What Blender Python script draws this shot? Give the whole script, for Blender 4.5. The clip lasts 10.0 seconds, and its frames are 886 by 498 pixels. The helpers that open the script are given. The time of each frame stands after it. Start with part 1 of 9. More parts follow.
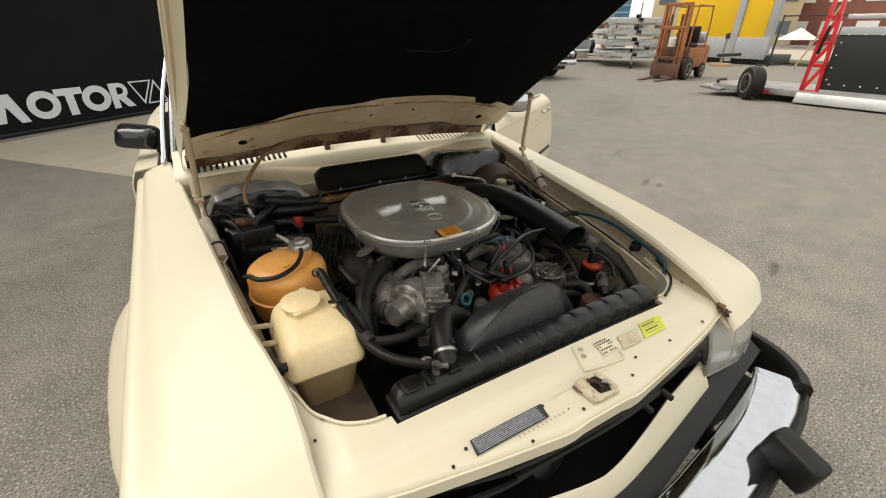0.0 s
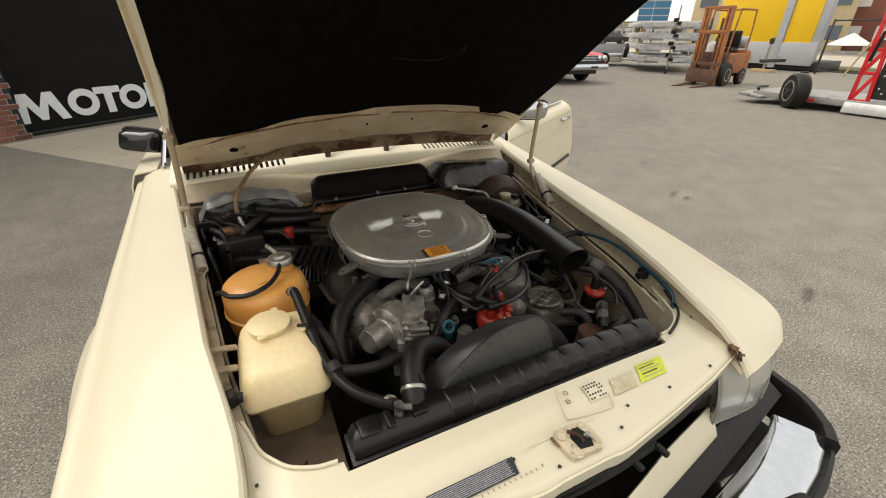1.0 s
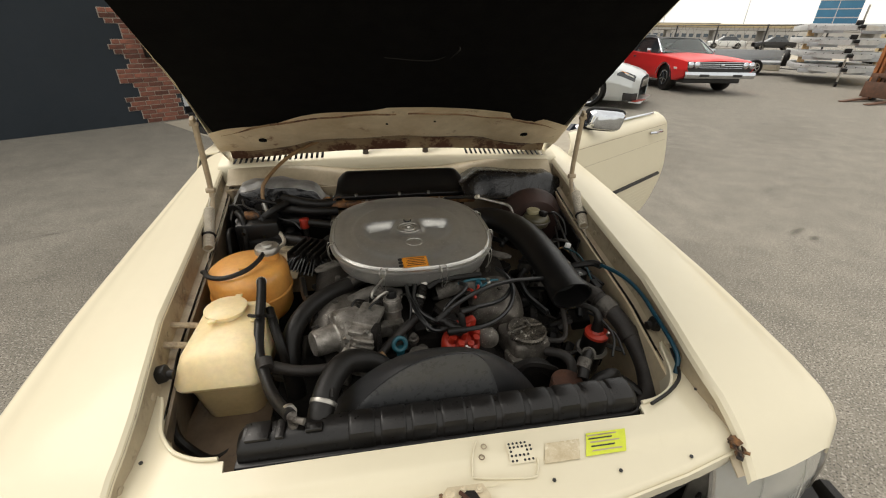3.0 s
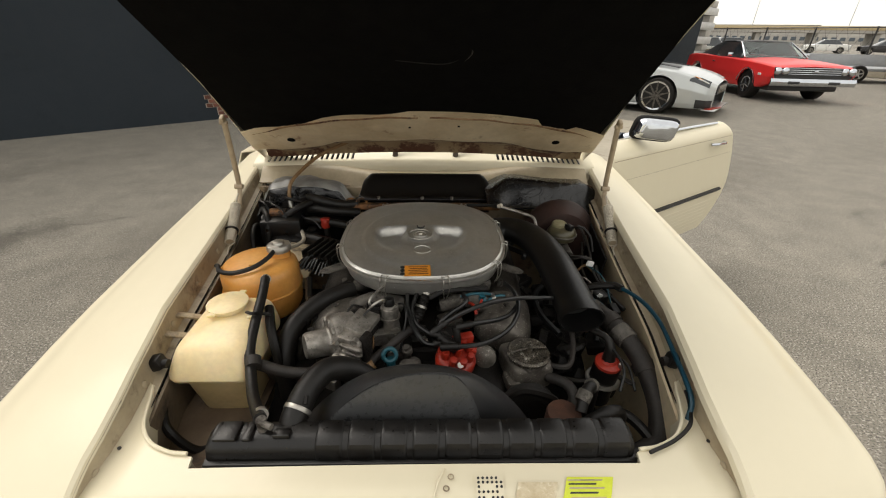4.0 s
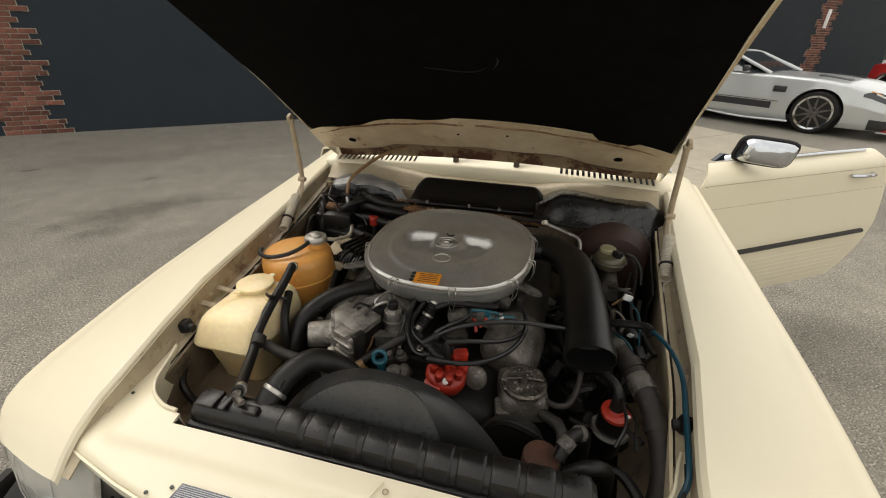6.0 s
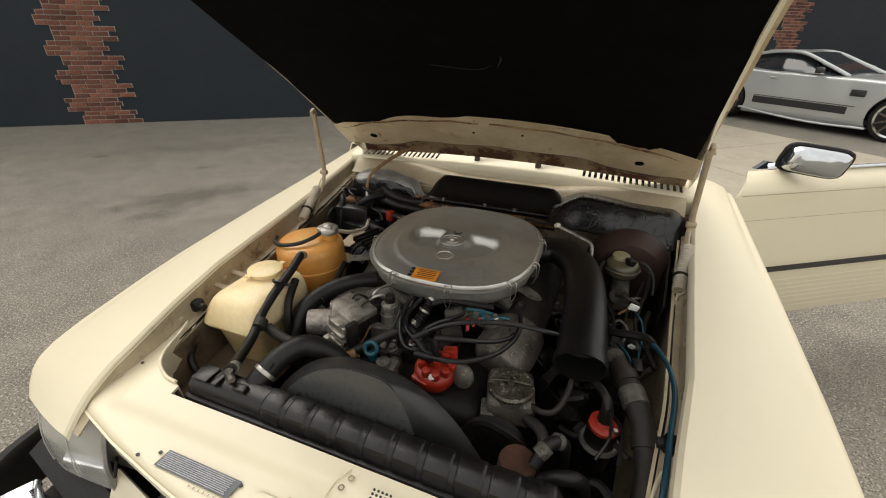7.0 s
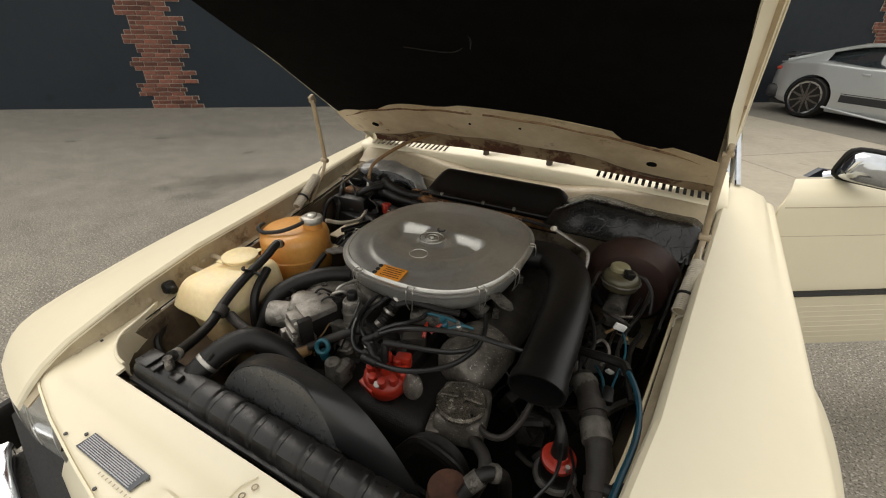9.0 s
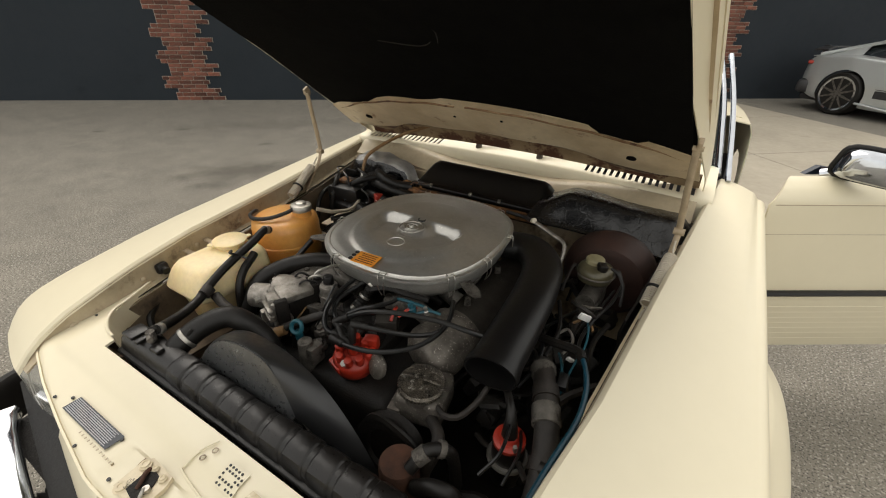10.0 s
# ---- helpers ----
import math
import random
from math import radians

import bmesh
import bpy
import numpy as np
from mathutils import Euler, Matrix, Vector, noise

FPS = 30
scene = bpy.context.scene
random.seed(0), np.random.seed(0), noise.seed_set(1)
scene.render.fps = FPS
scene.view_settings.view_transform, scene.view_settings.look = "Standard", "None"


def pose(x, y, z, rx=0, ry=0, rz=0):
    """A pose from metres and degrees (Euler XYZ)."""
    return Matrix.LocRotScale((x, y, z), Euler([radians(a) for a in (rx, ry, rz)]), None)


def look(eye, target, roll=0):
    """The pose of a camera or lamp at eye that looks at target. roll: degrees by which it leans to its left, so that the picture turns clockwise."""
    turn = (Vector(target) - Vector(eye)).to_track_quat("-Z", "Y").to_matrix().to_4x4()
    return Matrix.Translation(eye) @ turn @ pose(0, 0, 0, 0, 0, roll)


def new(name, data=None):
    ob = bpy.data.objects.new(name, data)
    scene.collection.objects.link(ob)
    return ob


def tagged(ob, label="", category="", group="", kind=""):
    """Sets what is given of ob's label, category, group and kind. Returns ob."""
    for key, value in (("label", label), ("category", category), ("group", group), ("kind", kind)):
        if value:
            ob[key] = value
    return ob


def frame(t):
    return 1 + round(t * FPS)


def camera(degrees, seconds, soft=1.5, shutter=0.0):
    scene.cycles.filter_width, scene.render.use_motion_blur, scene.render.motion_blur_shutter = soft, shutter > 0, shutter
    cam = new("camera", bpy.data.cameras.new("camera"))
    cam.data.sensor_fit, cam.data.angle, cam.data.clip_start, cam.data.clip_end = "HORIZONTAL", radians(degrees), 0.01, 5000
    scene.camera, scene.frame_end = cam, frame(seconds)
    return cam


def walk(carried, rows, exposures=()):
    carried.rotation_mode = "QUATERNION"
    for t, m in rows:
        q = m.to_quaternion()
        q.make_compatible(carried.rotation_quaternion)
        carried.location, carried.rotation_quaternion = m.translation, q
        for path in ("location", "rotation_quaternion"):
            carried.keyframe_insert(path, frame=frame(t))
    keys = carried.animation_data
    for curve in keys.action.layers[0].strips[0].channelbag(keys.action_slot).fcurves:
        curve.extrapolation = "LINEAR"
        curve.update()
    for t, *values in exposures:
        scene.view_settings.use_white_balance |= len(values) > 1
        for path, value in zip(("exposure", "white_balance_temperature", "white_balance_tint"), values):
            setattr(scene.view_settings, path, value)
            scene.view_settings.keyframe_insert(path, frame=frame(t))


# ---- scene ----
cam = camera(94.0, 10.0, soft=1.1)
PATH = [
    (0, (-0.567, 0.168, 1.38), (0.304, 1.705, 0.442), 0.0),
    (0.5, (-0.502, 0.185, 1.384), (0.328, 1.746, 0.449), 0.1),
    (1, (-0.433, 0.2, 1.392), (0.335, 1.795, 0.461), 0.4),
    (1.5, (-0.371, 0.204, 1.385), (0.303, 1.842, 0.456), 0.7),
    (2, (-0.29, 0.188, 1.381), (0.27, 1.868, 0.451), 1.0),
    (2.5, (-0.192, 0.174, 1.389), (0.245, 1.889, 0.457), 1.0),
    (4, (0.025, 0.21, 1.391), (0.081, 1.982, 0.465), 1.0),
    (4.5, (0.071, 0.24, 1.399), (-0.004, 2.013, 0.477), 0.9),
    (5, (0.119, 0.255, 1.394), (-0.087, 2.02, 0.476), 1.1),
    (6.5, (0.299, 0.264, 1.398), (-0.231, 1.961, 0.483), 0.9),
    (7, (0.344, 0.287, 1.396), (-0.277, 1.95, 0.475), 1.1),
    (7.5, (0.392, 0.327, 1.395), (-0.301, 1.96, 0.471), 1.2),
    (8, (0.432, 0.375, 1.394), (-0.324, 1.975, 0.462), 1.1),
    (8.5, (0.462, 0.409, 1.384), (-0.333, 1.985, 0.445), 1.3),
    (9, (0.487, 0.433, 1.375), (-0.336, 1.988, 0.424), 1.3),
    (9.5, (0.534, 0.448, 1.374), (-0.322, 1.977, 0.41), 1.2),
    (10, (0.601, 0.458, 1.379), (-0.294, 1.957, 0.404), 1.2),
]
EXPOSURE = 0.97
walk(cam, [(t, look(eye, target, roll)) for t, eye, target, roll in PATH], [(0, EXPOSURE), (10, EXPOSURE)])

# ---- sky and sun: a bright hazy overcast day ----
world = bpy.data.worlds.new("sky")
scene.world = world
world.use_nodes = True
wn, wl = world.node_tree.nodes, world.node_tree.links
wn.clear()
sky = wn.new("ShaderNodeTexSky")
sky.sky_type = "NISHITA"
sky.sun_disc = False
sky.sun_elevation, sky.sun_rotation = radians(52), radians(-45)
sky.air_density, sky.dust_density, sky.ozone_density = 1.0, 4.0, 1.0
haze = wn.new("ShaderNodeMix")
haze.data_type = "RGBA"
haze.inputs[0].default_value = 0.7
haze.inputs[7].default_value = (9.15, 8.7, 7.75, 1)
back = wn.new("ShaderNodeBackground")
back.inputs[1].default_value = 0.0905
wout = wn.new("ShaderNodeOutputWorld")
wl.new(sky.outputs[0], haze.inputs[6])
wl.new(haze.outputs[2], back.inputs[0])
wl.new(back.outputs[0], wout.inputs[0])
sun = new("sun", bpy.data.lights.new("sun", "SUN"))
sun.data.energy, sun.data.angle, sun.data.color = 1.15, radians(60), (1.0, 0.95, 0.87)
sun.matrix_basis = look((-5.0, 5.0, 9.0), (0, 0, 0))


# ---- mesh helpers ----
def part(name, bm, material, parent=None, label="", angle=38, m=None):
    """One mesh object from a bmesh, under a thing or a part."""
    me = bpy.data.meshes.new(name)
    bmesh.ops.recalc_face_normals(bm, faces=bm.faces[:])
    bm.to_mesh(me)
    bm.free()
    me.shade_smooth()
    me.set_sharp_from_angle(angle=radians(angle))
    if material:
        me.materials.append(material)
    ob = new(name, me)
    if m is not None:
        ob.matrix_basis = m
    if parent is not None:
        ob.parent = parent
        if parent.get("absolute"):
            ob.matrix_parent_inverse = parent.matrix_basis.inverted()
    if label:
        tagged(ob, label=label)
    return ob


def thing(name, m, label, category, group="", kind="", absolute=False):
    ob = new(name)
    ob.empty_display_size = 0.2
    ob.matrix_basis = m
    if absolute:
        ob["absolute"] = 1
    return tagged(ob, label, category, group, kind)


def nb():
    return bmesh.new()


def box(bm, c, s, rot=(0, 0, 0), bev=0.0, seg=2):
    m = pose(*c, *rot) @ Matrix.Diagonal((*s, 1))
    vs = bmesh.ops.create_cube(bm, size=1, matrix=m)["verts"]
    if bev:
        es = list({e for v in vs for e in v.link_edges})
        bmesh.ops.bevel(bm, geom=es, offset=bev, segments=seg, affect="EDGES", profile=0.5)
    return bm


def cyl(bm, p0, p1, r0, r1=None, seg=16, bev=0.0):
    p0, p1 = Vector(p0), Vector(p1)
    d = p1 - p0
    m = Matrix.Translation((p0 + p1) / 2) @ d.to_track_quat("Z", "Y").to_matrix().to_4x4()
    vs = bmesh.ops.create_cone(bm, cap_ends=True, segments=seg, radius1=r0, radius2=r0 if r1 is None else r1, depth=d.length, matrix=m)["verts"]
    if bev:
        es = [e for e in {e for v in vs for e in v.link_edges} if any(len(f.verts) > 4 for f in e.link_faces)]
        bmesh.ops.bevel(bm, geom=es, offset=bev, segments=2, affect="EDGES", profile=0.5)
    return bm


def lathe(bm, prof, m=None, seg=24, a0=0.0, a1=360.0):
    m = m or Matrix()
    full = abs(a1 - a0 - 360) < 0.01
    n = seg if full else seg + 1
    rings = []
    for r, z in prof:
        rings.append([bm.verts.new(m @ Vector((r * math.cos(radians(a0 + (a1 - a0) * i / seg)), r * math.sin(radians(a0 + (a1 - a0) * i / seg)), z))) for i in range(n)])
    for a, b in zip(rings, rings[1:]):
        for i in range(n if full else n - 1):
            j = (i + 1) % n
            bm.faces.new((a[i], a[j], b[j], b[i]))
    if full:
        for ring in (rings[0], rings[-1]):
            if (ring[0].co - ring[n // 2].co).length > 1e-4:
                bm.faces.new(ring)
    return bm


def smooth_path(pts, steps=6):
    pts = [Vector(p) for p in pts]
    if len(pts) < 3:
        return pts
    ext = [2 * pts[0] - pts[1]] + pts + [2 * pts[-1] - pts[-2]]
    out = []
    for i in range(1, len(ext) - 2):
        a, b, c, d = ext[i - 1:i + 3]
        for k in range(steps):
            t = k / steps
            out.append(0.5 * (2 * b + (c - a) * t + (2 * a - 5 * b + 4 * c - d) * t * t + (3 * b - a - 3 * c + d) * t ** 3))
    out.append(pts[-1])
    return out


def tube(bm, pts, r, seg=8, steps=6, flat=1.0, caps=True):
    """A round bar or hose along a smoothed path. r: one radius, or a function of 0..1."""
    p = smooth_path(pts, steps)
    rings, n = [], len(p)
    tan = [(p[min(i + 1, n - 1)] - p[max(i - 1, 0)]).normalized() for i in range(n)]
    side = tan[0].cross(Vector((0, 0, 1)))
    if side.length < 0.1:
        side = tan[0].cross(Vector((0, 1, 0)))
    side.normalize()
    for i in range(n):
        side = (side - tan[i] * side.dot(tan[i])).normalized()
        up = side.cross(tan[i])
        rr = r(i / (n - 1)) if callable(r) else r
        rings.append([bm.verts.new(p[i] + side * rr * math.cos(2 * math.pi * k / seg) + up * rr * flat * math.sin(2 * math.pi * k / seg)) for k in range(seg)])
    for a, b in zip(rings, rings[1:]):
        for k in range(seg):
            bm.faces.new((a[k], a[(k + 1) % seg], b[(k + 1) % seg], b[k]))
    if caps:
        bm.faces.new(rings[0])
        bm.faces.new(rings[-1])
    return bm


def prism(bm, poly, h0, h1, m=None):
    """A flat polygon (x, y) drawn out from h0 to h1 along z."""
    m = m or Matrix()
    lo = [bm.verts.new(m @ Vector((x, y, h0))) for x, y in poly]
    hi = [bm.verts.new(m @ Vector((x, y, h1))) for x, y in poly]
    bm.faces.new(lo)
    bm.faces.new(hi)
    for i in range(len(poly)):
        j = (i + 1) % len(poly)
        bm.faces.new((lo[i], lo[j], hi[j], hi[i]))
    return bm


def sheet(bm, f, us, vs, keep=None, close=False):
    """A sheet of f(u, v); keep(u, v) leaves out faces by their middle."""
    rows = [[bm.verts.new(f(u, v)) for v in vs] for u in us]
    for i in range(len(us) - 1):
        for j in range(len(vs) - 1 + (1 if close else 0)):
            k = (j + 1) % len(vs)
            if keep is None or keep((us[i] + us[i + 1]) / 2, (vs[j] + vs[k]) / 2):
                bm.faces.new((rows[i][j], rows[i + 1][j], rows[i + 1][k], rows[i][k]))
    return bm


def snap_arch(bm, axles, r, reach):
    """Draw the cut edge round each axle (y, z) onto a clean circle."""
    for e in bm.edges:
        if len(e.link_faces) == 1:
            for v in e.verts:
                for ay, az in axles:
                    d = math.hypot(v.co.y - ay, v.co.z - az)
                    if abs(d - r) < reach and d > 0:
                        v.co.y, v.co.z = ay + (v.co.y - ay) * r / d, az + (v.co.z - az) * r / d


def solid(bm, t):
    bmesh.ops.recalc_face_normals(bm, faces=bm.faces[:])
    bmesh.ops.solidify(bm, geom=bm.faces[:], thickness=t)
    return bm


def torus(bm, m, r, t, seg=24, ring=8):
    for_pts = [Vector((r * math.cos(2 * math.pi * i / seg), r * math.sin(2 * math.pi * i / seg), 0)) for i in range(seg)]
    rings = []
    for p in for_pts:
        d = p.normalized()
        rings.append([bm.verts.new(m @ (p + d * t * math.cos(2 * math.pi * k / ring) + Vector((0, 0, t * math.sin(2 * math.pi * k / ring))))) for k in range(ring)])
    for i in range(seg):
        a, b = rings[i], rings[(i + 1) % seg]
        for k in range(ring):
            bm.faces.new((a[k], a[(k + 1) % ring], b[(k + 1) % ring], b[k]))
    return bm


def lerp_table(xs, ys):
    return lambda x: float(np.interp(x, xs, ys))


def ticks(a, b, n):
    return [a + (b - a) * i / n for i in range(n + 1)]


# ---- materials ----
def surface(name, c1, c2=None, scale=8.0, rough=0.5, rough2=None, metal=0.0, bump=0.0, bump_scale=None, coat=0.0, spec=0.5, stain=None, stain_scale=3.0, stain_at=0.6, stain_soft=0.1,
            random=0.0, trans=0.0, sss=0.0, fleck=None, fleck_scale=400.0, fleck_at=0.62, grain=0.25, fleck2=None):
    mt = bpy.data.materials.new(name)
    mt.use_nodes = True
    n, l = mt.node_tree.nodes, mt.node_tree.links
    b = n["Principled BSDF"]
    tc = n.new("ShaderNodeTexCoord")
    c2 = c2 or tuple(x * 0.82 for x in c1)

    def noise_tex(s, detail=5.0, r=0.6):
        t = n.new("ShaderNodeTexNoise")
        t.inputs["Scale"].default_value, t.inputs["Detail"].default_value, t.inputs["Roughness"].default_value = s, detail, r
        l.new(tc.outputs["Object"], t.inputs["Vector"])
        return t.outputs["Fac"]

    def ramp(src, lo, hi):
        r = n.new("ShaderNodeMapRange")
        r.inputs["From Min"].default_value, r.inputs["From Max"].default_value = lo, hi
        l.new(src, r.inputs["Value"])
        return r.outputs["Result"]

    def mix(fac, a, b2, mode="MIX"):
        x = n.new("ShaderNodeMix")
        x.data_type, x.blend_type = "RGBA", mode
        if isinstance(fac, (int, float)):
            x.inputs[0].default_value = fac
        else:
            l.new(fac, x.inputs[0])
        for slot, v in ((6, a), (7, b2)):
            if isinstance(v, tuple):
                x.inputs[slot].default_value = (*v, 1)
            else:
                l.new(v, x.inputs[slot])
        return x.outputs[2]

    big = noise_tex(scale)
    col = mix(ramp(big, 0.32, 0.68), c1, c2)
    fine = noise_tex(scale * 9, 3.0)
    col = mix(grain, col, mix(ramp(fine, 0.3, 0.7), (0.75, 0.75, 0.75), (1.2, 1.2, 1.2)), "MULTIPLY")
    if stain:
        s = ramp(noise_tex(stain_scale, 8.0, 0.7), stain_at, stain_at + stain_soft)
        col = mix(s, col, stain)
    if fleck:
        f = ramp(noise_tex(fleck_scale, 1.0), fleck_at, fleck_at + 0.06)
        col = mix(f, col, fleck)
    if fleck2:
        f = ramp(noise_tex(fleck_scale * 1.37, 1.0), fleck_at, fleck_at + 0.06)
        col = mix(f, col, fleck2)
    if random:
        oi = n.new("ShaderNodeObjectInfo")
        hsv = n.new("ShaderNodeHueSaturation")
        l.new(ramp(oi.outputs["Random"], 0, 1), hsv.inputs["Value"])
        n[hsv.name].inputs["Value"].default_value = 1
        rr = hsv.inputs["Value"].links[0].from_node
        rr.inputs["To Min"].default_value, rr.inputs["To Max"].default_value = 1 - random, 1 + random
        l.new(col, hsv.inputs["Color"])
        col = hsv.outputs["Color"]
    l.new(col, b.inputs["Base Color"])
    rough2 = rough if rough2 is None else rough2
    rr = n.new("ShaderNodeMapRange")
    rr.inputs["From Min"].default_value, rr.inputs["From Max"].default_value = 0.3, 0.7
    rr.inputs["To Min"].default_value, rr.inputs["To Max"].default_value = rough, rough2
    l.new(fine if rough2 != rough else big, rr.inputs["Value"])
    l.new(rr.outputs["Result"], b.inputs["Roughness"])
    b.inputs["Metallic"].default_value = metal
    b.inputs["Coat Weight"].default_value = coat
    b.inputs["Coat Roughness"].default_value = 0.06
    b.inputs["Specular IOR Level"].default_value = spec
    b.inputs["Transmission Weight"].default_value = trans
    if sss:
        b.inputs["Subsurface Weight"].default_value = sss
        b.inputs["Subsurface Radius"].default_value = (0.03, 0.02, 0.008)
        b.inputs["Subsurface Scale"].default_value = 0.6
    if bump:
        bp = n.new("ShaderNodeBump")
        bp.inputs["Strength"].default_value, bp.inputs["Distance"].default_value = bump, 0.004
        l.new(noise_tex(bump_scale or scale * 12, 4.0), bp.inputs["Height"])
        l.new(bp.outputs["Normal"], b.inputs["Normal"])
    return mt


def glass(name, tint=(0.9, 0.95, 0.93), rough=0.02):
    mt = bpy.data.materials.new(name)
    mt.use_nodes = True
    b = mt.node_tree.nodes["Principled BSDF"]
    b.inputs["Base Color"].default_value = (*tint, 1)
    b.inputs["Roughness"].default_value = rough
    b.inputs["Transmission Weight"].default_value = 1.0
    b.inputs["IOR"].default_value = 1.3
    return mt


CREAM = surface("cream_paint", (0.70, 0.635, 0.468), (0.68, 0.615, 0.452), 3, rough=0.42, coat=0.20, grain=0.03)
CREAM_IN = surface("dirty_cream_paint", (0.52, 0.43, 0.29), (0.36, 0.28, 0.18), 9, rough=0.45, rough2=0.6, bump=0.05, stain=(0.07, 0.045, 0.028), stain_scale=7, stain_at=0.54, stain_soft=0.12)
# Flange cream: shade is mixed into the base colour, with dirt stains over it.
GUTTER = surface("shaded_cream_flange", (0.45, 0.38, 0.265), (0.33, 0.265, 0.175), 10, rough=0.45, bump=0.06, stain=(0.10, 0.065, 0.04), stain_scale=12, stain_at=0.56, stain_soft=0.16)
HOOD_IN = surface("aged_cream_primer", (0.66, 0.55, 0.38), (0.46, 0.35, 0.215), 7, rough=0.36, rough2=0.5, bump=0.06, stain=(0.20, 0.095, 0.045), stain_scale=11, stain_at=0.585, stain_soft=0.10)
HOOD_RUST = surface("rusted_cream_channel", (0.31, 0.23, 0.14), (0.20, 0.135, 0.075), 8, rough=0.55, rough2=0.7, bump=0.15, stain=(0.075, 0.026, 0.012), stain_scale=9, stain_at=0.49, stain_soft=0.07)
PAD = surface("black_felt", (0.0042, 0.0040, 0.0038), (0.0062, 0.0060, 0.0056), 20, rough=0.97, spec=0.03, bump=0.3, bump_scale=180)
BLACK = surface("black_plastic", (0.0036, 0.0034, 0.0036), (0.0060, 0.0054, 0.0050), 20, rough=0.32, rough2=0.46, spec=0.38, bump=0.06)
RAD_BLACK = surface("dusty_black_plastic", (0.0045, 0.0040, 0.0036), (0.0085, 0.0070, 0.0060), 16, rough=0.26, rough2=0.42, spec=0.42, bump=0.08)
RUBBER = surface("black_rubber", (0.0052, 0.0046, 0.0040), (0.010, 0.0082, 0.0066), 30, spec=0.36, rough=0.36, rough2=0.6, bump=0.12)
HOSE_GREY = surface("dusty_grey_hose", (0.011, 0.009, 0.0075), (0.026, 0.020, 0.0155), 30, rough=0.5, rough2=0.7, bump=0.25)
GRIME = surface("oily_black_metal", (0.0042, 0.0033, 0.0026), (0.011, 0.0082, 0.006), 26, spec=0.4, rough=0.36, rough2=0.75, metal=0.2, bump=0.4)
ALU = surface("cast_aluminium", (0.44, 0.41, 0.37), (0.15, 0.135, 0.115), 34, rough=0.26, rough2=0.6, metal=0.75, bump=0.30, stain=(0.05, 0.04, 0.03), stain_scale=26, stain_at=0.62)
ALU_DIRTY = surface("grimy_aluminium", (0.17, 0.155, 0.135), (0.075, 0.068, 0.058), 40, rough=0.5, rough2=0.75, metal=0.5, bump=0.35, stain=(0.03, 0.024, 0.02), stain_scale=30, stain_at=0.52)
LID = surface("brushed_grey_alloy", (0.60, 0.585, 0.545), (0.50, 0.485, 0.445), 9, rough=0.32, rough2=0.44, metal=0.80, bump=0.05, bump_scale=120, stain=(0.36, 0.345, 0.315), stain_scale=11, stain_at=0.56, stain_soft=0.25, fleck=(0.72, 0.70, 0.66), fleck_scale=170, fleck_at=0.70)
STEEL = surface("zinc_steel", (0.5, 0.48, 0.44), (0.36, 0.34, 0.3), 40, rough=0.3, rough2=0.5, metal=0.9)
CHROME = surface("chrome", (0.58, 0.605, 0.64), (0.54, 0.565, 0.60), 4, rough=0.06, rough2=0.1, metal=1.0)
TAN_STEEL = surface("tan_painted_rod", (0.40, 0.32, 0.21), (0.30, 0.23, 0.15), 40, rough=0.5, bump=0.1)
SPRING = surface("pale_coated_spring", (0.58, 0.53, 0.43), (0.45, 0.40, 0.32), 40, rough=0.5)
TANK_TAN = surface("aged_amber_plastic", (0.70, 0.35, 0.090), (0.60, 0.265, 0.055), 9, rough=0.38, coat=0.2, sss=0.25, bump=0.03)
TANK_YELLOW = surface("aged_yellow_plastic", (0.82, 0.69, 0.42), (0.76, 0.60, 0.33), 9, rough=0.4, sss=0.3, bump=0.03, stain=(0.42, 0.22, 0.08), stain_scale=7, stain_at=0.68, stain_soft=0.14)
# Lower half of the washer bottle, its shade put in as a deeper yellow.
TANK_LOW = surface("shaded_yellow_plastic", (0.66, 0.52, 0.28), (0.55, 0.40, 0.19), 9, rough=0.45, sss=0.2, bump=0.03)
RED = surface("orange_red_plastic", (0.42, 0.030, 0.012), (0.26, 0.02, 0.010), 30, rough=0.4, bump=0.05, stain=(0.05, 0.02, 0.015), stain_scale=40, stain_at=0.62)
TEAL = surface("teal_plastic", (0.012, 0.095, 0.125), (0.009, 0.06, 0.085), 30, rough=0.4)
BLUE = surface("blue_tube", (0.004, 0.044, 0.070), (0.003, 0.030, 0.050), 30, rough=0.4)
RUST = surface("brown_rust", (0.085, 0.034, 0.017), (0.038, 0.017, 0.010), 40, rough=0.85, bump=0.4)
ORANGE_RAIL = surface("corroded_orange_primer", (0.30, 0.14, 0.04), (0.12, 0.05, 0.02), 40, rough=0.7, bump=0.3, stain=(0.016, 0.011, 0.008), stain_scale=14, stain_at=0.46)
BROWN_HOSE = surface("aged_brown_hose", (0.26, 0.15, 0.06), (0.18, 0.10, 0.04), 40, rough=0.5)
SHIELD = surface("crinkled_grey_leatherette", (0.011, 0.011, 0.012), (0.006, 0.006, 0.0065), 14, rough=0.18, rough2=0.30, grain=0.1, bump=0.30, bump_scale=16, stain=(0.006, 0.006, 0.006), stain_scale=26, stain_at=0.60, stain_soft=0.04)
SHIELD_PALE = surface("grey_insulation_foil", (0.42, 0.415, 0.40), (0.19, 0.187, 0.18), 9, rough=0.30, rough2=0.45, metal=0.4, bump=0.6, bump_scale=36)
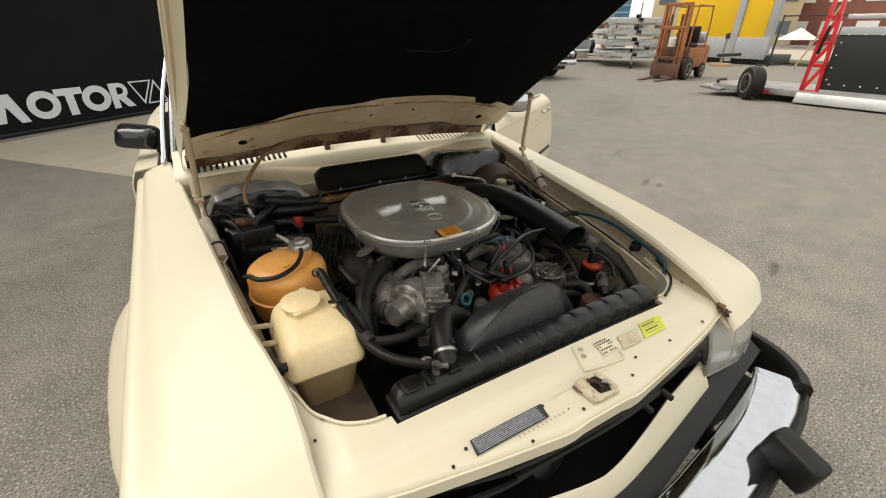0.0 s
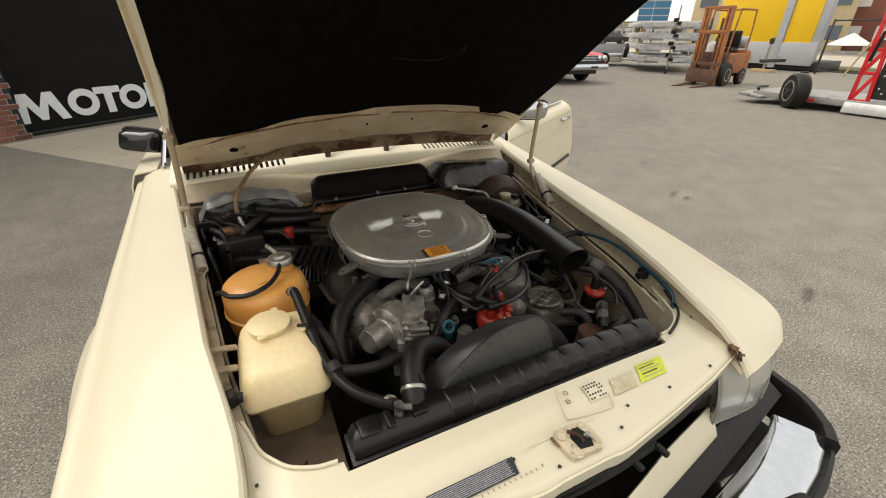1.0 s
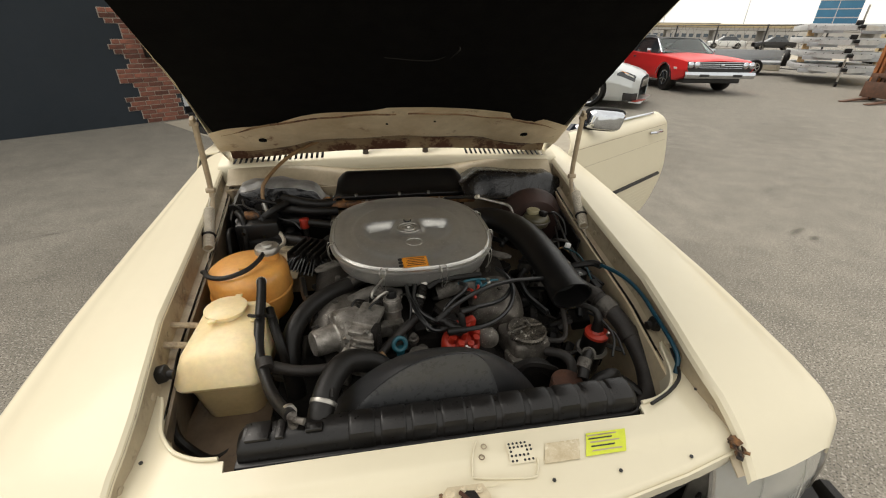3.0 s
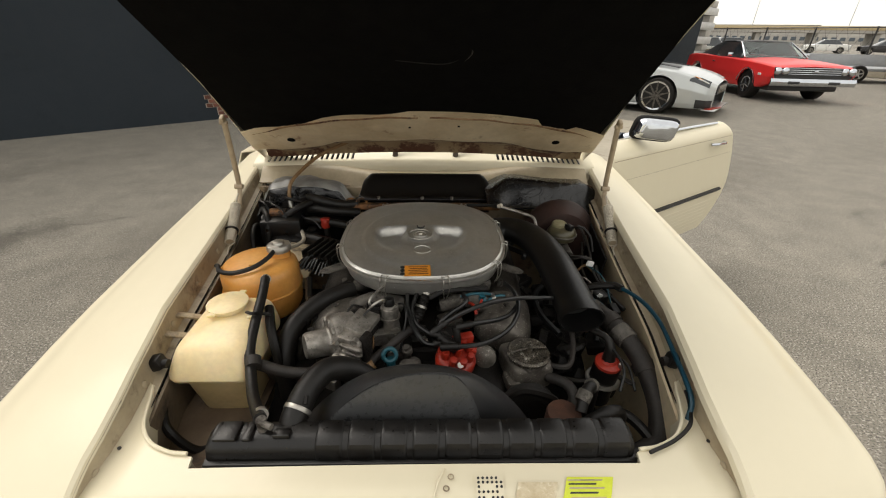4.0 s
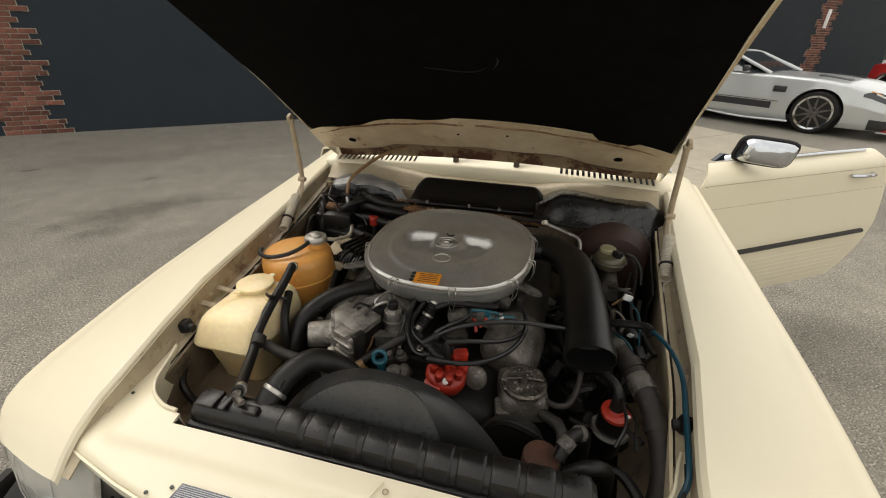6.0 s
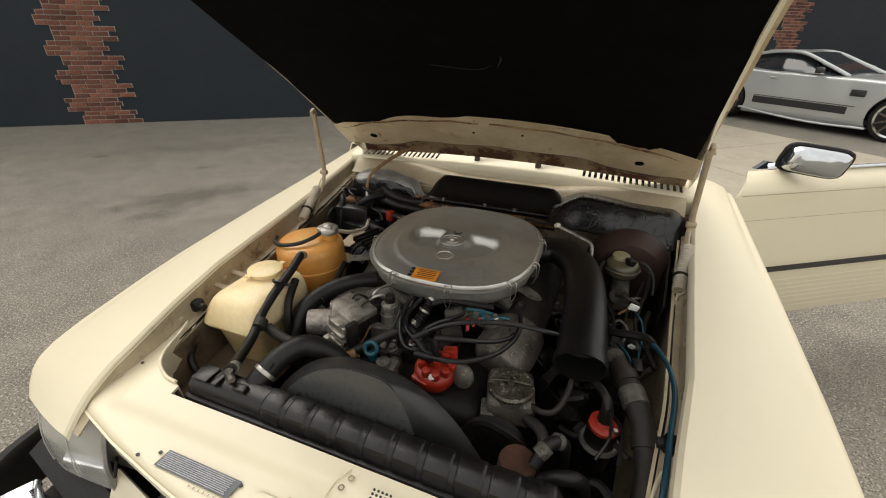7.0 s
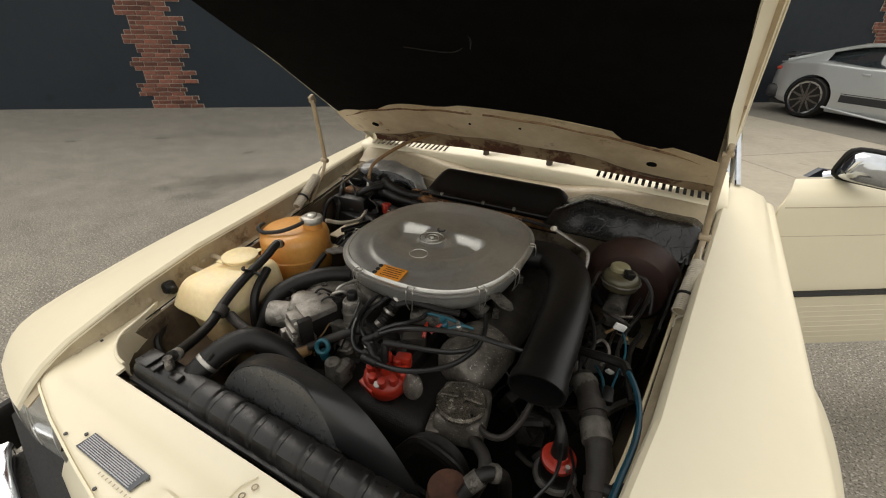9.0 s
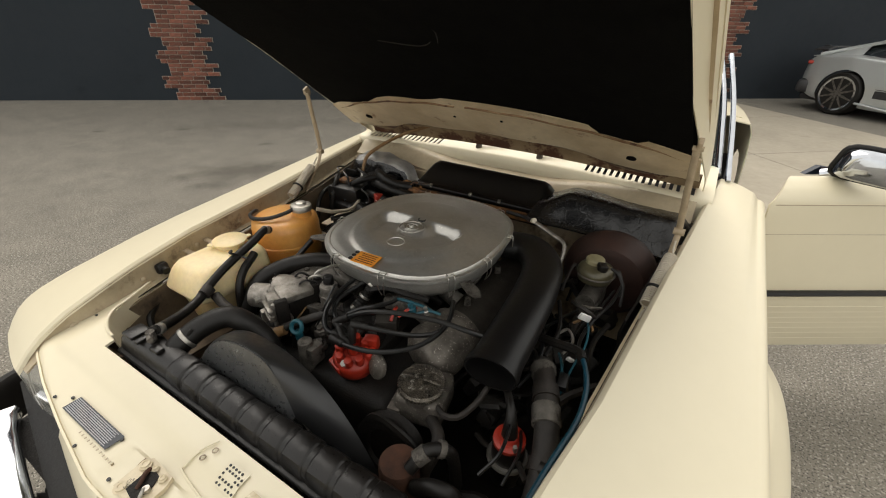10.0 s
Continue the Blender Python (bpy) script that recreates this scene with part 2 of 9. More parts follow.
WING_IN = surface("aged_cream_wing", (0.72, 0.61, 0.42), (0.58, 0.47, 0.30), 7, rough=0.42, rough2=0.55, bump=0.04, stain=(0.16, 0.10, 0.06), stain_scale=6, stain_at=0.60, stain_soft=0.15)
WING_DARK = surface("dark_cream_wing", (0.24, 0.185, 0.12), (0.12, 0.09, 0.06), 8, rough=0.5, rough2=0.65, bump=0.06, stain=(0.04, 0.028, 0.02), stain_scale=7, stain_at=0.54, stain_soft=0.14)
CAM_DARK = surface("dark_brown_alloy", (0.050, 0.043, 0.035), (0.024, 0.020, 0.016), 24, rough=0.45, rough2=0.7, metal=0.3, bump=0.3)
LEAD = surface("gloss_black_cable", (0.005, 0.005, 0.005), (0.008, 0.008, 0.008), 30, rough=0.32, spec=0.5)
DRUM = surface("dark_brown_drum_paint", (0.040, 0.016, 0.010), (0.018, 0.008, 0.006), 14, rough=0.6, bump=0.2)
ALU_MID = surface("dusty_cast_alloy", (0.19, 0.17, 0.145), (0.065, 0.056, 0.046), 30, rough=0.30, rough2=0.6, metal=0.4, bump=0.3, stain=(0.04, 0.034, 0.028), stain_scale=16, stain_at=0.60, fleck=(0.36, 0.33, 0.29), fleck_scale=220, fleck_at=0.65)
PLATE_INK = surface("pale_plate_print", (0.42, 0.43, 0.45), (0.28, 0.29, 0.31), 120, rough=0.4)
PLATE = surface("grey_print_plate", (0.060, 0.065, 0.072), (0.045, 0.049, 0.055), 30, rough=0.3, metal=0.5)
GLOSS_BLACK = surface("gloss_dark_shell", (0.012, 0.013, 0.015), (0.016, 0.017, 0.019), 12, rough=0.10, rough2=0.16, spec=0.8)
RUST_STEP_SHADE = surface("rust_and_step_shade", (0.30, 0.20, 0.11), (0.13, 0.06, 0.025), 30, rough=0.7, bump=0.2, stain=(0.06, 0.022, 0.01), stain_scale=24, stain_at=0.52, stain_soft=0.08)
WIPER = surface("dull_brown_black_metal", (0.085, 0.065, 0.045), (0.05, 0.038, 0.028), 40, rough=0.5, bump=0.1)
WHITE = surface("white_print", (0.75, 0.75, 0.72), (0.7, 0.7, 0.68), 30, rough=0.5)
INK = surface("black_print", (0.02, 0.02, 0.02), (0.025, 0.025, 0.025), 30, rough=0.5)
ORANGE = surface("orange_sticker", (0.72, 0.28, 0.02), (0.62, 0.22, 0.02), 60, rough=0.5)
LIME = surface("lime_sticker", (0.62, 0.68, 0.04), (0.55, 0.6, 0.03), 60, rough=0.45)
GOLD = surface("worn_gold_foil", (0.45, 0.36, 0.22), (0.6, 0.52, 0.36), 60, rough=0.4, stain=(0.7, 0.64, 0.48), stain_scale=50, stain_at=0.55)
LENS = surface("clear_lamp_lens", (0.80, 0.79, 0.73), (0.72, 0.71, 0.65), 10, rough=0.06, rough2=0.12, trans=0.60, coat=0.5, grain=0.05)
GLASS = glass("window_glass", (0.75, 0.85, 0.82), 0.01)
DARK_GLASS = surface("dark_window", (0.02, 0.025, 0.028), (0.03, 0.035, 0.04), 4, rough=0.04, spec=0.8)

def crackle(mt, scale, width, colour):
    """Fine dry cracks: a recessed dark net between warped cells."""
    n, l = mt.node_tree.nodes, mt.node_tree.links
    b = n["Principled BSDF"]
    tc = n.new("ShaderNodeTexCoord")
    warp = n.new("ShaderNodeTexNoise")
    warp.inputs["Scale"].default_value = scale * 0.6
    l.new(tc.outputs["Object"], warp.inputs["Vector"])
    off = n.new("ShaderNodeVectorMath")
    off.operation = "MULTIPLY_ADD"
    l.new(warp.outputs["Color"], off.inputs[0])
    off.inputs[1].default_value = (0.5 / scale,) * 3
    l.new(tc.outputs["Object"], off.inputs[2])
    cell = n.new("ShaderNodeTexVoronoi")
    cell.feature = "DISTANCE_TO_EDGE"
    cell.inputs["Scale"].default_value = scale
    l.new(off.outputs["Vector"], cell.inputs["Vector"])
    net = n.new("ShaderNodeMapRange")
    net.inputs["From Min"].default_value, net.inputs["From Max"].default_value = 0.0, width
    l.new(cell.outputs["Distance"], net.inputs["Value"])
    over = n.new("ShaderNodeMix")
    over.data_type = "RGBA"
    l.new(net.outputs["Result"], over.inputs[0])
    over.inputs[6].default_value = (*colour, 1)
    l.new(b.inputs["Base Color"].links[0].from_socket, over.inputs[7])
    l.new(over.outputs[2], b.inputs["Base Color"])
    dent = n.new("ShaderNodeBump")
    dent.inputs["Strength"].default_value, dent.inputs["Distance"].default_value = 0.3, 0.002
    l.new(net.outputs["Result"], dent.inputs["Height"])
    if b.inputs["Normal"].links:
        l.new(b.inputs["Normal"].links[0].from_socket, dent.inputs["Normal"])
    l.new(dent.outputs["Normal"], b.inputs["Normal"])


crackle(SHIELD, 30.0, 0.03, (0.003, 0.003, 0.003))


# ---- the yard: asphalt, concrete apron, long painted wall ----
def stain_patches(mt, patches, colour):
    """Old soaked-in stains with ragged soft edges, laid over the colour of a ground material."""
    n, l = mt.node_tree.nodes, mt.node_tree.links
    b = n["Principled BSDF"]
    tc = n.new("ShaderNodeTexCoord")
    rag = n.new("ShaderNodeTexNoise")
    rag.inputs["Scale"].default_value, rag.inputs["Detail"].default_value = 5.0, 6.0
    l.new(tc.outputs["Object"], rag.inputs["Vector"])
    for x, y, rx, ry, turn, depth in patches:
        mp = n.new("ShaderNodeMapping")
        mp.vector_type = "TEXTURE"
        mp.inputs["Location"].default_value = (x, y, 0)
        mp.inputs["Rotation"].default_value = (0, 0, radians(turn))
        mp.inputs["Scale"].default_value = (rx, ry, 1)
        l.new(tc.outputs["Object"], mp.inputs["Vector"])
        far = n.new("ShaderNodeVectorMath")
        far.operation = "LENGTH"
        l.new(mp.outputs["Vector"], far.inputs[0])
        mix = n.new("ShaderNodeMath")
        mix.operation = "MULTIPLY_ADD"
        l.new(rag.outputs["Fac"], mix.inputs[0])
        mix.inputs[1].default_value = 1.6
        l.new(far.outputs["Value"], mix.inputs[2])
        fade = n.new("ShaderNodeMapRange")
        fade.interpolation_type = "SMOOTHSTEP"
        fade.inputs["From Min"].default_value, fade.inputs["From Max"].default_value = 0.9, 2.0
        fade.inputs["To Min"].default_value, fade.inputs["To Max"].default_value = depth, 0.0
        l.new(mix.outputs["Value"], fade.inputs["Value"])
        over = n.new("ShaderNodeMix")
        over.data_type, over.blend_type = "RGBA", "MULTIPLY"
        l.new(fade.outputs["Result"], over.inputs[0])
        l.new(b.inputs["Base Color"].links[0].from_socket, over.inputs[6])
        over.inputs[7].default_value = (*colour, 1)
        l.new(over.outputs[2], b.inputs["Base Color"])


ASPHALT = surface("asphalt", (0.216, 0.198, 0.163), (0.184, 0.169, 0.139), 0.45, rough=0.85, rough2=0.95, bump=0.34, bump_scale=130, stain=(0.135, 0.123, 0.103), stain_scale=0.8, stain_at=0.56, stain_soft=0.25,
                  fleck=(0.355, 0.33, 0.285), fleck_scale=92, fleck_at=0.57, grain=0.9, fleck2=(0.070, 0.063, 0.053))
stain_patches(ASPHALT, [(-3.2, 2.85, 0.75, 0.30, 53, 0.9), (-3.05, 2.45, 0.25, 0.14, 40, 0.6), (-6.1, 2.8, 0.12, 0.07, 45, 0.9), (-5.33, 3.5, 0.14, 0.07, 45, 0.9), (-3.85, 3.63, 0.10, 0.06, 50, 0.8), (2.45, 1.12, 0.16, 0.03, 20, 1.0), (3.25, 2.68, 0.14, 0.04, 25, 1.0), (3.28, 2.55, 0.08, 0.03, 25, 1.0), (3.87, 3.58, 0.16, 0.04, 30, 0.5), (-1.9, 3.0, 1.2, 0.5, 60, 0.35), (3.5, 4.8, 1.6, 0.5, 40, 0.3), (6.5, 6.0, 2.2, 0.6, 35, 0.3), (-4.6, 4.4, 1.8, 0.35, 45, 0.35)], (0.50, 0.49, 0.48))
CONCRETE = surface("concrete", (0.43, 0.385, 0.305), (0.36, 0.32, 0.25), 1.4, rough=0.85, bump=0.15, bump_scale=120, stain=(0.22, 0.19, 0.15), stain_scale=1.8, stain_at=0.62)
SLATE = surface("slate_blue_wall_paint", (0.0215, 0.0275, 0.0345), (0.0175, 0.023, 0.029), 0.9, rough=0.7, rough2=0.85, spec=0.25, bump=0.35, bump_scale=22, stain=(0.012, 0.0145, 0.018), stain_scale=1.6, stain_at=0.60, stain_soft=0.2)
SHUTTER = surface("black_door_paint", (0.006, 0.006, 0.0065), (0.008, 0.008, 0.0085), 2, rough=0.75, spec=0.12, bump=0.05)
BRICK = surface("old_red_brick", (0.20, 0.072, 0.045), (0.105, 0.045, 0.032), 16, rough=0.9, bump=0.5, stain=(0.26, 0.19, 0.14), stain_scale=5, stain_at=0.62, random=0.5)
MORTAR = surface("pale_mortar", (0.38, 0.34, 0.29), (0.28, 0.24, 0.2), 20, rough=0.95, bump=0.5)

bm = nb()
rings = [0, 1.5, 3, 5, 8, 13, 22, 40, 90, 250, 900, 3000]
pts = []
for r in rings[1:]:
    pts.append([bm.verts.new((r * math.cos(a) + 0.5, r * math.sin(a) + 3, 0)) for a in (2 * math.pi * k / 48 for k in range(48))])
mid = bm.verts.new((0.5, 3, 0))
for k in range(48):
    bm.faces.new((mid, pts[0][k], pts[0][(k + 1) % 48]))
for a, b in zip(pts, pts[1:]):
    for k in range(48):
        bm.faces.new((a[k], b[k], b[(k + 1) % 48], a[(k + 1) % 48]))
ground = tagged(part("ground", bm, ASPHALT), "worn grey asphalt yard with oil stains and cracks", "ground", kind="structure")

# Wall frame: x along the wall, y out of the yard, z up.
WALL = Matrix(((0.781, -0.6245, 0, -9.538), (0.6245, 0.781, 0, 3.067), (0, 0, 1, 0), (0, 0, 0, 1)))
YARD = Matrix(((0.746, -0.666, 0, -9.25), (0.666, 0.746, 0, 2.68), (0, 0, 1, 0), (0, 0, 0, 1)))
WALL_TOP = 6.2
WALL_END = 26.8
DOOR_A, DOOR_B, DOOR_TOP = 8.14, 12.42, 3.9
bm = nb()
box(bm, ((DOOR_A - 14) / 2, 0.2, WALL_TOP / 2), (DOOR_A + 14, 0.4, WALL_TOP))
box(bm, ((DOOR_B + WALL_END) / 2, 0.2, WALL_TOP / 2), (WALL_END - DOOR_B, 0.4, WALL_TOP))
box(bm, ((DOOR_A + DOOR_B) / 2, 0.2, (WALL_TOP + DOOR_TOP) / 2), (DOOR_B - DOOR_A, 0.4, WALL_TOP - DOOR_TOP))
wall_north = tagged(part("wall_north", bm, SLATE, m=WALL), "long slate-blue painted masonry wall", "wall", kind="structure")
bm = box(nb(), (WALL_END - 0.2, 6.4, WALL_TOP / 2), (0.4, 12, WALL_TOP))
tagged(part("wall_east", bm, SLATE, m=WALL), "slate-blue painted end wall of the building", "wall", kind="structure")
bm = box(nb(), (6.4, 6.2, WALL_TOP + 0.1), (41.0, 12.4, 0.2))
tagged(part("roof", bm, SLATE, m=WALL), "flat roof of the long building", "roof", kind="structure")

# Roller door with the painted sign: plain white shapes, the last ones in outline.
bm = box(nb(), ((DOOR_A + DOOR_B) / 2, 0.22, DOOR_TOP / 2), (DOOR_B - DOOR_A, 0.06, DOOR_TOP))
door_1 = tagged(part("door_1", bm, SHUTTER, m=WALL), "large black painted garage door with a white sign", "door", kind="structure")
bm = box(nb(), ((DOOR_A + DOOR_B) / 2, 0.17, 0.03), (DOOR_B - DOOR_A, 0.05, 0.06), bev=0.01)
part("threshold", bm, BLACK, door_1)


def sign_shape(x0, x1, kind):
    b = nb()
    m = Matrix(((1, 0, 0, 0), (0, 0, 1, 0.176), (0, 1, 0, 0), (0, 0, 0, 1)))
    w, z0, z1 = x1 - x0, 0.17, 0.57
    if kind == "round":
        pts = [(x0 + w / 2 + w / 2 * math.cos(a), (z0 + z1) / 2 + 0.2 * math.sin(a)) for a in ticks(0, 2 * math.pi, 24)[:-1]]
        ins = [(x0 + w / 2 + w * 0.26 * math.cos(a), (z0 + z1) / 2 + 0.10 * math.sin(a)) for a in ticks(0, 2 * math.pi, 24)[:-1]]
    elif kind in ("wedge", "wedge_up"):
        c = (x0 + x1) / 2
        pts, ins = [(x0, z1), (c, z0), (x1, z1)], [(x0 + 0.036, z1 - 0.022), (c, z0 + 0.06), (x1 - 0.036, z1 - 0.022)]
        if kind == "wedge_up":
            pts, ins = ([(x, z0 + z1 - z) for x, z in q][::-1] for q in (pts, ins))
    elif kind == "outline":
        pts = [(x0, z0), (x1, z0), (x1, z1), (x0, z1)]
        ins = [(x0 + 0.022, z0 + 0.022), (x1 - 0.022, z0 + 0.022), (x1 - 0.022, z1 - 0.022), (x0 + 0.022, z1 - 0.022)]
    else:
        pts, ins = [(x0, z0), (x1, z0), (x1, z1), (x0, z1)], None
        if kind == "peak":
            pts = [(x0 - 0.01, z0), (x0 + 0.10, z0), (x0 + 0.13, z0 + 0.24), (x0 + 0.25, z0 + 0.02), (x0 + 0.33, z0 + 0.02), (x0 + 0.39, z0 + 0.24), (x1 - 0.12, z0), (x1, z0), (x1 - 0.14, z1), (x1 - 0.26, z1), (x0 + 0.27, z0 + 0.19), (x0 + 0.17, z1), (x0 + 0.05, z1)]
        if kind == "post":
            c = (x0 + x1) / 2
            pts = [(c - 0.06, z0), (c + 0.06, z0), (c + 0.06, z1 - 0.1), (x1, z1 - 0.1), (x1, z1), (x0, z1), (x0, z1 - 0.1), (c - 0.06, z1 - 0.1)]
        if kind == "bowl":
            prism(b, [(x0, z0), (x0 + 0.11, z0), (x0 + 0.11, z1), (x0, z1)], -0.002, 0.004, m)
            for r0, r1, zc in ((0.055, 0.125, z1 - 0.125),):
                arc = [(x0 + 0.17 + (r0 if k else r1) * math.cos(a), zc + (r0 if k else r1) * math.sin(a)) for k in (0, 1) for a in (ticks(-1.571, 1.571, 10) if not k else ticks(1.571, -1.571, 10))]
                prism(b, [(x0 + 0.11, zc - r1)] + arc[:11] + [(x0 + 0.11, zc + r1), (x0 + 0.11, zc + r0)] + arc[11:] + [(x0 + 0.11, zc - r0)], -0.002, 0.004, m)
            prism(b, [(x0 + 0.11, z1 - 0.25), (x1 - 0.13, z0), (x1, z0), (x0 + 0.24, z1 - 0.225)], -0.002, 0.004, m)
        else:
            prism(b, pts, -0.002, 0.004, m)
        return b
    lo = [b.verts.new(m @ Vector((x, y, 0.004))) for x, y in pts]
    hi = [b.verts.new(m @ Vector((x, y, 0.004))) for x, y in ins]
    for i in range(len(pts)):
        j = (i + 1) % len(pts)
        b.faces.new((lo[i], lo[j], hi[j], hi[i]))
    solid(b, 0.004)
    return b


SIGN = surface("white_sign_paint", (0.62, 0.64, 0.66), (0.56, 0.58, 0.60), 6, rough=0.6)
for x0, x1, kind in ((8.18, 8.80, "peak"), (8.82, 9.25, "round"), (9.21, 9.60, "post"), (9.57, 10.01, "round"), (10.02, 10.39, "bowl"), (10.36, 10.78, "wedge"), (10.62, 11.04, "wedge_up"), (11.10, 11.42, "outline"), (11.48, 11.80, "outline"), (11.86, 12.2, "outline")):
    part("sign_shape", sign_shape(x0, x1, kind), SIGN, door_1)

# Concrete apron in front of the door, in slabs.
apron = thing("pavement", YARD @ pose(10.5, -3.0, 0), "pale concrete apron slabs in front of the garage door", "pavement", kind="structure")
for i in range(2):
    for k in range(3):
        bm = box(nb(), (-1.375 + 2.75 * i, 1.95 - 1.98 * k, -0.022), (2.74, 1.97, 0.05), bev=0.006, seg=1)
        part("slab", bm, CONCRETE, apron)


# ---- the cream roadster: body ----
car = thing("convertible_car", pose(0, 2.5, 0), "cream vintage roadster with its hood raised and driver door open", "car", absolute=True)
LY = [0.54, 0.57, 0.60, 0.63, 0.66, 0.70, 0.76, 0.83, 1.0, 1.3, 1.5, 1.85, 2.1]
edge_x = lerp_table(LY, [0.536, 0.537, 0.538, 0.539, 0.539, 0.537, 0.540, 0.551, 0.583, 0.617, 0.640, 0.682, 0.712])
edge_z = lerp_table(LY, [0.684, 0.714, 0.737, 0.753, 0.767, 0.781, 0.798, 0.811, 0.829, 0.848, 0.864, 0.897, 0.917])
crease_x = lerp_table([0.54, 0.55, 0.56, 0.58, 0.61, 0.66, 0.74, 1.0, 1.3, 1.6, 2.1], [0.748, 0.768, 0.782, 0.799, 0.811, 0.818, 0.821, 0.824, 0.828, 0.834, 0.845])
crease_z = lerp_table([0.54, 0.56, 0.58, 0.60, 0.63, 0.66, 0.70, 0.80, 0.94, 1.07, 1.25, 1.45, 1.75, 2.1], [0.672, 0.687, 0.699, 0.707, 0.716, 0.723, 0.730, 0.746, 0.769, 0.786, 0.803, 0.820, 0.842, 0.868])
AXLE_F, AXLE_R, AXLE_Z, ARCH = 1.28, 3.735, 0.315, 0.35


def fender_section(y, k, side=1):
    """k runs 0..1 from the inner edge over the flat top, round the crease and down the side."""
    xi, zi, xo, zo = edge_x(y), edge_z(y), crease_x(y) + 0.007 * side, crease_z(y)
    w = xo - xi
    fl = min(1, max(0, (y - 0.62) / 0.5))
    crown = 0.010 * min(1, max(0, (y - 0.55) / 0.2))
    line = lambda t: zi + (zo - zi) * t + crown * 4 * t * (1 - t)
    xs = [xi - 0.003, xi, xi + 0.006, xi + 0.25 * w, xi + 0.5 * w, xi + 0.75 * w, xo - 0.020, xo - 0.008, xo, xo + 0.005, xo + 0.009, xo + 0.014, xo + 0.018 + 0.016 * fl, xo + 0.012 + 0.016 * fl, xo + 0.008, xo - 0.03]
    zs = [zi - 0.014, zi - 0.005, zi, line(0.25), line(0.5), line(0.75), line(1) + 0.0015, line(1) - 0.001, zo - 0.006, zo - 0.014, zo - 0.030, zo - 0.10, 0.56, 0.46, 0.30, 0.20]
    ks = [0, 0.015, 0.03, 0.13, 0.23, 0.33, 0.40, 0.42, 0.44, 0.455, 0.48, 0.56, 0.68, 0.78, 0.92, 1]
    x, z = float(np.interp(k, ks, xs)), float(np.interp(k, ks, zs))
    d = math.hypot(y - AXLE_F, z - AXLE_Z)
    if 0.24 < d < 0.47 and k > 0.5:
        x += 0.060 * (1 - min(1, abs(d - 0.352) / 0.115) ** 2) ** 2
    return x, z


def fender(side):
    bm = nb()
    us = sorted(set([0.54, 0.543, 0.547, 0.552, 0.558, 0.565, 0.572] + ticks(0.58, 0.66, 8) + ticks(0.68, 2.1, 80)))
    vs = sorted(set([0, 0.015, 0.03] + ticks(0.03, 0.40, 16) + ticks(0.40, 0.50, 12) + ticks(0.5, 1, 44)))

    def f(y, k):
        x, z = fender_section(y, k, side)
        slant = 0.055 * min(1, max(0, (x - 0.54) / 0.25)) ** 1.3
        return (side * x, y + slant * max(0, 1 - (y - 0.54) / 0.22), z)

    def keep(y, k):
        x, z = fender_section(y, k, side)
        if math.hypot(y - AXLE_F, z - AXLE_Z) < ARCH:
            return False
        return not (y < 0.66 and z < 0.648)

    sheet(bm, f, us, vs, keep)
    bmesh.ops.delete(bm, geom=[v for v in bm.verts if not v.link_faces], context="VERTS")
    snap_arch(bm, [(AXLE_F, AXLE_Z)], ARCH, 0.03)
    solid(bm, -0.004 if side > 0 else 0.004)
    return bm


gutter_drop = lerp_table([0.55, 0.58, 0.62, 0.66, 0.75, 0.9, 1.5, 1.9], [0.008, 0.016, 0.032, 0.050, 0.066, 0.070, 0.064, 0.050])


def gutter_pt(y, v):
    """The bolted flange that drops from the fender's inner edge; v = 0..1, the last fifth a narrow foot."""
    drop = gutter_drop(y)
    if v <= 0.8:
        t = v / 0.8
        return edge_x(y) + 0.002 + 0.006 * math.sin(2.6 * t) - 0.006 * t, edge_z(y) - 0.008 - drop * t
    t = (v - 0.8) / 0.2
    return edge_x(y) - 0.001 - 0.018 * t, edge_z(y) - 0.008 - drop - 0.004 * t


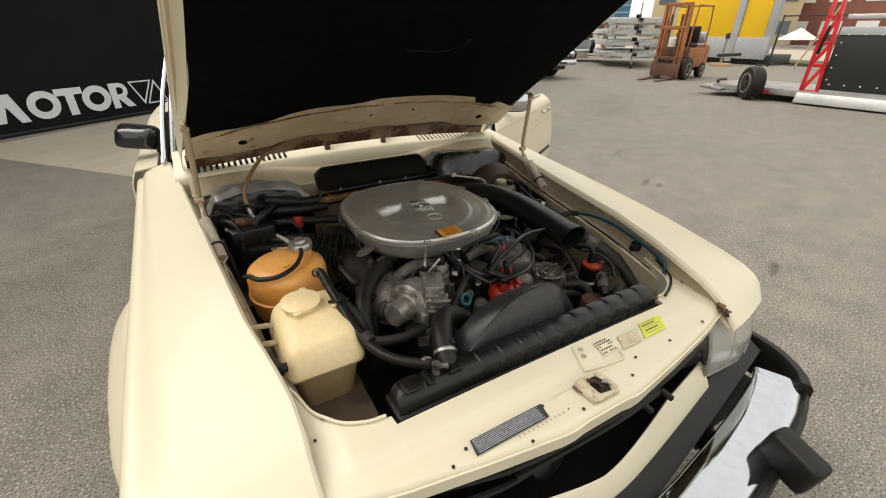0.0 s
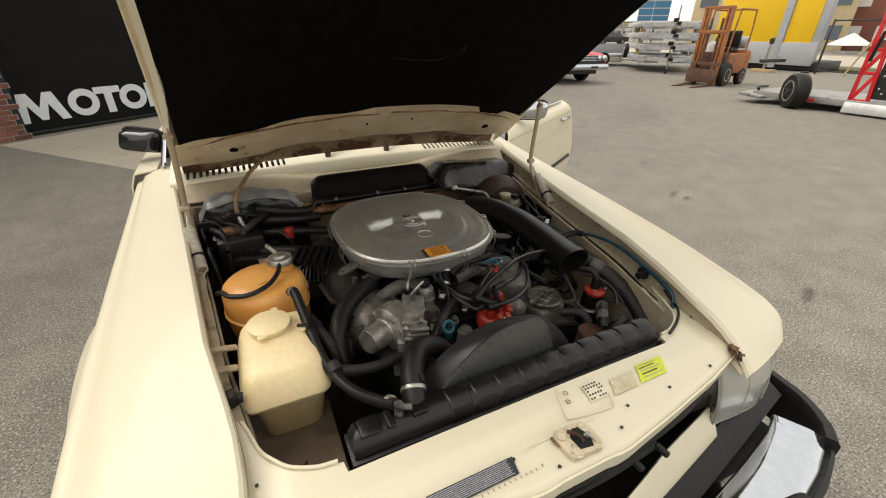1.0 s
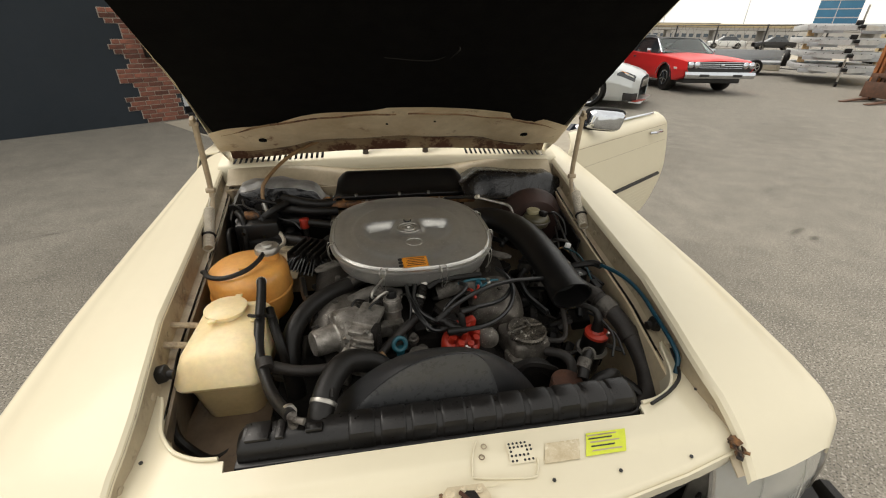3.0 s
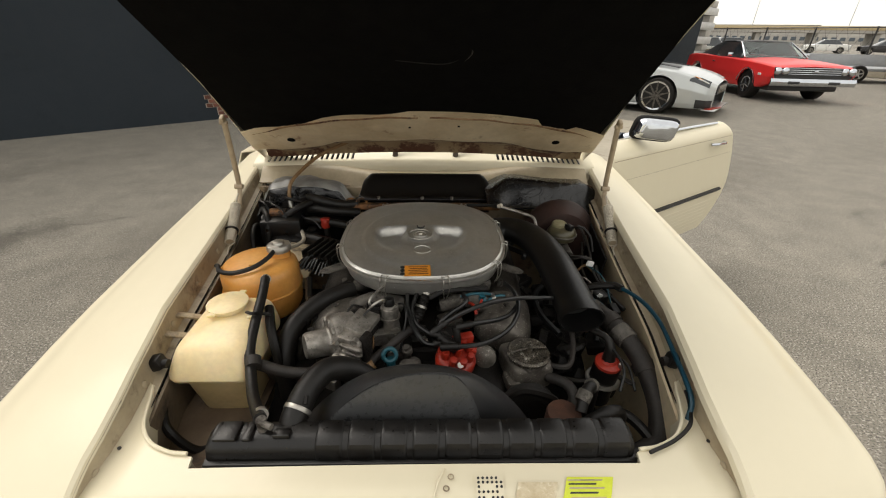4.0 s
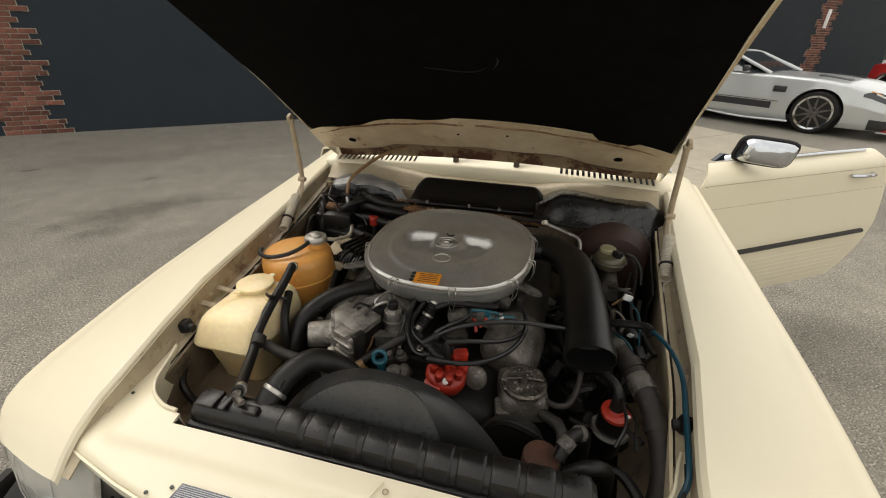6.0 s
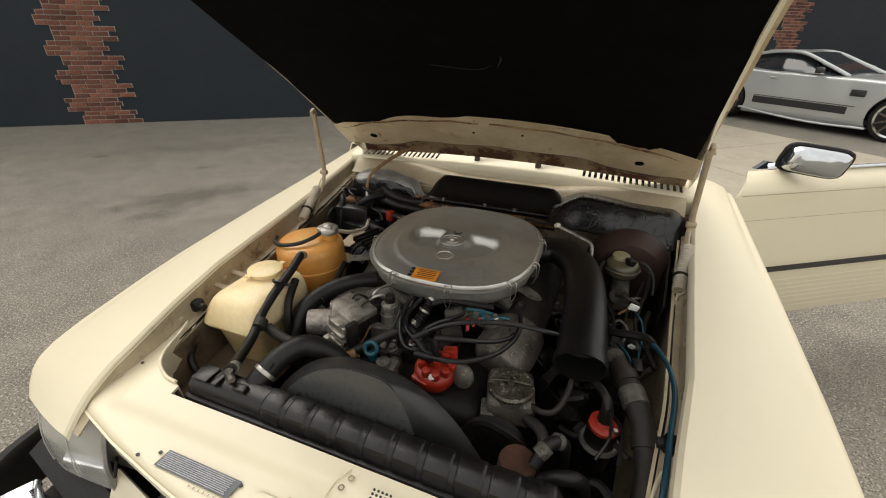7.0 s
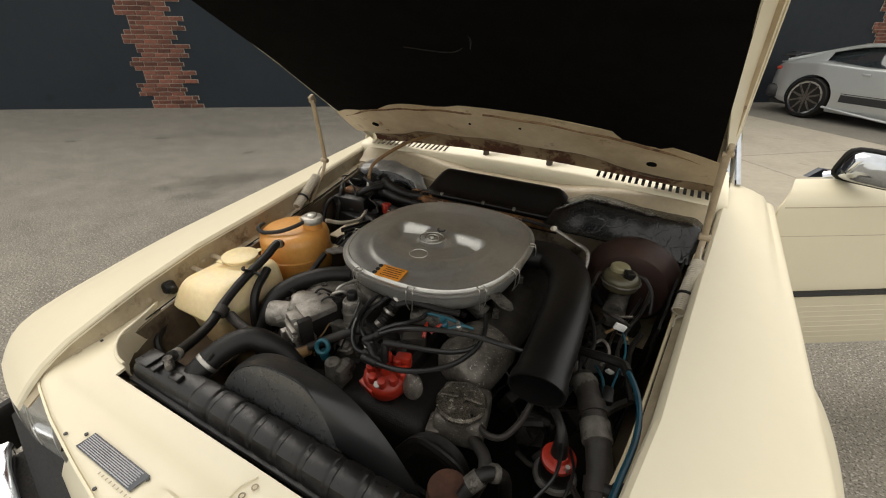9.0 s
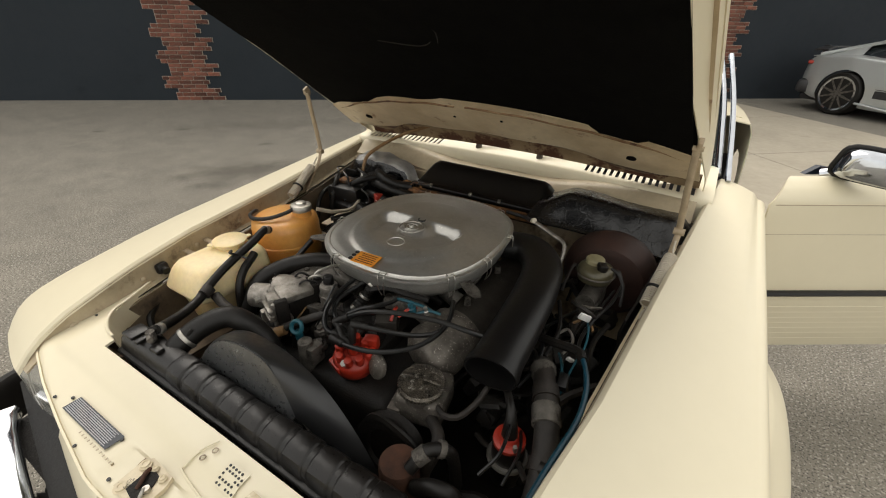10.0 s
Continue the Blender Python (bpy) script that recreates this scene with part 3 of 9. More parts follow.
for side in (-1, 1):
    ob = part("fender", fender(side), CREAM, car, angle=32)
    # flange with its bolts along the bay
    bm = nb()
    sheet(bm, lambda y, v: (side * gutter_pt(y, v)[0], y, gutter_pt(y, v)[1]), ticks(0.552, 1.98, 48), ticks(0, 1, 10))
    solid(bm, 0.004)
    gut = part("gutter", bm, GUTTER, ob, "stained cream flange along the bay edge, shade in its colour")
    for y in (0.664, 0.834, 1.007, 1.165, 1.33, 1.62, 1.78):
        gx, gz = gutter_pt(y, 0.56)
        m = pose(side * gx, y, gz, 0, -side * 84, 0)
        bm = lathe(nb(), [(0.0125, 0), (0.0125, 0.002), (0.0080, 0.003), (0.0080, 0.006), (0.005, 0.008), (0, 0.008)], m, 14)
        part("bolt", bm, GUTTER, gut)
    part("bay_seal", tube(nb(), [(side * gutter_pt(y, 1)[0], y, gutter_pt(y, 1)[1] + 0.002) for y in ticks(0.80, 1.90, 12)], 0.0022, 7, 3), GRIME, ob)
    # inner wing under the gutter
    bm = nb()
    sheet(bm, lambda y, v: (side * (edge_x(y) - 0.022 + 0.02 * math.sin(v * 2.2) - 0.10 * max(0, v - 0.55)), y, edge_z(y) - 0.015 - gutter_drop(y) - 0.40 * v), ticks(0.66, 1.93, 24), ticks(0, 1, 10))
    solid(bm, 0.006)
    # the passenger wing is a much darker brown than the driver's
    part("inner_wing", bm, WING_IN if side > 0 else WING_DARK, car)
    # Added dark sheet, not a car part: it darkens the rear of the wing.
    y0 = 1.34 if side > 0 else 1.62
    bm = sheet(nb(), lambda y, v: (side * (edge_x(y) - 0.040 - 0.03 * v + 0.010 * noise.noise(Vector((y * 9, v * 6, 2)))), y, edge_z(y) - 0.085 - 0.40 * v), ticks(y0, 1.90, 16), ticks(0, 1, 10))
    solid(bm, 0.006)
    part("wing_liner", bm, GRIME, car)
    # rubber stop
    bm = box(nb(), (side * (edge_x(0.886) - 0.006), 0.886, edge_z(0.886) - 0.052), (0.032, 0.030, 0.030), (0, side * 15, 0), bev=0.007)
    cyl(bm, (side * (edge_x(0.886) - 0.03), 0.886, edge_z(0.886) - 0.055), (side * (edge_x(0.886) - 0.006), 0.886, edge_z(0.886) - 0.052), 0.010)
    part("rubber_stop", bm, RUBBER, car)
    # wheels
    for y in (AXLE_F, AXLE_R):
        wb = nb()
        lathe(wb, [(0.20, -0.09), (0.29, -0.10), (0.312, -0.075), (0.316, 0.0), (0.312, 0.075), (0.29, 0.10), (0.20, 0.09)], pose(side * 0.745, y, 0.316, 0, 90, 0), 40)
        tyre = part("tyre", wb, RUBBER, car)
        wb = lathe(nb(), [(0.0, 0.055), (0.05, 0.06), (0.06, 0.04), (0.15, 0.055), (0.17, 0.085), (0.20, 0.09), (0.205, 0.06), (0.19, -0.08)], pose(side * 0.745, y, 0.316, 0, side * 90, 0), 36)
        part("rim", wb, ALU, tyre)


# front lock panel between the fenders
front_y = lerp_table([-0.56, -0.52, -0.41, -0.26, -0.1, 0.1, 0.26, 0.41, 0.52, 0.56], [0.595, 0.582, 0.556, 0.530, 0.507, 0.507, 0.530, 0.556, 0.582, 0.595])
rear_y = lerp_table([-0.56, -0.535, -0.52, -0.50, -0.47, -0.43, -0.385, -0.384, 0.389, 0.39, 0.43, 0.47, 0.50, 0.52, 0.535, 0.56], [0.86, 0.83, 0.775, 0.738, 0.708, 0.690, 0.684, 0.664, 0.664, 0.684, 0.690, 0.708, 0.738, 0.775, 0.83, 0.86])


def lock_panel(x, v):
    y0, y1 = front_y(x), rear_y(x)
    y = y0 + (y1 - y0) * v
    z = 0.712 + 0.10 * (y - 0.55) * (1 if y > 0.55 else 0.5) + 0.008 * (1 - (x / 0.55) ** 2)
    step = 1 / (1 + math.exp(-(y - 0.613) / 0.004))
    z += 0.009 * step * (1 if abs(x) < 0.5 else 0.3)
    if v < 0.08:
        z -= 0.012 * (1 - v / 0.08) ** 2
    if abs(x) < 0.075 and y < 0.575:
        z += 0.006
    return (x, y, z)


bm = nb()
sheet(bm, lock_panel, sorted(set(ticks(-0.556, 0.556, 64) + [-0.386, -0.383, 0.388, 0.391])), sorted(set(ticks(0, 0.12, 6) + ticks(0.12, 1, 26))))
bmesh.ops.recalc_face_normals(bm, faces=bm.faces[:])
solid(bm, 0.006)
lock = part("lock_panel", bm, CREAM, car, angle=50)
lock_z = lambda x, y: lock_panel(x, (y - front_y(x)) / (rear_y(x) - front_y(x)))[2]
# lip round the battery corners and the front flange
for side in (-1, 1):
    bm = tube(nb(), [(side * x, rear_y(x * side) + 0.002, lock_z(side * x, rear_y(side * x)) + 0.004) for x in (0.54, 0.53, 0.515, 0.495, 0.47, 0.43, 0.395)], 0.0035, 8)
    part("rolled_lip", bm, CREAM, lock)
    bm = sheet(nb(), lambda x, v: (side * x, rear_y(side * x) + 0.002 + 0.008 * v, lock_z(side * x, rear_y(side * x)) - 0.060 * v), ticks(0.395, 0.545, 24), ticks(0, 1, 4))
    solid(bm, 0.003)
    part("corner_flange", bm, CREAM, lock)
bm = nb()
sheet(bm, lambda x, v: (x, front_y(x) + 0.004 * v, lock_z(x, front_y(x) + 0.002) - 0.036 * v), ticks(-0.54, 0.54, 40), ticks(0, 1, 3))
solid(bm, 0.004)
part("front_flange", bm, CREAM, lock)
# lower front panel with the grille opening under it
bm = nb()
lip_y = lambda x: 0.430 + 0.205 * math.sqrt(x * x + 0.012)
LP = [(0.046, 0.545), (0.042, 0.550), (0.034, 0.545), (0.010, 0.508), (0.0, 0.488), (0.004, 0.47), (0.05, 0.40), (0.10, 0.28)]
sheet(bm, lambda x, v: (x, lip_y(x) + (0.5 + 0.5 * min(1, abs(x) / 0.3)) * float(np.interp(v, ticks(0, 1, 7), [p[0] for p in LP])), float(np.interp(v, ticks(0, 1, 7), [p[1] for p in LP]))), ticks(-0.505, 0.505, 44), ticks(0, 1, 21))
solid(bm, 0.005)
part("front_panel", bm, CREAM, car, angle=50)
# Added black back and floor, standing in for shade inside the front gap.
bm = box(box(nb(), (0, 0.64, 0.47), (1.46, 0.012, 0.36)), (0, 0.56, 0.42), (1.46, 0.17, 0.012))
part("grille_backing", bm, GRIME, car)

# headlamps under the fender tips
for side in (-1, 1):
    bm = nb()

    def lamp(u, v):
        x = 0.495 + 0.315 * u
        y = 0.557 - 0.010 * math.sin(u * 2.6) + 0.17 * max(0, u - 0.5) ** 1.7 + 0.034 * (1 - v)
        return (side * x, y - 0.012 * math.sin(v * math.pi), 0.688 - 0.186 * v)
    sheet(bm, lamp, ticks(0, 1, 16), ticks(0, 1, 8))
    solid(bm, 0.006)
    lens = part("headlamp", bm, LENS, car, "clear glass headlamp with plain sections")
    bm = nb()
    sheet(bm, lambda u, v: Vector(lamp(u, v)) + Vector((0, 0.05, 0)), ticks(0, 1, 10), ticks(0, 1, 6))
    solid(bm, 0.004)
    part("reflector", bm, STEEL, lens)
    for u in (0.34, 0.66):
        part("lens_rib", tube(nb(), [Vector(lamp(u, v)) + Vector((0, -0.002, 0)) for v in (0.06, 0.35, 0.65, 0.95)], 0.0012, 5, 2), LENS, lens)
    for u in (0.0, 1.0):
        part("lamp_trim", tube(nb(), [Vector(lamp(u, v)) + Vector((0, -0.002, 0)) for v in (0, 0.5, 1)], 0.006, 6), STEEL, lens)

# bumper: chrome blade, rubber strip and end caps, overriders, black filler
bump_y = lerp_table([0, 0.2, 0.4, 0.55, 0.68, 0.775, 0.835, 0.87, 0.898, 0.912], [0.262, 0.277, 0.304, 0.330, 0.356, 0.386, 0.428, 0.474, 0.53, 0.625])


def blade(prof, xs, closed=True):
    b = nb()
    rows = []
    for x in xs:
        y = bump_y(abs(x))
        e = 0.004
        dy = (bump_y(min(abs(x) + e, 0.911)) - bump_y(max(abs(x) - e, 0))) / (2 * e)
        nrm = Vector((math.copysign(1, x) * dy, -1, 0)).normalized()
        rows.append([b.verts.new(Vector((x, y, 0)) - nrm * o + Vector((0, 0, z))) for o, z in prof])
    for a, c in zip(rows, rows[1:]):
        for k in range(len(prof) if closed else len(prof) - 1):
            j = (k + 1) % len(prof)
            b.faces.new((a[k], a[j], c[j], c[k]))
    if closed:
        b.faces.new(rows[0])
        b.faces.new(rows[-1])
    return b


bumper = part("bumper", blade([(0.140, 0.445), (0.142, 0.470), (0.136, 0.477), (0.060, 0.468), (0.040, 0.462), (0.026, 0.452), (0.016, 0.44), (0.012, 0.415), (0.012, 0.36), (0.05, 0.33), (0.10, 0.36)], ticks(-0.802, 0.802, 66)), CHROME, car, "polished chrome bumper blade", angle=60)
part("rubber_strip", blade([(0.018, 0.440), (0.010, 0.446), (0.0, 0.440), (-0.005, 0.42), (-0.002, 0.385), (0.006, 0.375), (0.016, 0.38)], ticks(-0.79, 0.79, 60)), RUBBER, bumper)
for side in (-1, 1):
    bm = blade([(0.036, 0.42), (0.034, 0.462), (0.026, 0.472), (0.004, 0.470), (-0.008, 0.455), (-0.008, 0.38), (0.01, 0.34), (0.036, 0.34)], [side * x for x in (0.790, 0.805, 0.82, 0.835, 0.85, 0.865, 0.878, 0.890, 0.900, 0.907, 0.911)])
    part("end_cap", bm, RUBBER, bumper)
    bm = box(nb(), (side * 0.468, 0.310, 0.475), (0.064, 0.118, 0.100), (10, 0, -side * 8), bev=0.016, seg=3)
    part("overrider", bm, RUBBER, bumper)
    cyl_bm = cyl(nb(), (side * 0.42, 0.41, 0.40), (side * 0.42, 0.58, 0.40), 0.030, seg=14)
    tube(cyl_bm, [(side * 0.42, 0.42 + 0.02 * k, 0.40) for k in range(6)], lambda t: 0.037 + 0.005 * math.sin(t * 40), 14, 4)
    part("bumper_ram", cyl_bm, RUBBER, bumper)
bm = nb()
sheet(bm, lambda x, v: (x, 0.454 + 0.195 * abs(x) ** 1.06 - 0.060 * v, 0.487 - 0.028 * v), ticks(-0.84, 0.84, 40), ticks(0, 1, 4))
solid(bm, 0.02)
part("bumper_filler", bm, RUBBER, bumper, "matt black filler panel behind the bumper")

# ---- hood, raised on its two struts ----
SL = math.atan(0.625)
HOOD = Matrix(((1, 0, 0, 0), (0, -math.cos(SL), math.sin(SL), 1.95), (0, math.sin(SL), math.cos(SL), 0.925), (0, 0, 0, 1)))
half = lerp_table([0, 0.1, 0.35, 0.9, 1.1, 1.30, 1.36], [0.668, 0.663, 0.640, 0.585, 0.568, 0.547, 0.508])


def hood_skin(u, s):
    x = u * half(s)
    z = 0.052 + 0.035 * (1 - u * u) * math.sin(min(1, s / 1.2) * math.pi * 0.6) + 0.008 * math.exp(-(x / 0.16) ** 2)
    if abs(u) > 0.97:
        z -= 0.012
    if s > 1.28:
        z -= 0.5 * (s - 1.28) ** 1.4
    return HOOD @ Vector((x, s, z))


bm = nb()
sheet(bm, hood_skin, [-1, -0.985, -0.96] + ticks(-0.9, 0.9, 18) + [0.96, 0.985, 1], ticks(0.10, 1.36, 30))
solid(bm, 0.004)
hood = part("hood", bm, CREAM, car, angle=50)
for side in (-1, 1):
    bm = sheet(nb(), lambda s, v: HOOD @ Vector((side * (half(s) + 0.002 - 0.034 * v * max(0.0, min(1.0, (s - 0.15) / 0.5))), s, 0.044 - 0.060 * v)), ticks(0.0, 1.34, 26), ticks(0, 1, 3))
    solid(bm, 0.003)
    part("hood_side_flange", bm, CREAM, hood)
pad_s = lambda x: 0.475 - 0.15 * abs(x / 0.6) ** 2.2


def hood_frame(x, v):
    s0 = 0.006 + 0.084 * max(0, 1 - (x / 0.62) ** 2)
    s = s0 + (pad_s(x) + 0.035 - s0) * v
    z = 0.0
    bulge = math.exp(-((abs(x) - 0.485) / 0.085) ** 2)
    sb = s0 + 0.19 - 0.06 * bulge - 0.10 * max(0, abs(x) - 0.2) ** 1.2 + 0.008 * math.cos(x * 22)
    z -= 0.030 / (1 + math.exp(-(s - sb) / 0.005))
    z += 0.014 * max(0, s - sb) / 0.2
    z += 0.020 * math.exp(-((s - s0 - 0.06) / 0.035) ** 2) - 0.008 * math.exp(-((s - s0) / 0.012) ** 2)
    for c in (-0.30, 0.0, 0.30):
        z -= 0.007 * math.exp(-((x - c) / 0.07) ** 2) * math.exp(-((s - s0 - 0.07) / 0.04) ** 2)
    for side in (-1, 1):
        z -= 0.014 * math.exp(-((x - side * 0.50) / 0.09) ** 2) * math.exp(-((s - 0.26) / 0.07) ** 2)
    return HOOD @ Vector((x * (half(s) - 0.012) / 0.66, s, z))


bm = nb()
sheet(bm, hood_frame, ticks(-0.66, 0.66, 88), ticks(0.44, 1, 30))
solid(bm, 0.003)
part("hood_frame", bm, HOOD_IN, hood, "aged cream inner hood frame", angle=60)
bm = nb()
sheet(bm, hood_frame, ticks(-0.66, 0.66, 88), ticks(0, 0.44, 24))
solid(bm, 0.003)
part("hinge_channel", bm, HOOD_RUST, hood, "rusty channel along the hood hinge edge", angle=60)
for x, s in ((-0.487, 0.292), (0.487, 0.292), (-0.05, 0.40), (0.12, 0.41)):
    r = 0.0135 if abs(x) > 0.3 else 0.004
    o = Vector(hood_frame(x, (s - 0.006 - 0.084 * max(0, 1 - (x / 0.62) ** 2)) / (pad_s(x) + 0.029 - 0.084 * max(0, 1 - (x / 0.62) ** 2))))
    bm = lathe(nb(), [(r, 0.0), (r, 0.004), (r * 0.8, 0.006)], Matrix.Translation(o) @ HOOD.to_3x3().to_4x4() @ pose(0, 0, -0.0055, 0, 0, 0), 14)
    part("drain_hole", bm, PAD, hood)
# rust along the torn pad edge; a brown tube paints shade along the pressed step
for side in (-1, 1):
    bm = tube(nb(), [HOOD @ Vector((x * (half(pad_s(x)) - 0.012) / 0.66, pad_s(x) - 0.004 + 0.003 * math.sin(37 * x), -0.021)) for x in ticks(side * 0.02, side * 0.62, 26)], 0.0034, 6, 2)
    part("rust_edge", bm, RUST_STEP_SHADE, hood, "rust-stained edge below the pad")
    pts = []
    for x in ticks(side * 0.03, side * 0.60, 30):
        s0 = 0.006 + 0.084 * max(0, 1 - (x / 0.62) ** 2)
        bulge = math.exp(-((abs(x) - 0.485) / 0.085) ** 2)
        pts.append(Vector(hood_frame(x, (s0 + 0.19 - 0.06 * bulge - 0.10 * max(0, abs(x) - 0.2) ** 1.2 + 0.008 * math.cos(x * 22) - s0) / (pad_s(x) + 0.035 - s0))) - HOOD.to_3x3() @ Vector((0, 0, 0.003)))
    part("pressed_step", tube(nb(), pts, 0.0030, 6, 2), RUST_STEP_SHADE, hood)
# felt pad
bm = nb()
rng = random.Random(4)
jag = [rng.uniform(-0.006, 0.006) for _ in range(80)]


def felt_pad(i, v):
    """Thick felt, its two side edges turned up to the panel; i counts across."""
    x = max(-0.64, min(0.64, -0.64 + 1.28 * (i - 1) / 60))
    s_ = pad_s(x) + (1.30 - pad_s(x)) * v
    drop = -0.018 + 0.003 * math.sin(9 * v + 3 * x) * (1 if 0 < v < 1 else 0)
    if i in (0, 62):
        drop = 0.016
    return HOOD @ Vector((x * (half(s_) - 0.030 - 0.002 * v) / 0.64, s_ + (jag[i] if v == 0 else 0), drop))


sheet(bm, felt_pad, list(range(63)), ticks(0, 1, 16))
solid(bm, 0.008)
part("insulation_pad", bm, PAD, hood, "black felt insulation pad")
bm = nb()
sheet(bm, lambda x, v: HOOD @ Vector((x * (half(0.40 + 0.95 * v) - 0.006) / 0.64, 0.40 + 0.95 * v, 0.020)), ticks(-0.64, 0.64, 10), ticks(0, 1, 10))
solid(bm, 0.003)
part("inner_panel", bm, HOOD_IN, hood)
# small hairs and a wire mark on the pad
bm = nb()
tube(bm, [HOOD @ Vector(p) for p in ((-0.06, 0.80, -0.018), (0.05, 0.79, -0.020), (0.10, 0.82, -0.018))], 0.0016, 5)
tube(bm, [HOOD @ Vector(p) for p in ((0.10, 0.80, -0.018), (0.115, 0.84, -0.020), (0.11, 0.86, -0.018))], 0.0022, 5)
part("pad_wire", bm, GRIME, hood)

# struts and counter springs
for side in (-1, 1):
    st = nb()
    tube(st, [(side * 0.612, 1.528, 1.142), (side * 0.618, 1.545, 1.06), (side * 0.626, 1.566, 0.965), (side * 0.631, 1.574, 0.915)], 0.0085, 8, flat=0.45)
    tube(st, [(side * 0.631, 1.576, 0.925), (side * 0.629, 1.556, 0.880), (side * 0.624, 1.51, 0.835), (side * 0.617, 1.46, 0.785)], 0.0075, 8, flat=0.45)
    cyl(st, (side * 0.618, 1.572, 0.918), (side * 0.644, 1.572, 0.918), 0.009, seg=12)
    strut = part("hood_strut", st, TAN_STEEL, car, "tan painted hinge rod")
    b = box(nb(), (side * 0.616, 1.532, 1.145), (0.012, 0.022, 0.026), (30, 0, 0), bev=0.003)
    cyl(b, (side * 0.603, 1.53, 1.137), (side * 0.626, 1.53, 1.137), 0.006, seg=10)
    part("bracket", b, TAN_STEEL, strut)
    a, c = Vector((side * 0.630, 1.519, 0.870)), Vector((side * 0.609, 1.386, 0.797))
    d = c - a
    q = d.to_track_quat("Z", "Y").to_matrix()
    sp = nb()
    turns = 26
    tube(sp, [a + d * t + q @ Vector((0.0145 * math.cos(2 * math.pi * turns * t), 0.0145 * math.sin(2 * math.pi * turns * t), 0)) for t in ticks(0, 1, turns * 10)], 0.0024, 5, 1)
    tube(sp, [c + q @ Vector((0.0145, 0, 0)), c + d * 0.12, (side * 0.603, 1.345, 0.775), (side * 0.597, 1.30, 0.745), (side * 0.593, 1.295, 0.735)], 0.0026, 6)
    tube(sp, [a + q @ Vector((0.0145, 0, 0)), a - d * 0.1, (side * 0.630, 1.552, 0.90)], 0.0026, 6)
    spring = part("hood_spring", sp, SPRING, car, "pale coiled hood spring")
    sp = nb()
    torus(sp, Matrix.Translation(a + d * 0.68) @ q.to_4x4(), 0.0175, 0.0038, 20, 8)
    part("rubber_band", sp, RUBBER, spring)
    sp = cyl(nb(), a + d * 0.02, a + d * 0.98, 0.0125, seg=14)
    part("spring_core", sp, GUTTER, spring)

# ---- cowl, firewall, windscreen ----
cowl_y = lambda x: 1.905 - 0.035 * (x / 0.68) ** 2
bm = nb()
CW = [(0.0, 0.80), (0.0, 0.868), (0.003, 0.902), (0.014, 0.911), (0.10, 0.932), (0.20, 0.950), (0.24, 0.954)]


def cowl(x, v):
    o = float(np.interp(v, ticks(0, 1, 6), [p[0] for p in CW]))
    z = float(np.interp(v, ticks(0, 1, 6), [p[1] for p in CW]))
    return (x, cowl_y(x) + o, z + (0.014 * (1 - (x / 0.7) ** 2) if v > 0.2 else 0))


def cowl_keep(x, v):
    return not (0.30 < abs(x) < 0.645 and 0.505 < v < 0.70 and (abs(x) * 1000) % 21 > 10.5)


sheet(bm, cowl, ticks(-0.70, 0.70, 133), [0, 0.1, 0.16, 0.22, 0.3, 0.38, 0.45, 0.505, 0.6, 0.70, 0.75, 0.85, 1], cowl_keep)
solid(bm, 0.003)
cowl_panel = part("cowl_panel", bm, CREAM, car, "cream cowl with slotted air grilles", angle=50)
bm = box(nb(), (0, 2.0, 0.885), (1.34, 0.14, 0.01))
part("grille_well", bm, INK, cowl_panel)
for x in (-0.56, -0.40, -0.16, 0.16, 0.30, 0.45, 0.58):
    part("cowl_plug", cyl(nb(), (x, cowl_y(x) - 0.004, 0.862), (x, cowl_y(x) + 0.002, 0.862), 0.005, seg=10), INK, cowl_panel)
for x0 in (-0.128, 0.126):
    bm = tube(nb(), [(x0 - 0.004, 1.938, 0.942), (x0 + 0.020, 1.956, 0.951), (x0 + 0.075, 1.985, 0.966), (x0 + 0.3, 2.05, 0.985)], lambda t: 0.010 - 0.004 * t, 10, flat=0.6)
    cyl(bm, (x0, 1.943, 0.925), (x0, 1.943, 0.950), 0.013, 0.011, 14)
    part("wiper_arm", bm, WIPER, car, "dull brown-black wiper arm")
# firewall
bm = box(nb(), (0, 1.80, 0.60), (1.32, 0.02, 0.48))
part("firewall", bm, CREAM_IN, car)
bm = box(nb(), (0.0, 1.650, 0.818), (0.56, 0.030, 0.022), bev=0.006)
part("firewall_rail", bm, ORANGE_RAIL, car, "corroded orange firewall rail")

# windscreen frame and glass
bm = nb()
for side in (-1, 1):
    tube(bm, [(side * 0.70, 2.10, 0.93), (side * 0.655, 2.30, 1.13), (side * 0.60, 2.47, 1.285)], 0.012, 10, flat=1.3)
tube(bm, [(-0.60, 2.47, 1.285), (-0.3, 2.455, 1.30), (0, 2.45, 1.305), (0.3, 2.455, 1.30), (0.60, 2.47, 1.285)], 0.018, 10)
wind = part("windscreen_frame", bm, CHROME, car, "chrome-edged windscreen frame")
bm = nb()
sheet(bm, lambda u, v: (u * (0.69 - 0.095 * v), 2.09 + 0.365 * v - 0.02 * (1 - u * u), 0.945 + 0.345 * v), ticks(-1, 1, 14), ticks(0, 1, 6))
solid(bm, 0.005)
part("windscreen", bm, GLASS, wind).visible_shadow = False
for side in (-1, 1):
    bm = tube(nb(), [(side * 0.735, 2.08, 0.92), (side * 0.69, 2.29, 1.12), (side * 0.635, 2.46, 1.28)], 0.009, 8)
    part("pillar", bm, CHROME, wind)

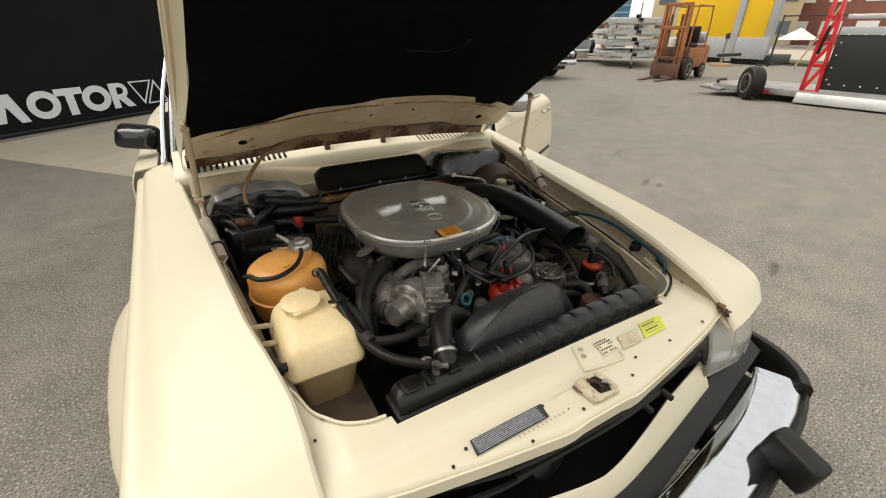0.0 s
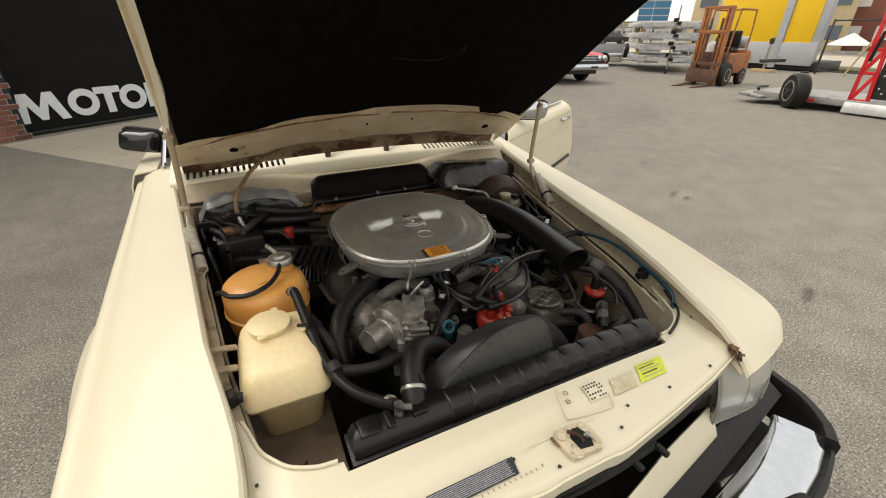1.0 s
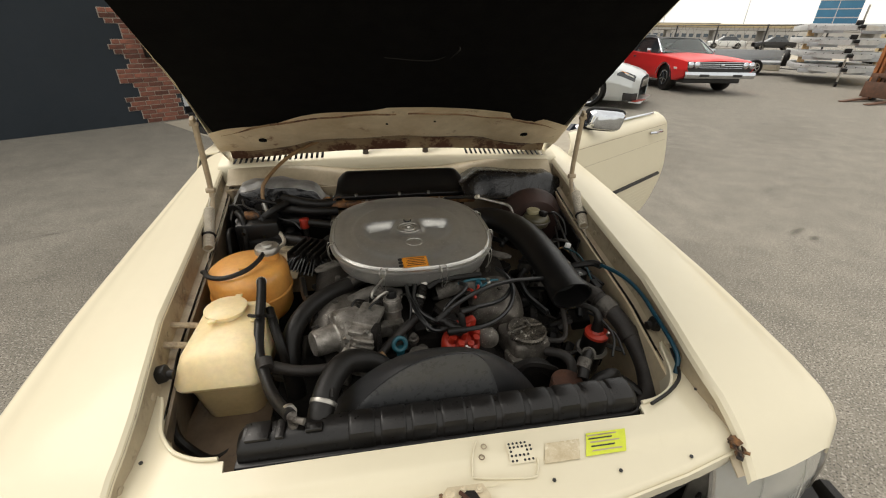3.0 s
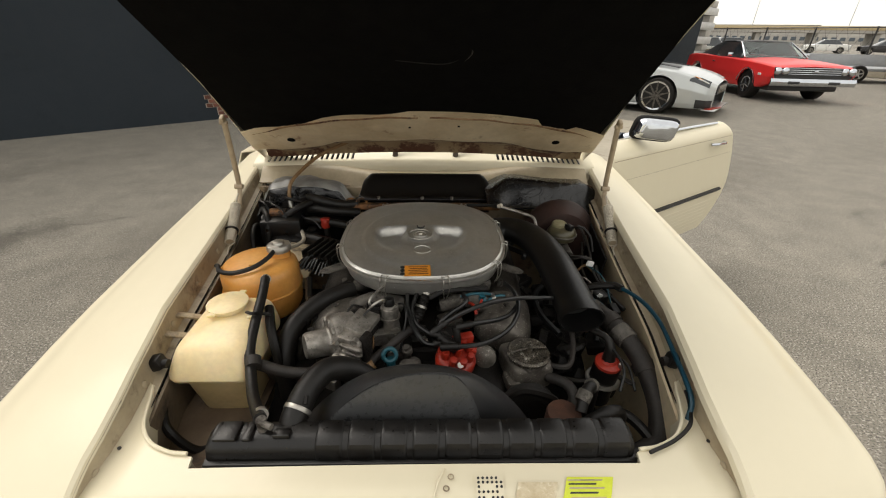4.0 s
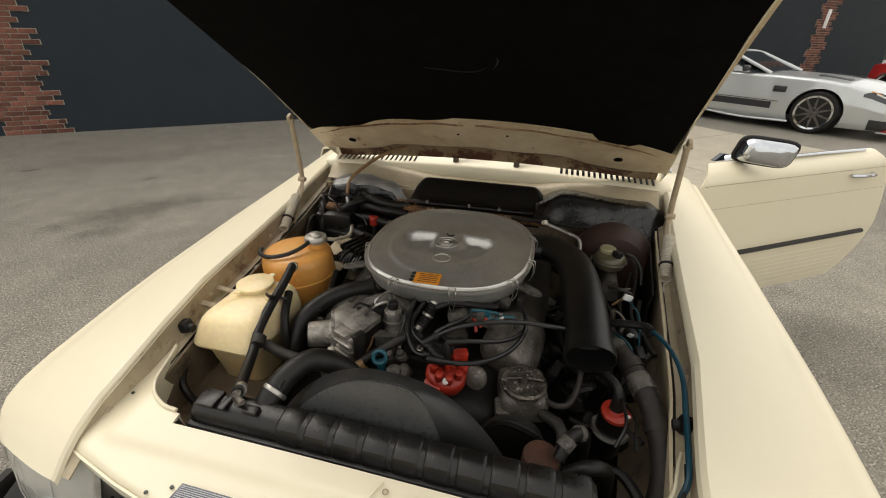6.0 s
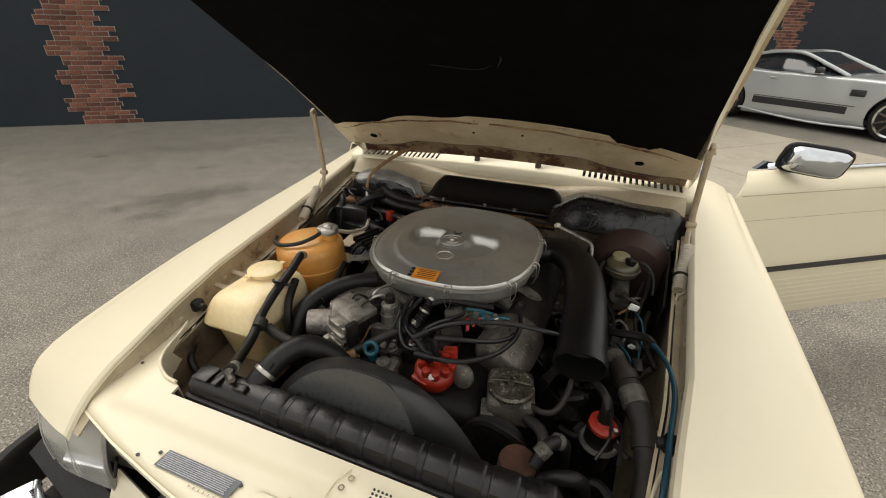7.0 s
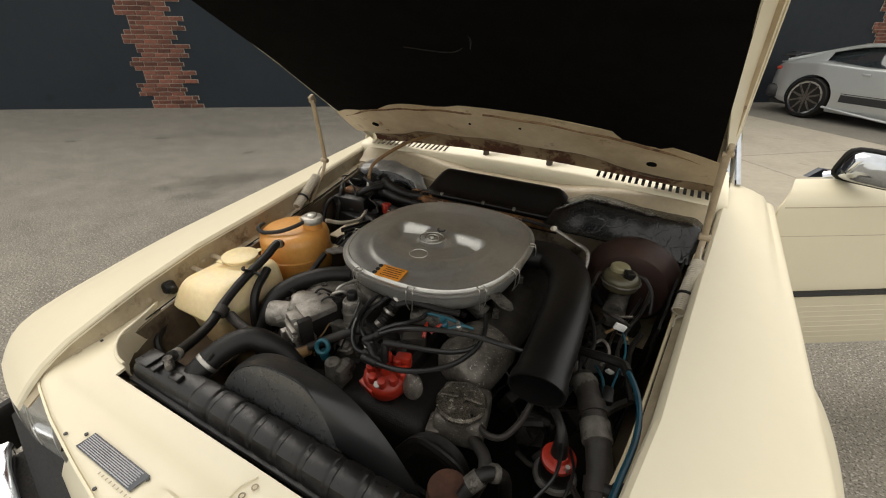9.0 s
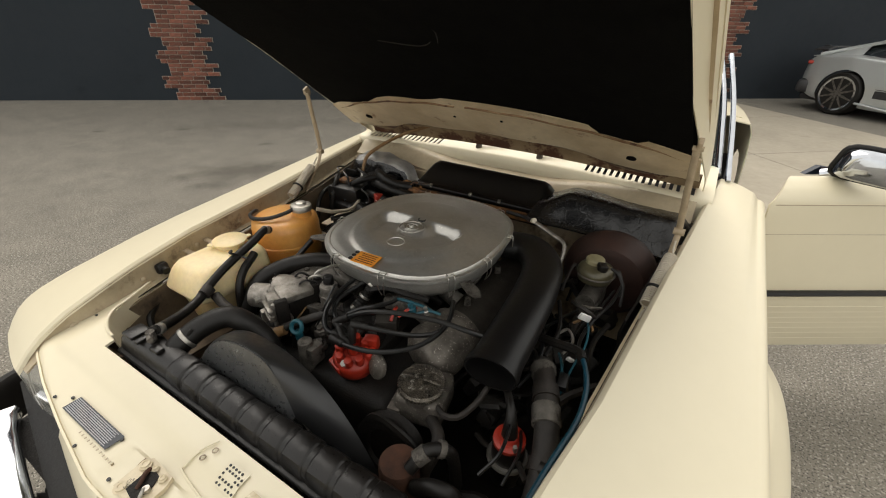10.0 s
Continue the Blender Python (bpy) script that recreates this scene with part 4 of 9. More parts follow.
# rear body, built as side skins, deck and floor
body_side = nb()
BY = [2.1, 2.14, 3.28, 3.30, 3.5, 3.9, 4.3, 4.6, 4.72]
bz = lerp_table(BY, [0.90, 0.90, 0.905, 0.905, 0.90, 0.885, 0.86, 0.83, 0.80])
bx = lerp_table(BY, [0.862, 0.862, 0.865, 0.865, 0.862, 0.85, 0.83, 0.79, 0.72])


def side_pt(side, y, k):
    xs = [bx(y) - 0.10, bx(y) - 0.02, bx(y), bx(y) + 0.012, bx(y) + 0.024, bx(y) + 0.018, bx(y), bx(y) - 0.03]
    zs = [bz(y) + 0.01, bz(y), bz(y) - 0.05, bz(y) - 0.16, 0.56, 0.46, 0.30, 0.20]
    ks = ticks(0, 1, 7)
    return (side * float(np.interp(k, ks, xs)), y, float(np.interp(k, ks, zs)))


for side in (-1, 1):
    y0 = 3.30 if side > 0 else 2.1
    sheet(body_side, lambda y, k: side_pt(side, y, k), ticks(y0, 4.72, 44), ticks(0, 1, 36), lambda y, k: math.hypot(y - AXLE_R, side_pt(1, y, k)[2] - AXLE_Z) > ARCH)
bmesh.ops.delete(body_side, geom=[v for v in body_side.verts if not v.link_faces], context="VERTS")
snap_arch(body_side, [(AXLE_R, AXLE_Z)], ARCH, 0.045)
solid(body_side, 0.006)
body = part("rear_body", body_side, CREAM, car, angle=50)
bm = nb()
sheet(bm, lambda u, y: (u * (bx(y) - 0.06), y, bz(y) + 0.012 + 0.02 * (1 - u * u)), ticks(-1, 1, 12), ticks(3.45, 4.72, 12))
sheet(bm, lambda u, z: (u * 0.74, 4.72 + 0.03 * math.sin(z * 3), z), ticks(-1, 1, 10), ticks(0.3, 0.815, 6))
solid(bm, 0.005)
part("trunk_lid", bm, CREAM, body)
bm = box(nb(), (0, 3.0, 0.24), (1.62, 3.3, 0.06), bev=0.02)
part("floor_pan", bm, GRIME, car)
bm = box(nb(), (0, 1.3, 0.30), (1.2, 1.2, 0.02))
part("under_tray", bm, GRIME, car)
bm = box(nb(), (0, 2.12, 0.80), (1.42, 0.20, 0.20), bev=0.05, seg=3)
box(bm, (0, 2.02, 0.55), (1.5, 0.04, 0.65))
part("dashboard", bm, BLACK, car)
LEATHER = surface("dark_blue_leather", (0.02, 0.028, 0.045), (0.015, 0.02, 0.034), 14, rough=0.5, bump=0.15)
for x in (-0.36, 0.36):
    bm = box(nb(), (x, 2.95, 0.42), (0.5, 0.52, 0.20), bev=0.06, seg=3)
    box(bm, (x, 3.24, 0.70), (0.48, 0.14, 0.60), (-14, 0, 0), bev=0.05, seg=3)
    part("seat", bm, LEATHER, car)

# driver door, swung wide open
DOOR = pose(0.868, 2.10, 0) @ pose(0, 0, 0, 0, 0, -57)
bm = nb()


def door_skin(y, k):
    xs = [-0.075, -0.055, -0.02, 0.0, 0.003, 0.012, 0.024, 0.018, 0.0, -0.02]
    top = 0.90
    zs = [0.93, 0.928, 0.905, 0.875, 0.845, 0.72, 0.56, 0.46, 0.33, 0.24]
    ks = [0, 0.05, 0.12, 0.18, 0.24, 0.45, 0.66, 0.78, 0.92, 1]
    z = float(np.interp(k, ks, zs))
    yy = y
    if y > 1.0:
        yy = 1.0 + (y - 1.0) * (0.95 + 1.0 * math.sin(math.pi * min(1, max(0, (z - 0.2) / 0.75))) ** 0.7)
    if y < 0.12 and k < 0.2:
        yy = y + 0.10 * (1 - k / 0.2) * (1 - y / 0.12)
    return DOOR @ Vector((float(np.interp(k, ks, xs)), yy, z))


sheet(bm, door_skin, ticks(0, 1.14, 26), ticks(0, 1, 40))
solid(bm, 0.006)
door = part("door", bm, CREAM, car, "open cream driver door", angle=50)
bm = nb()
sheet(bm, lambda y, v: DOOR @ Vector((-0.10, y, 0.875 - 0.60 * v)), ticks(0.20, 1.10, 10), ticks(0, 1, 6))
solid(bm, 0.02)
part("door_card", bm, LEATHER, door)
for k, r in ((0.205, 0.0030), (0.385, 0.0026)):
    bm = tube(nb(), [Vector(door_skin(y, k)) + DOOR.to_3x3() @ Vector((0.004, 0, 0)) for y in ticks(0.02, 1.13, 12)], r, 6, 2)
    part("swage_line", bm, GUTTER, door)
bm = tube(nb(), [Vector(door_skin(y, 0.70)) + DOOR.to_3x3() @ Vector((0.006, 0, 0)) for y in ticks(0.0, 1.10, 12)], 0.017, 8, 2, flat=0.7)
part("rub_strip", bm, RUBBER, door, "black rubber rub strip")
for kk in ticks(0.78, 0.96, 6):
    bm = tube(nb(), [Vector(door_skin(y, kk)) + DOOR.to_3x3() @ Vector((0.001, 0, 0)) for y in ticks(0.0, 1.08, 8)], 0.006, 6, 2)
    part("sill_rib", bm, CREAM, door)
bm = tube(nb(), [DOOR @ Vector(p) for p in ((0.018, 0.93, 0.838), (0.034, 0.95, 0.84), (0.036, 1.02, 0.838), (0.034, 1.07, 0.836), (0.012, 1.09, 0.836))], 0.011, 8, flat=0.8)
part("door_handle", bm, CHROME, door, "chrome pull handle")
bm = tube(nb(), [DOOR @ Vector(p) for p in ((-0.05, 0.34, 0.938), (-0.05, 0.7, 0.942), (-0.055, 1.08, 0.936))], 0.010, 8, flat=0.7)
part("sill_trim", bm, CHROME, door)


def mirror(m, w, h, parent, label, shell_mat=None):
    """Chrome shell facing forward, black rim behind it, a foot and a black sail plate."""
    b = nb()
    rings = []
    for y, k in ((-0.048, 0.62), (-0.044, 0.80), (-0.030, 0.93), (-0.005, 1.0), (0.030, 1.0)):
        ring = []
        for i in range(28):
            a = 2 * math.pi * i / 28
            c, s_ = math.cos(a), math.sin(a)
            r = (abs(c) ** 5.5 + abs(s_) ** 5.5) ** (-1 / 5.5)
            ring.append(b.verts.new((k * w / 2 * r * c + 0.05 * w * s_, y, k * h / 2 * r * s_)))
        rings.append(ring)
    for p, q in zip(rings, rings[1:]):
        for i in range(28):
            b.faces.new((p[i], p[(i + 1) % 28], q[(i + 1) % 28], q[i]))
    b.faces.new(rings[0])
    b.faces.new(rings[-1])
    b.transform(m)
    sh = part("mirror", b, shell_mat or CHROME, parent, label, angle=50)
    b = nb()
    tube(b, [m @ Vector((w / 2 * 1.05 * (abs(math.cos(a)) ** 5.5 + abs(math.sin(a)) ** 5.5) ** (-1 / 5.5) * math.cos(a) + 0.05 * w * math.sin(a), 0.016, h / 2 * 1.06 * (abs(math.cos(a)) ** 5.5 + abs(math.sin(a)) ** 5.5) ** (-1 / 5.5) * math.sin(a))) for a in ticks(0, 2 * math.pi, 36)], 0.0075, 7, 1)
    part("mirror_rim", b, RUBBER, sh)
    return sh


mr = mirror(pose(1.120, 2.25, 0.990, 0, 4, -9), 0.195, 0.100, door, "chrome driver door mirror")
part("mirror_foot", tube(nb(), [(1.07, 2.29, 0.955), (1.05, 2.31, 0.945), (1.02, 2.33, 0.925)], lambda t: 0.020 + 0.010 * t, 10), CHROME, mr)
part("mirror_sail", prism(nb(), [(-0.03, 0.0), (0.07, 0.0), (0.065, 0.022), (0.015, 0.030)], -0.010, 0.010, pose(0.985, 2.345, 0.922, 90, 0, 33)), LEATHER, mr)
mr = mirror(pose(-0.818, 2.30, 0.985, 0, 6, -26), 0.15, 0.085, car, "glossy dark passenger door mirror", GLOSS_BLACK)
part("mirror_foot", tube(nb(), [(-0.765, 2.32, 0.955), (-0.755, 2.33, 0.94), (-0.75, 2.34, 0.90)], 0.018, 10), BLACK, mr)

# ---- the engine bay ----
def rrect(x0, x1, y0, y1, r, z, n=5):
    out = []
    for cx, cy, a in ((x1 - r, y1 - r, 0), (x0 + r, y1 - r, 90), (x0 + r, y0 + r, 180), (x1 - r, y0 + r, 270)):
        for k in range(n):
            t = radians(a + 90 * k / (n - 1))
            out.append((cx + r * math.cos(t), cy + r * math.sin(t), z))
    return out


def loft(bm, rings, caps=True):
    rows = [[bm.verts.new(p) for p in ring] for ring in rings]
    for a, b in zip(rows, rows[1:]):
        for k in range(len(a)):
            j = (k + 1) % len(a)
            bm.faces.new((a[k], a[j], b[j], b[k]))
    if caps:
        bm.faces.new(rows[0])
        bm.faces.new(rows[-1])
    return bm


def sm(x):
    x = max(0.0, min(1.0, x))
    return x * x * (3 - 2 * x)


# --- air cleaner ---
ACX, ACY, ACA, ACB, ACN = 0.0, 1.348, 0.243, 0.268, 2.55


def ac_edge(a, k=1.0):
    c, s = math.cos(a), math.sin(a)
    r = (abs(c / ACA) ** ACN + abs(s / ACB) ** ACN) ** (-1 / ACN)
    return Vector((ACX + k * r * c, ACY + k * r * s, 0))


def ac_height(k, p):
    dx, dy = p.x - ACX + 0.008, p.y - 1.367
    z = 0.846
    if k < 0.955:
        z += 0.004
    z += 0.0035 * math.exp(-((k - 0.955) / 0.010) ** 2)
    z += 0.022 * (1 - min(1, k / 0.94) ** 2)
    ring = math.hypot(dx / 0.170, (dy + 0.045) / 0.190)
    z -= 0.0030 * sm((ring - 0.97) / 0.04) * (1 - sm((k - 0.80) / 0.1))
    side = sm((0.143 - abs(dx)) / 0.026) if dy > -0.04 else sm((1 - math.hypot(dx / 0.143, (dy + 0.04) / 0.155)) / 0.24)
    dip = 0.027 * sm(-dy / 0.027) * side * (1 - 0.9 * sm((-dy - 0.03) / 0.15))
    boss = sm((0.060 - math.hypot(dx, dy + 0.036)) / 0.026)
    z -= dip * (1 - 0.72 * boss)
    knob = math.hypot(dx, dy + 0.063)
    z += 0.0022 * sm((0.043 - knob) / 0.004) - 0.0016 * sm((0.036 - knob) / 0.004) + 0.003 * sm((0.017 - knob) / 0.004)
    return z


bm = nb()
n = 120
ks = [0.0001] + ticks(0.03, 0.93, 42) + [0.94, 0.948, 0.955, 0.962, 0.97, 0.985, 0.995, 1.0]
rows = []
for k in ks:
    row = []
    for i in range(n):
        p = ac_edge(2 * math.pi * i / n, k)
        p.z = ac_height(k, p)
        row.append(bm.verts.new(p))
    rows.append(row)
for k, z in ((1.0, 0.839), (0.985, 0.834), (0.93, 0.833)):
    rows.append([bm.verts.new(ac_edge(2 * math.pi * i / n, k) + Vector((0, 0, z))) for i in range(n)])
for a, b in zip(rows, rows[1:]):
    for i in range(n):
        bm.faces.new((a[i], a[(i + 1) % n], b[(i + 1) % n], b[i]))
bm.faces.new(rows[0])
cleaner = part("air_cleaner", bm, LID, car, "grey alloy air cleaner lid", angle=30)
bm = nb()
loft(bm, [[ac_edge(2 * math.pi * i / 72, k) + Vector((0, 0, z)) for i in range(72)] for k, z in ((0.965, 0.833), (0.955, 0.815), (0.93, 0.795), (0.88, 0.783), (0.6, 0.775))])
part("housing", bm, LID, cleaner)
hz = ac_height(0.05, Vector((-0.008, 1.357, 0)))
bm = lathe(nb(), [(0.0, -0.006), (0.0085, -0.006), (0.0095, 0.0015), (0.012, 0.0012), (0.0125, -0.002)], pose(-0.008, 1.357, hz), 20)
part("vent_hole", bm, INK, cleaner)
hz = ac_height(0.17, Vector((-0.008, 1.304, 0)))
bm = cyl(nb(), (-0.008, 1.304, hz - 0.004), (-0.008, 1.304, hz + 0.006), 0.008, 0.006, seg=8, bev=0.001)
torus(bm, pose(-0.008, 1.304, hz), 0.019, 0.0018, 24, 6)
torus(bm, pose(-0.008, 1.304, hz), 0.034, 0.0018, 30, 6)
part("centre_nut", bm, STEEL, cleaner)
zz = ac_height(0.47, Vector((0.0, 1.221, 0)))
bm = torus(nb(), pose(0.0, 1.221, zz + 0.0005), 0.023, 0.0016, 28, 6)
part("round_emblem", bm, LID, cleaner)
for a in (250, 283, 318, 200, 160, 20, 60, 120, 345):
    e = ac_edge(radians(a), 1.005)
    o = (e - Vector((ACX, ACY, 0))).normalized()
    s = Vector((-o.y, o.x, 0))
    base = e
    b = nb()
    for sg in (-1, 1):
        tube(b, [base - o * 0.012 + s * 0.008 * sg + Vector((0, 0, 0.852)), base + o * 0.004 + s * 0.008 * sg + Vector((0, 0, 0.848)), base + o * 0.005 + s * 0.007 * sg + Vector((0, 0, 0.815)), base - o * 0.004 + s * 0.003 * sg + Vector((0, 0, 0.792))], 0.0014, 5, 4)
    tube(b, [base - o * 0.012 - s * 0.008 + Vector((0, 0, 0.852)), base - o * 0.012 + s * 0.008 + Vector((0, 0, 0.852))], 0.0014, 5)
    part("wire_clip", b, STEEL, cleaner)
# tabs where the cleaner is bolted down
for x, y, a in ((0.245, 1.19, -35), (-0.245, 1.19, 215)):
    b = prism(nb(), [(-0.035, -0.015), (0.014, -0.016), (0.034, -0.006), (0.034, 0.006), (0.014, 0.016), (-0.035, 0.015)], 0.815, 0.819, pose(x, y, 0, 0, 0, a))
    part("mounting_tab", b, ALU_DIRTY, cleaner)
# orange warning sticker with unreadable lines
stk = pose(-0.018, 1.113, 0.8572, 6, 0, 3)
bm = box(nb(), (0.008, 0, 0), (0.066, 0.044, 0.0012))
bm.transform(stk)
sticker = part("warning_sticker", bm, ORANGE, cleaner, "orange warning sticker")
for i in range(5):
    b = box(nb(), (0.010, 0.015 - 0.0075 * i, 0.0011), (0.050 - 0.006 * (i % 2), 0.0022, 0.0006))
    b.transform(stk)
    part("print_line", b, RUST, sticker)
for i in range(3):
    b = cyl(nb(), (-0.030, 0.014 - 0.014 * i, 0.0005), (-0.030, 0.014 - 0.014 * i, 0.0016), 0.006, seg=10)
    b.transform(stk)
    part("print_mark", b, INK, sticker)

# --- intake snorkel ---
bm = nb()
SN = [(0.20, 1.47, 0.802), (0.285, 1.47, 0.808), (0.345, 1.40, 0.812), (0.372, 1.29, 0.810), (0.382, 1.16, 0.801), (0.387, 1.00, 0.786)]
tube(bm, SN, lambda t: 0.052 + 0.004 * (t > 0.97), 22, 8, flat=0.72, caps=False)
solid(bm, 0.0035)
snork = part("intake_snorkel", bm, BLACK, car, "matt black plastic intake snorkel")
bm = tube(nb(), [(0.3825, 1.12, 0.797), (0.3855, 1.06, 0.791)], 0.045, 18, flat=0.72)
part("duct_throat", bm, INK, snork)

# --- amber expansion tank ---
bm = lathe(nb(), [(0.03, 0.66), (0.092, 0.67), (0.102, 0.69), (0.104, 0.735), (0.108, 0.738), (0.108, 0.744), (0.104, 0.747), (0.104, 0.79), (0.100, 0.808), (0.088, 0.818), (0.055, 0.824), (0.0, 0.826)], pose(-0.458, 1.232, 0), 44)
tank = part("expansion_tank", bm, TANK_TAN, car, "amber plastic coolant expansion tank")
bm = cyl(nb(), (-0.408, 1.262, 0.81), (-0.408, 1.262, 0.842), 0.030, 0.028, 20)
part("filler_neck", bm, TANK_TAN, tank)
bm = lathe(nb(), [(0.033, 0.838), (0.034, 0.848), (0.030, 0.856), (0.018, 0.858), (0.016, 0.864), (0.008, 0.866), (0, 0.866)], pose(-0.408, 1.262, 0), 12)
box(bm, (-0.408, 1.262, 0.853), (0.064, 0.020, 0.007), (0, 0, 35), bev=0.003)
part("pressure_cap", bm, STEEL, tank, "dull metal pressure cap")
bm = tube(nb(), [(-0.412, 1.236, 0.848), (-0.420, 1.205, 0.842), (-0.446, 1.168, 0.834), (-0.492, 1.148, 0.828), (-0.535, 1.165, 0.824), (-0.553, 1.195, 0.822), (-0.566, 1.21, 0.815)], 0.0062, 8)
part("overflow_hose", bm, RUBBER, tank)
bm = box(nb(), (-0.462, 1.20, 0.826), (0.02, 0.012, 0.003), (0, 0, 30))
part("moulded_mark", bm, TANK_TAN, tank)
bm = box(nb(), (-0.375, 1.30, 0.735), (0.06, 0.05, 0.008), bev=0.004)
part("tank_lug", bm, CREAM_IN, tank)

# --- washer tank ---
bm = nb()
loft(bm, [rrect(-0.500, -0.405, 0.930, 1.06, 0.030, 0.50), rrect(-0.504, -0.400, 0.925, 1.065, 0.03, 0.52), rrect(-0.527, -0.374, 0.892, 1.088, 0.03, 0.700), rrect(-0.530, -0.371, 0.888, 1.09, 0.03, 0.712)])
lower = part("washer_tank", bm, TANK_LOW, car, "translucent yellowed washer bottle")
bm = nb()
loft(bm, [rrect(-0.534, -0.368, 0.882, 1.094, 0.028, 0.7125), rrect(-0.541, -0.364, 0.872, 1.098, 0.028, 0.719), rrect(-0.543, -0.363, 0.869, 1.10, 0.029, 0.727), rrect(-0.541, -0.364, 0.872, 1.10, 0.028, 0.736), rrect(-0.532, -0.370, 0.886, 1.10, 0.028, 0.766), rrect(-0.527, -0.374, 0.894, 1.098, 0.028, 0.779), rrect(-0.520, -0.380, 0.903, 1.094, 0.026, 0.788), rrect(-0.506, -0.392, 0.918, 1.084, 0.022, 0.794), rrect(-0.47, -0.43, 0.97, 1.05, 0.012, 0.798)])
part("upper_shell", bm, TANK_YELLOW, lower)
bm = lathe(nb(), [(0.040, 0.794), (0.040, 0.802), (0.046, 0.804), (0.047, 0.809), (0.042, 0.812), (0.0, 0.8125)], pose(-0.463, 1.040, 0.003), 32)
box(bm, (-0.481, 0.994, 0.809), (0.018, 0.014, 0.005), (0, 0, 20), bev=0.002)
box(bm, (-0.447, 1.088, 0.809), (0.016, 0.016, 0.005), bev=0.002)
part("filler_cap", bm, TANK_YELLOW, lower, "round snap-on cap")
for y in (0.97, 1.04):
    part("tank_bracket", box(nb(), (-0.565, y, 0.772), (0.06, 0.018, 0.006), (0, 18, 12), bev=0.002), CREAM_IN, lower)
bm = box(nb(), (-0.388, 1.0, 0.802), (0.028, 0.012, 0.007), (0, 0, 20), bev=0.002)
part("hose_clip", bm, TANK_YELLOW, lower)

# hose from the expansion tank to the radiator, tied to the bottle
bm = tube(nb(), [(-0.402, 1.130, 0.822), (-0.394, 1.108, 0.832), (-0.388, 1.06, 0.815), (-0.380, 0.98, 0.792), (-0.372, 0.92, 0.770), (-0.352, 0.865, 0.752), (-0.330, 0.815, 0.752), (-0.302, 0.765, 0.766), (-0.276, 0.724, 0.784)], 0.0115, 10)
vent = part("vent_hose", bm, RUBBER, car)
bm = cyl(nb(), (-0.352, 0.88, 0.757), (-0.358, 0.90, 0.764), 0.016, seg=12)
part("hose_joint", bm, HOSE_GREY, vent)
bm = cyl(nb(), (-0.279, 0.735, 0.7795), (-0.284, 0.744, 0.7755), 0.0128, seg=18)
part("hose_clamp", bm, STEEL, vent)
part("hose_clamp", cyl(nb(), (-0.3975, 1.120, 0.8275), (-0.3945, 1.110, 0.8315), 0.0128, seg=18), STEEL, vent)
bm = tube(nb(), [(-0.405, 1.005, 0.808), (-0.385, 0.99, 0.815), (-0.372, 1.01, 0.80), (-0.355, 1.015, 0.795)], 0.004, 6)
part("hose_tie", bm, RUBBER, vent)
bm = tube(nb(), [(-0.350, 0.905, 0.74), (-0.30, 0.90, 0.725), (-0.24, 0.905, 0.715), (-0.16, 0.94, 0.70)], 0.0125, 10)
part("branch_hose", bm, HOSE_GREY, vent)
bm = tube(nb(), [(-0.372, 1.05, 0.79), (-0.350, 0.99, 0.765), (-0.335, 0.96, 0.72), (-0.33, 0.95, 0.62)], 0.011, 8)
part("drop_hose", bm, RUBBER, vent)

# --- radiator with ribbed tank ---
RX0, RX1, RY0, RY1 = -0.366, 0.388, 0.686, 0.744


def tank_ring(x, d=0.0):
    pts = [(RY0 - d * 0.4, 0.720), (RY0 - d, 0.740), (RY0 + 0.006 - d, 0.755 + d), (RY0 + 0.017, 0.763 + d), (RY1 - 0.020, 0.766 + d), (RY1 - 0.008, 0.762 + d), (RY1 - 0.001 + d, 0.749), (RY1 + d * 0.4, 0.720)]
    return [(x, y, z) for y, z in pts]


bm = nb()
loft(bm, [[(x, y * 0.9 + 0.07, z - 0.01) for x, y, z in tank_ring(RX0)], tank_ring(RX0 + 0.010), tank_ring(RX0 + 0.02)] + [tank_ring(x) for x in ticks(RX0 + 0.03, RX1 - 0.03, 10)] + [tank_ring(RX1 - 0.010), [(x, y * 0.9 + 0.07, z - 0.01) for x, y, z in tank_ring(RX1)]])
radiator = part("radiator", bm, RAD_BLACK, car, "black plastic radiator tank with ribs", angle=40)
for i in range(12):
    x = RX0 + 0.100 + i * 0.0565
    if -0.30 < x < -0.17:
        continue
    b = nb()
    loft(b, [tank_ring(x - 0.0240, -0.0005), tank_ring(x - 0.0215, 0.0022), tank_ring(x - 0.018, 0.0031), tank_ring(x + 0.018, 0.0031), tank_ring(x + 0.0215, 0.0022), tank_ring(x + 0.0240, -0.0005)])
    part("rib", b, RAD_BLACK, radiator)
bm = box(nb(), ((RX0 + RX1) / 2, (RY0 + RY1) / 2, 0.716), (RX1 - RX0 + 0.012, 0.074, 0.014), bev=0.003)
part("tank_seam", bm, RAD_BLACK, radiator)
bm = box(nb(), ((RX0 + RX1) / 2, (RY0 + RY1) / 2 + 0.004, 0.53), (RX1 - RX0 - 0.02, 0.05, 0.37))
part("core", bm, GRIME, radiator)
for i in range(36):
    x = RX0 + 0.02 + i * 0.0196
    b = box(nb(), (x, RY0 + 0.008, 0.625), (0.0035, 0.022, 0.17))
    part("fin", b, GRIME, radiator)
for x0, x1 in ((-0.350, -0.31), (-0.30, -0.285)):
    b = box(nb(), ((x0 + x1) / 2, 0.712, 0.767), (x1 - x0, 0.040, 0.008), bev=0.003)
    part("tank_pad", b, RAD_BLACK, radiator)
b = box(nb(), (-0.235, 0.707, 0.767), (0.03, 0.018, 0.010), bev=0.003)
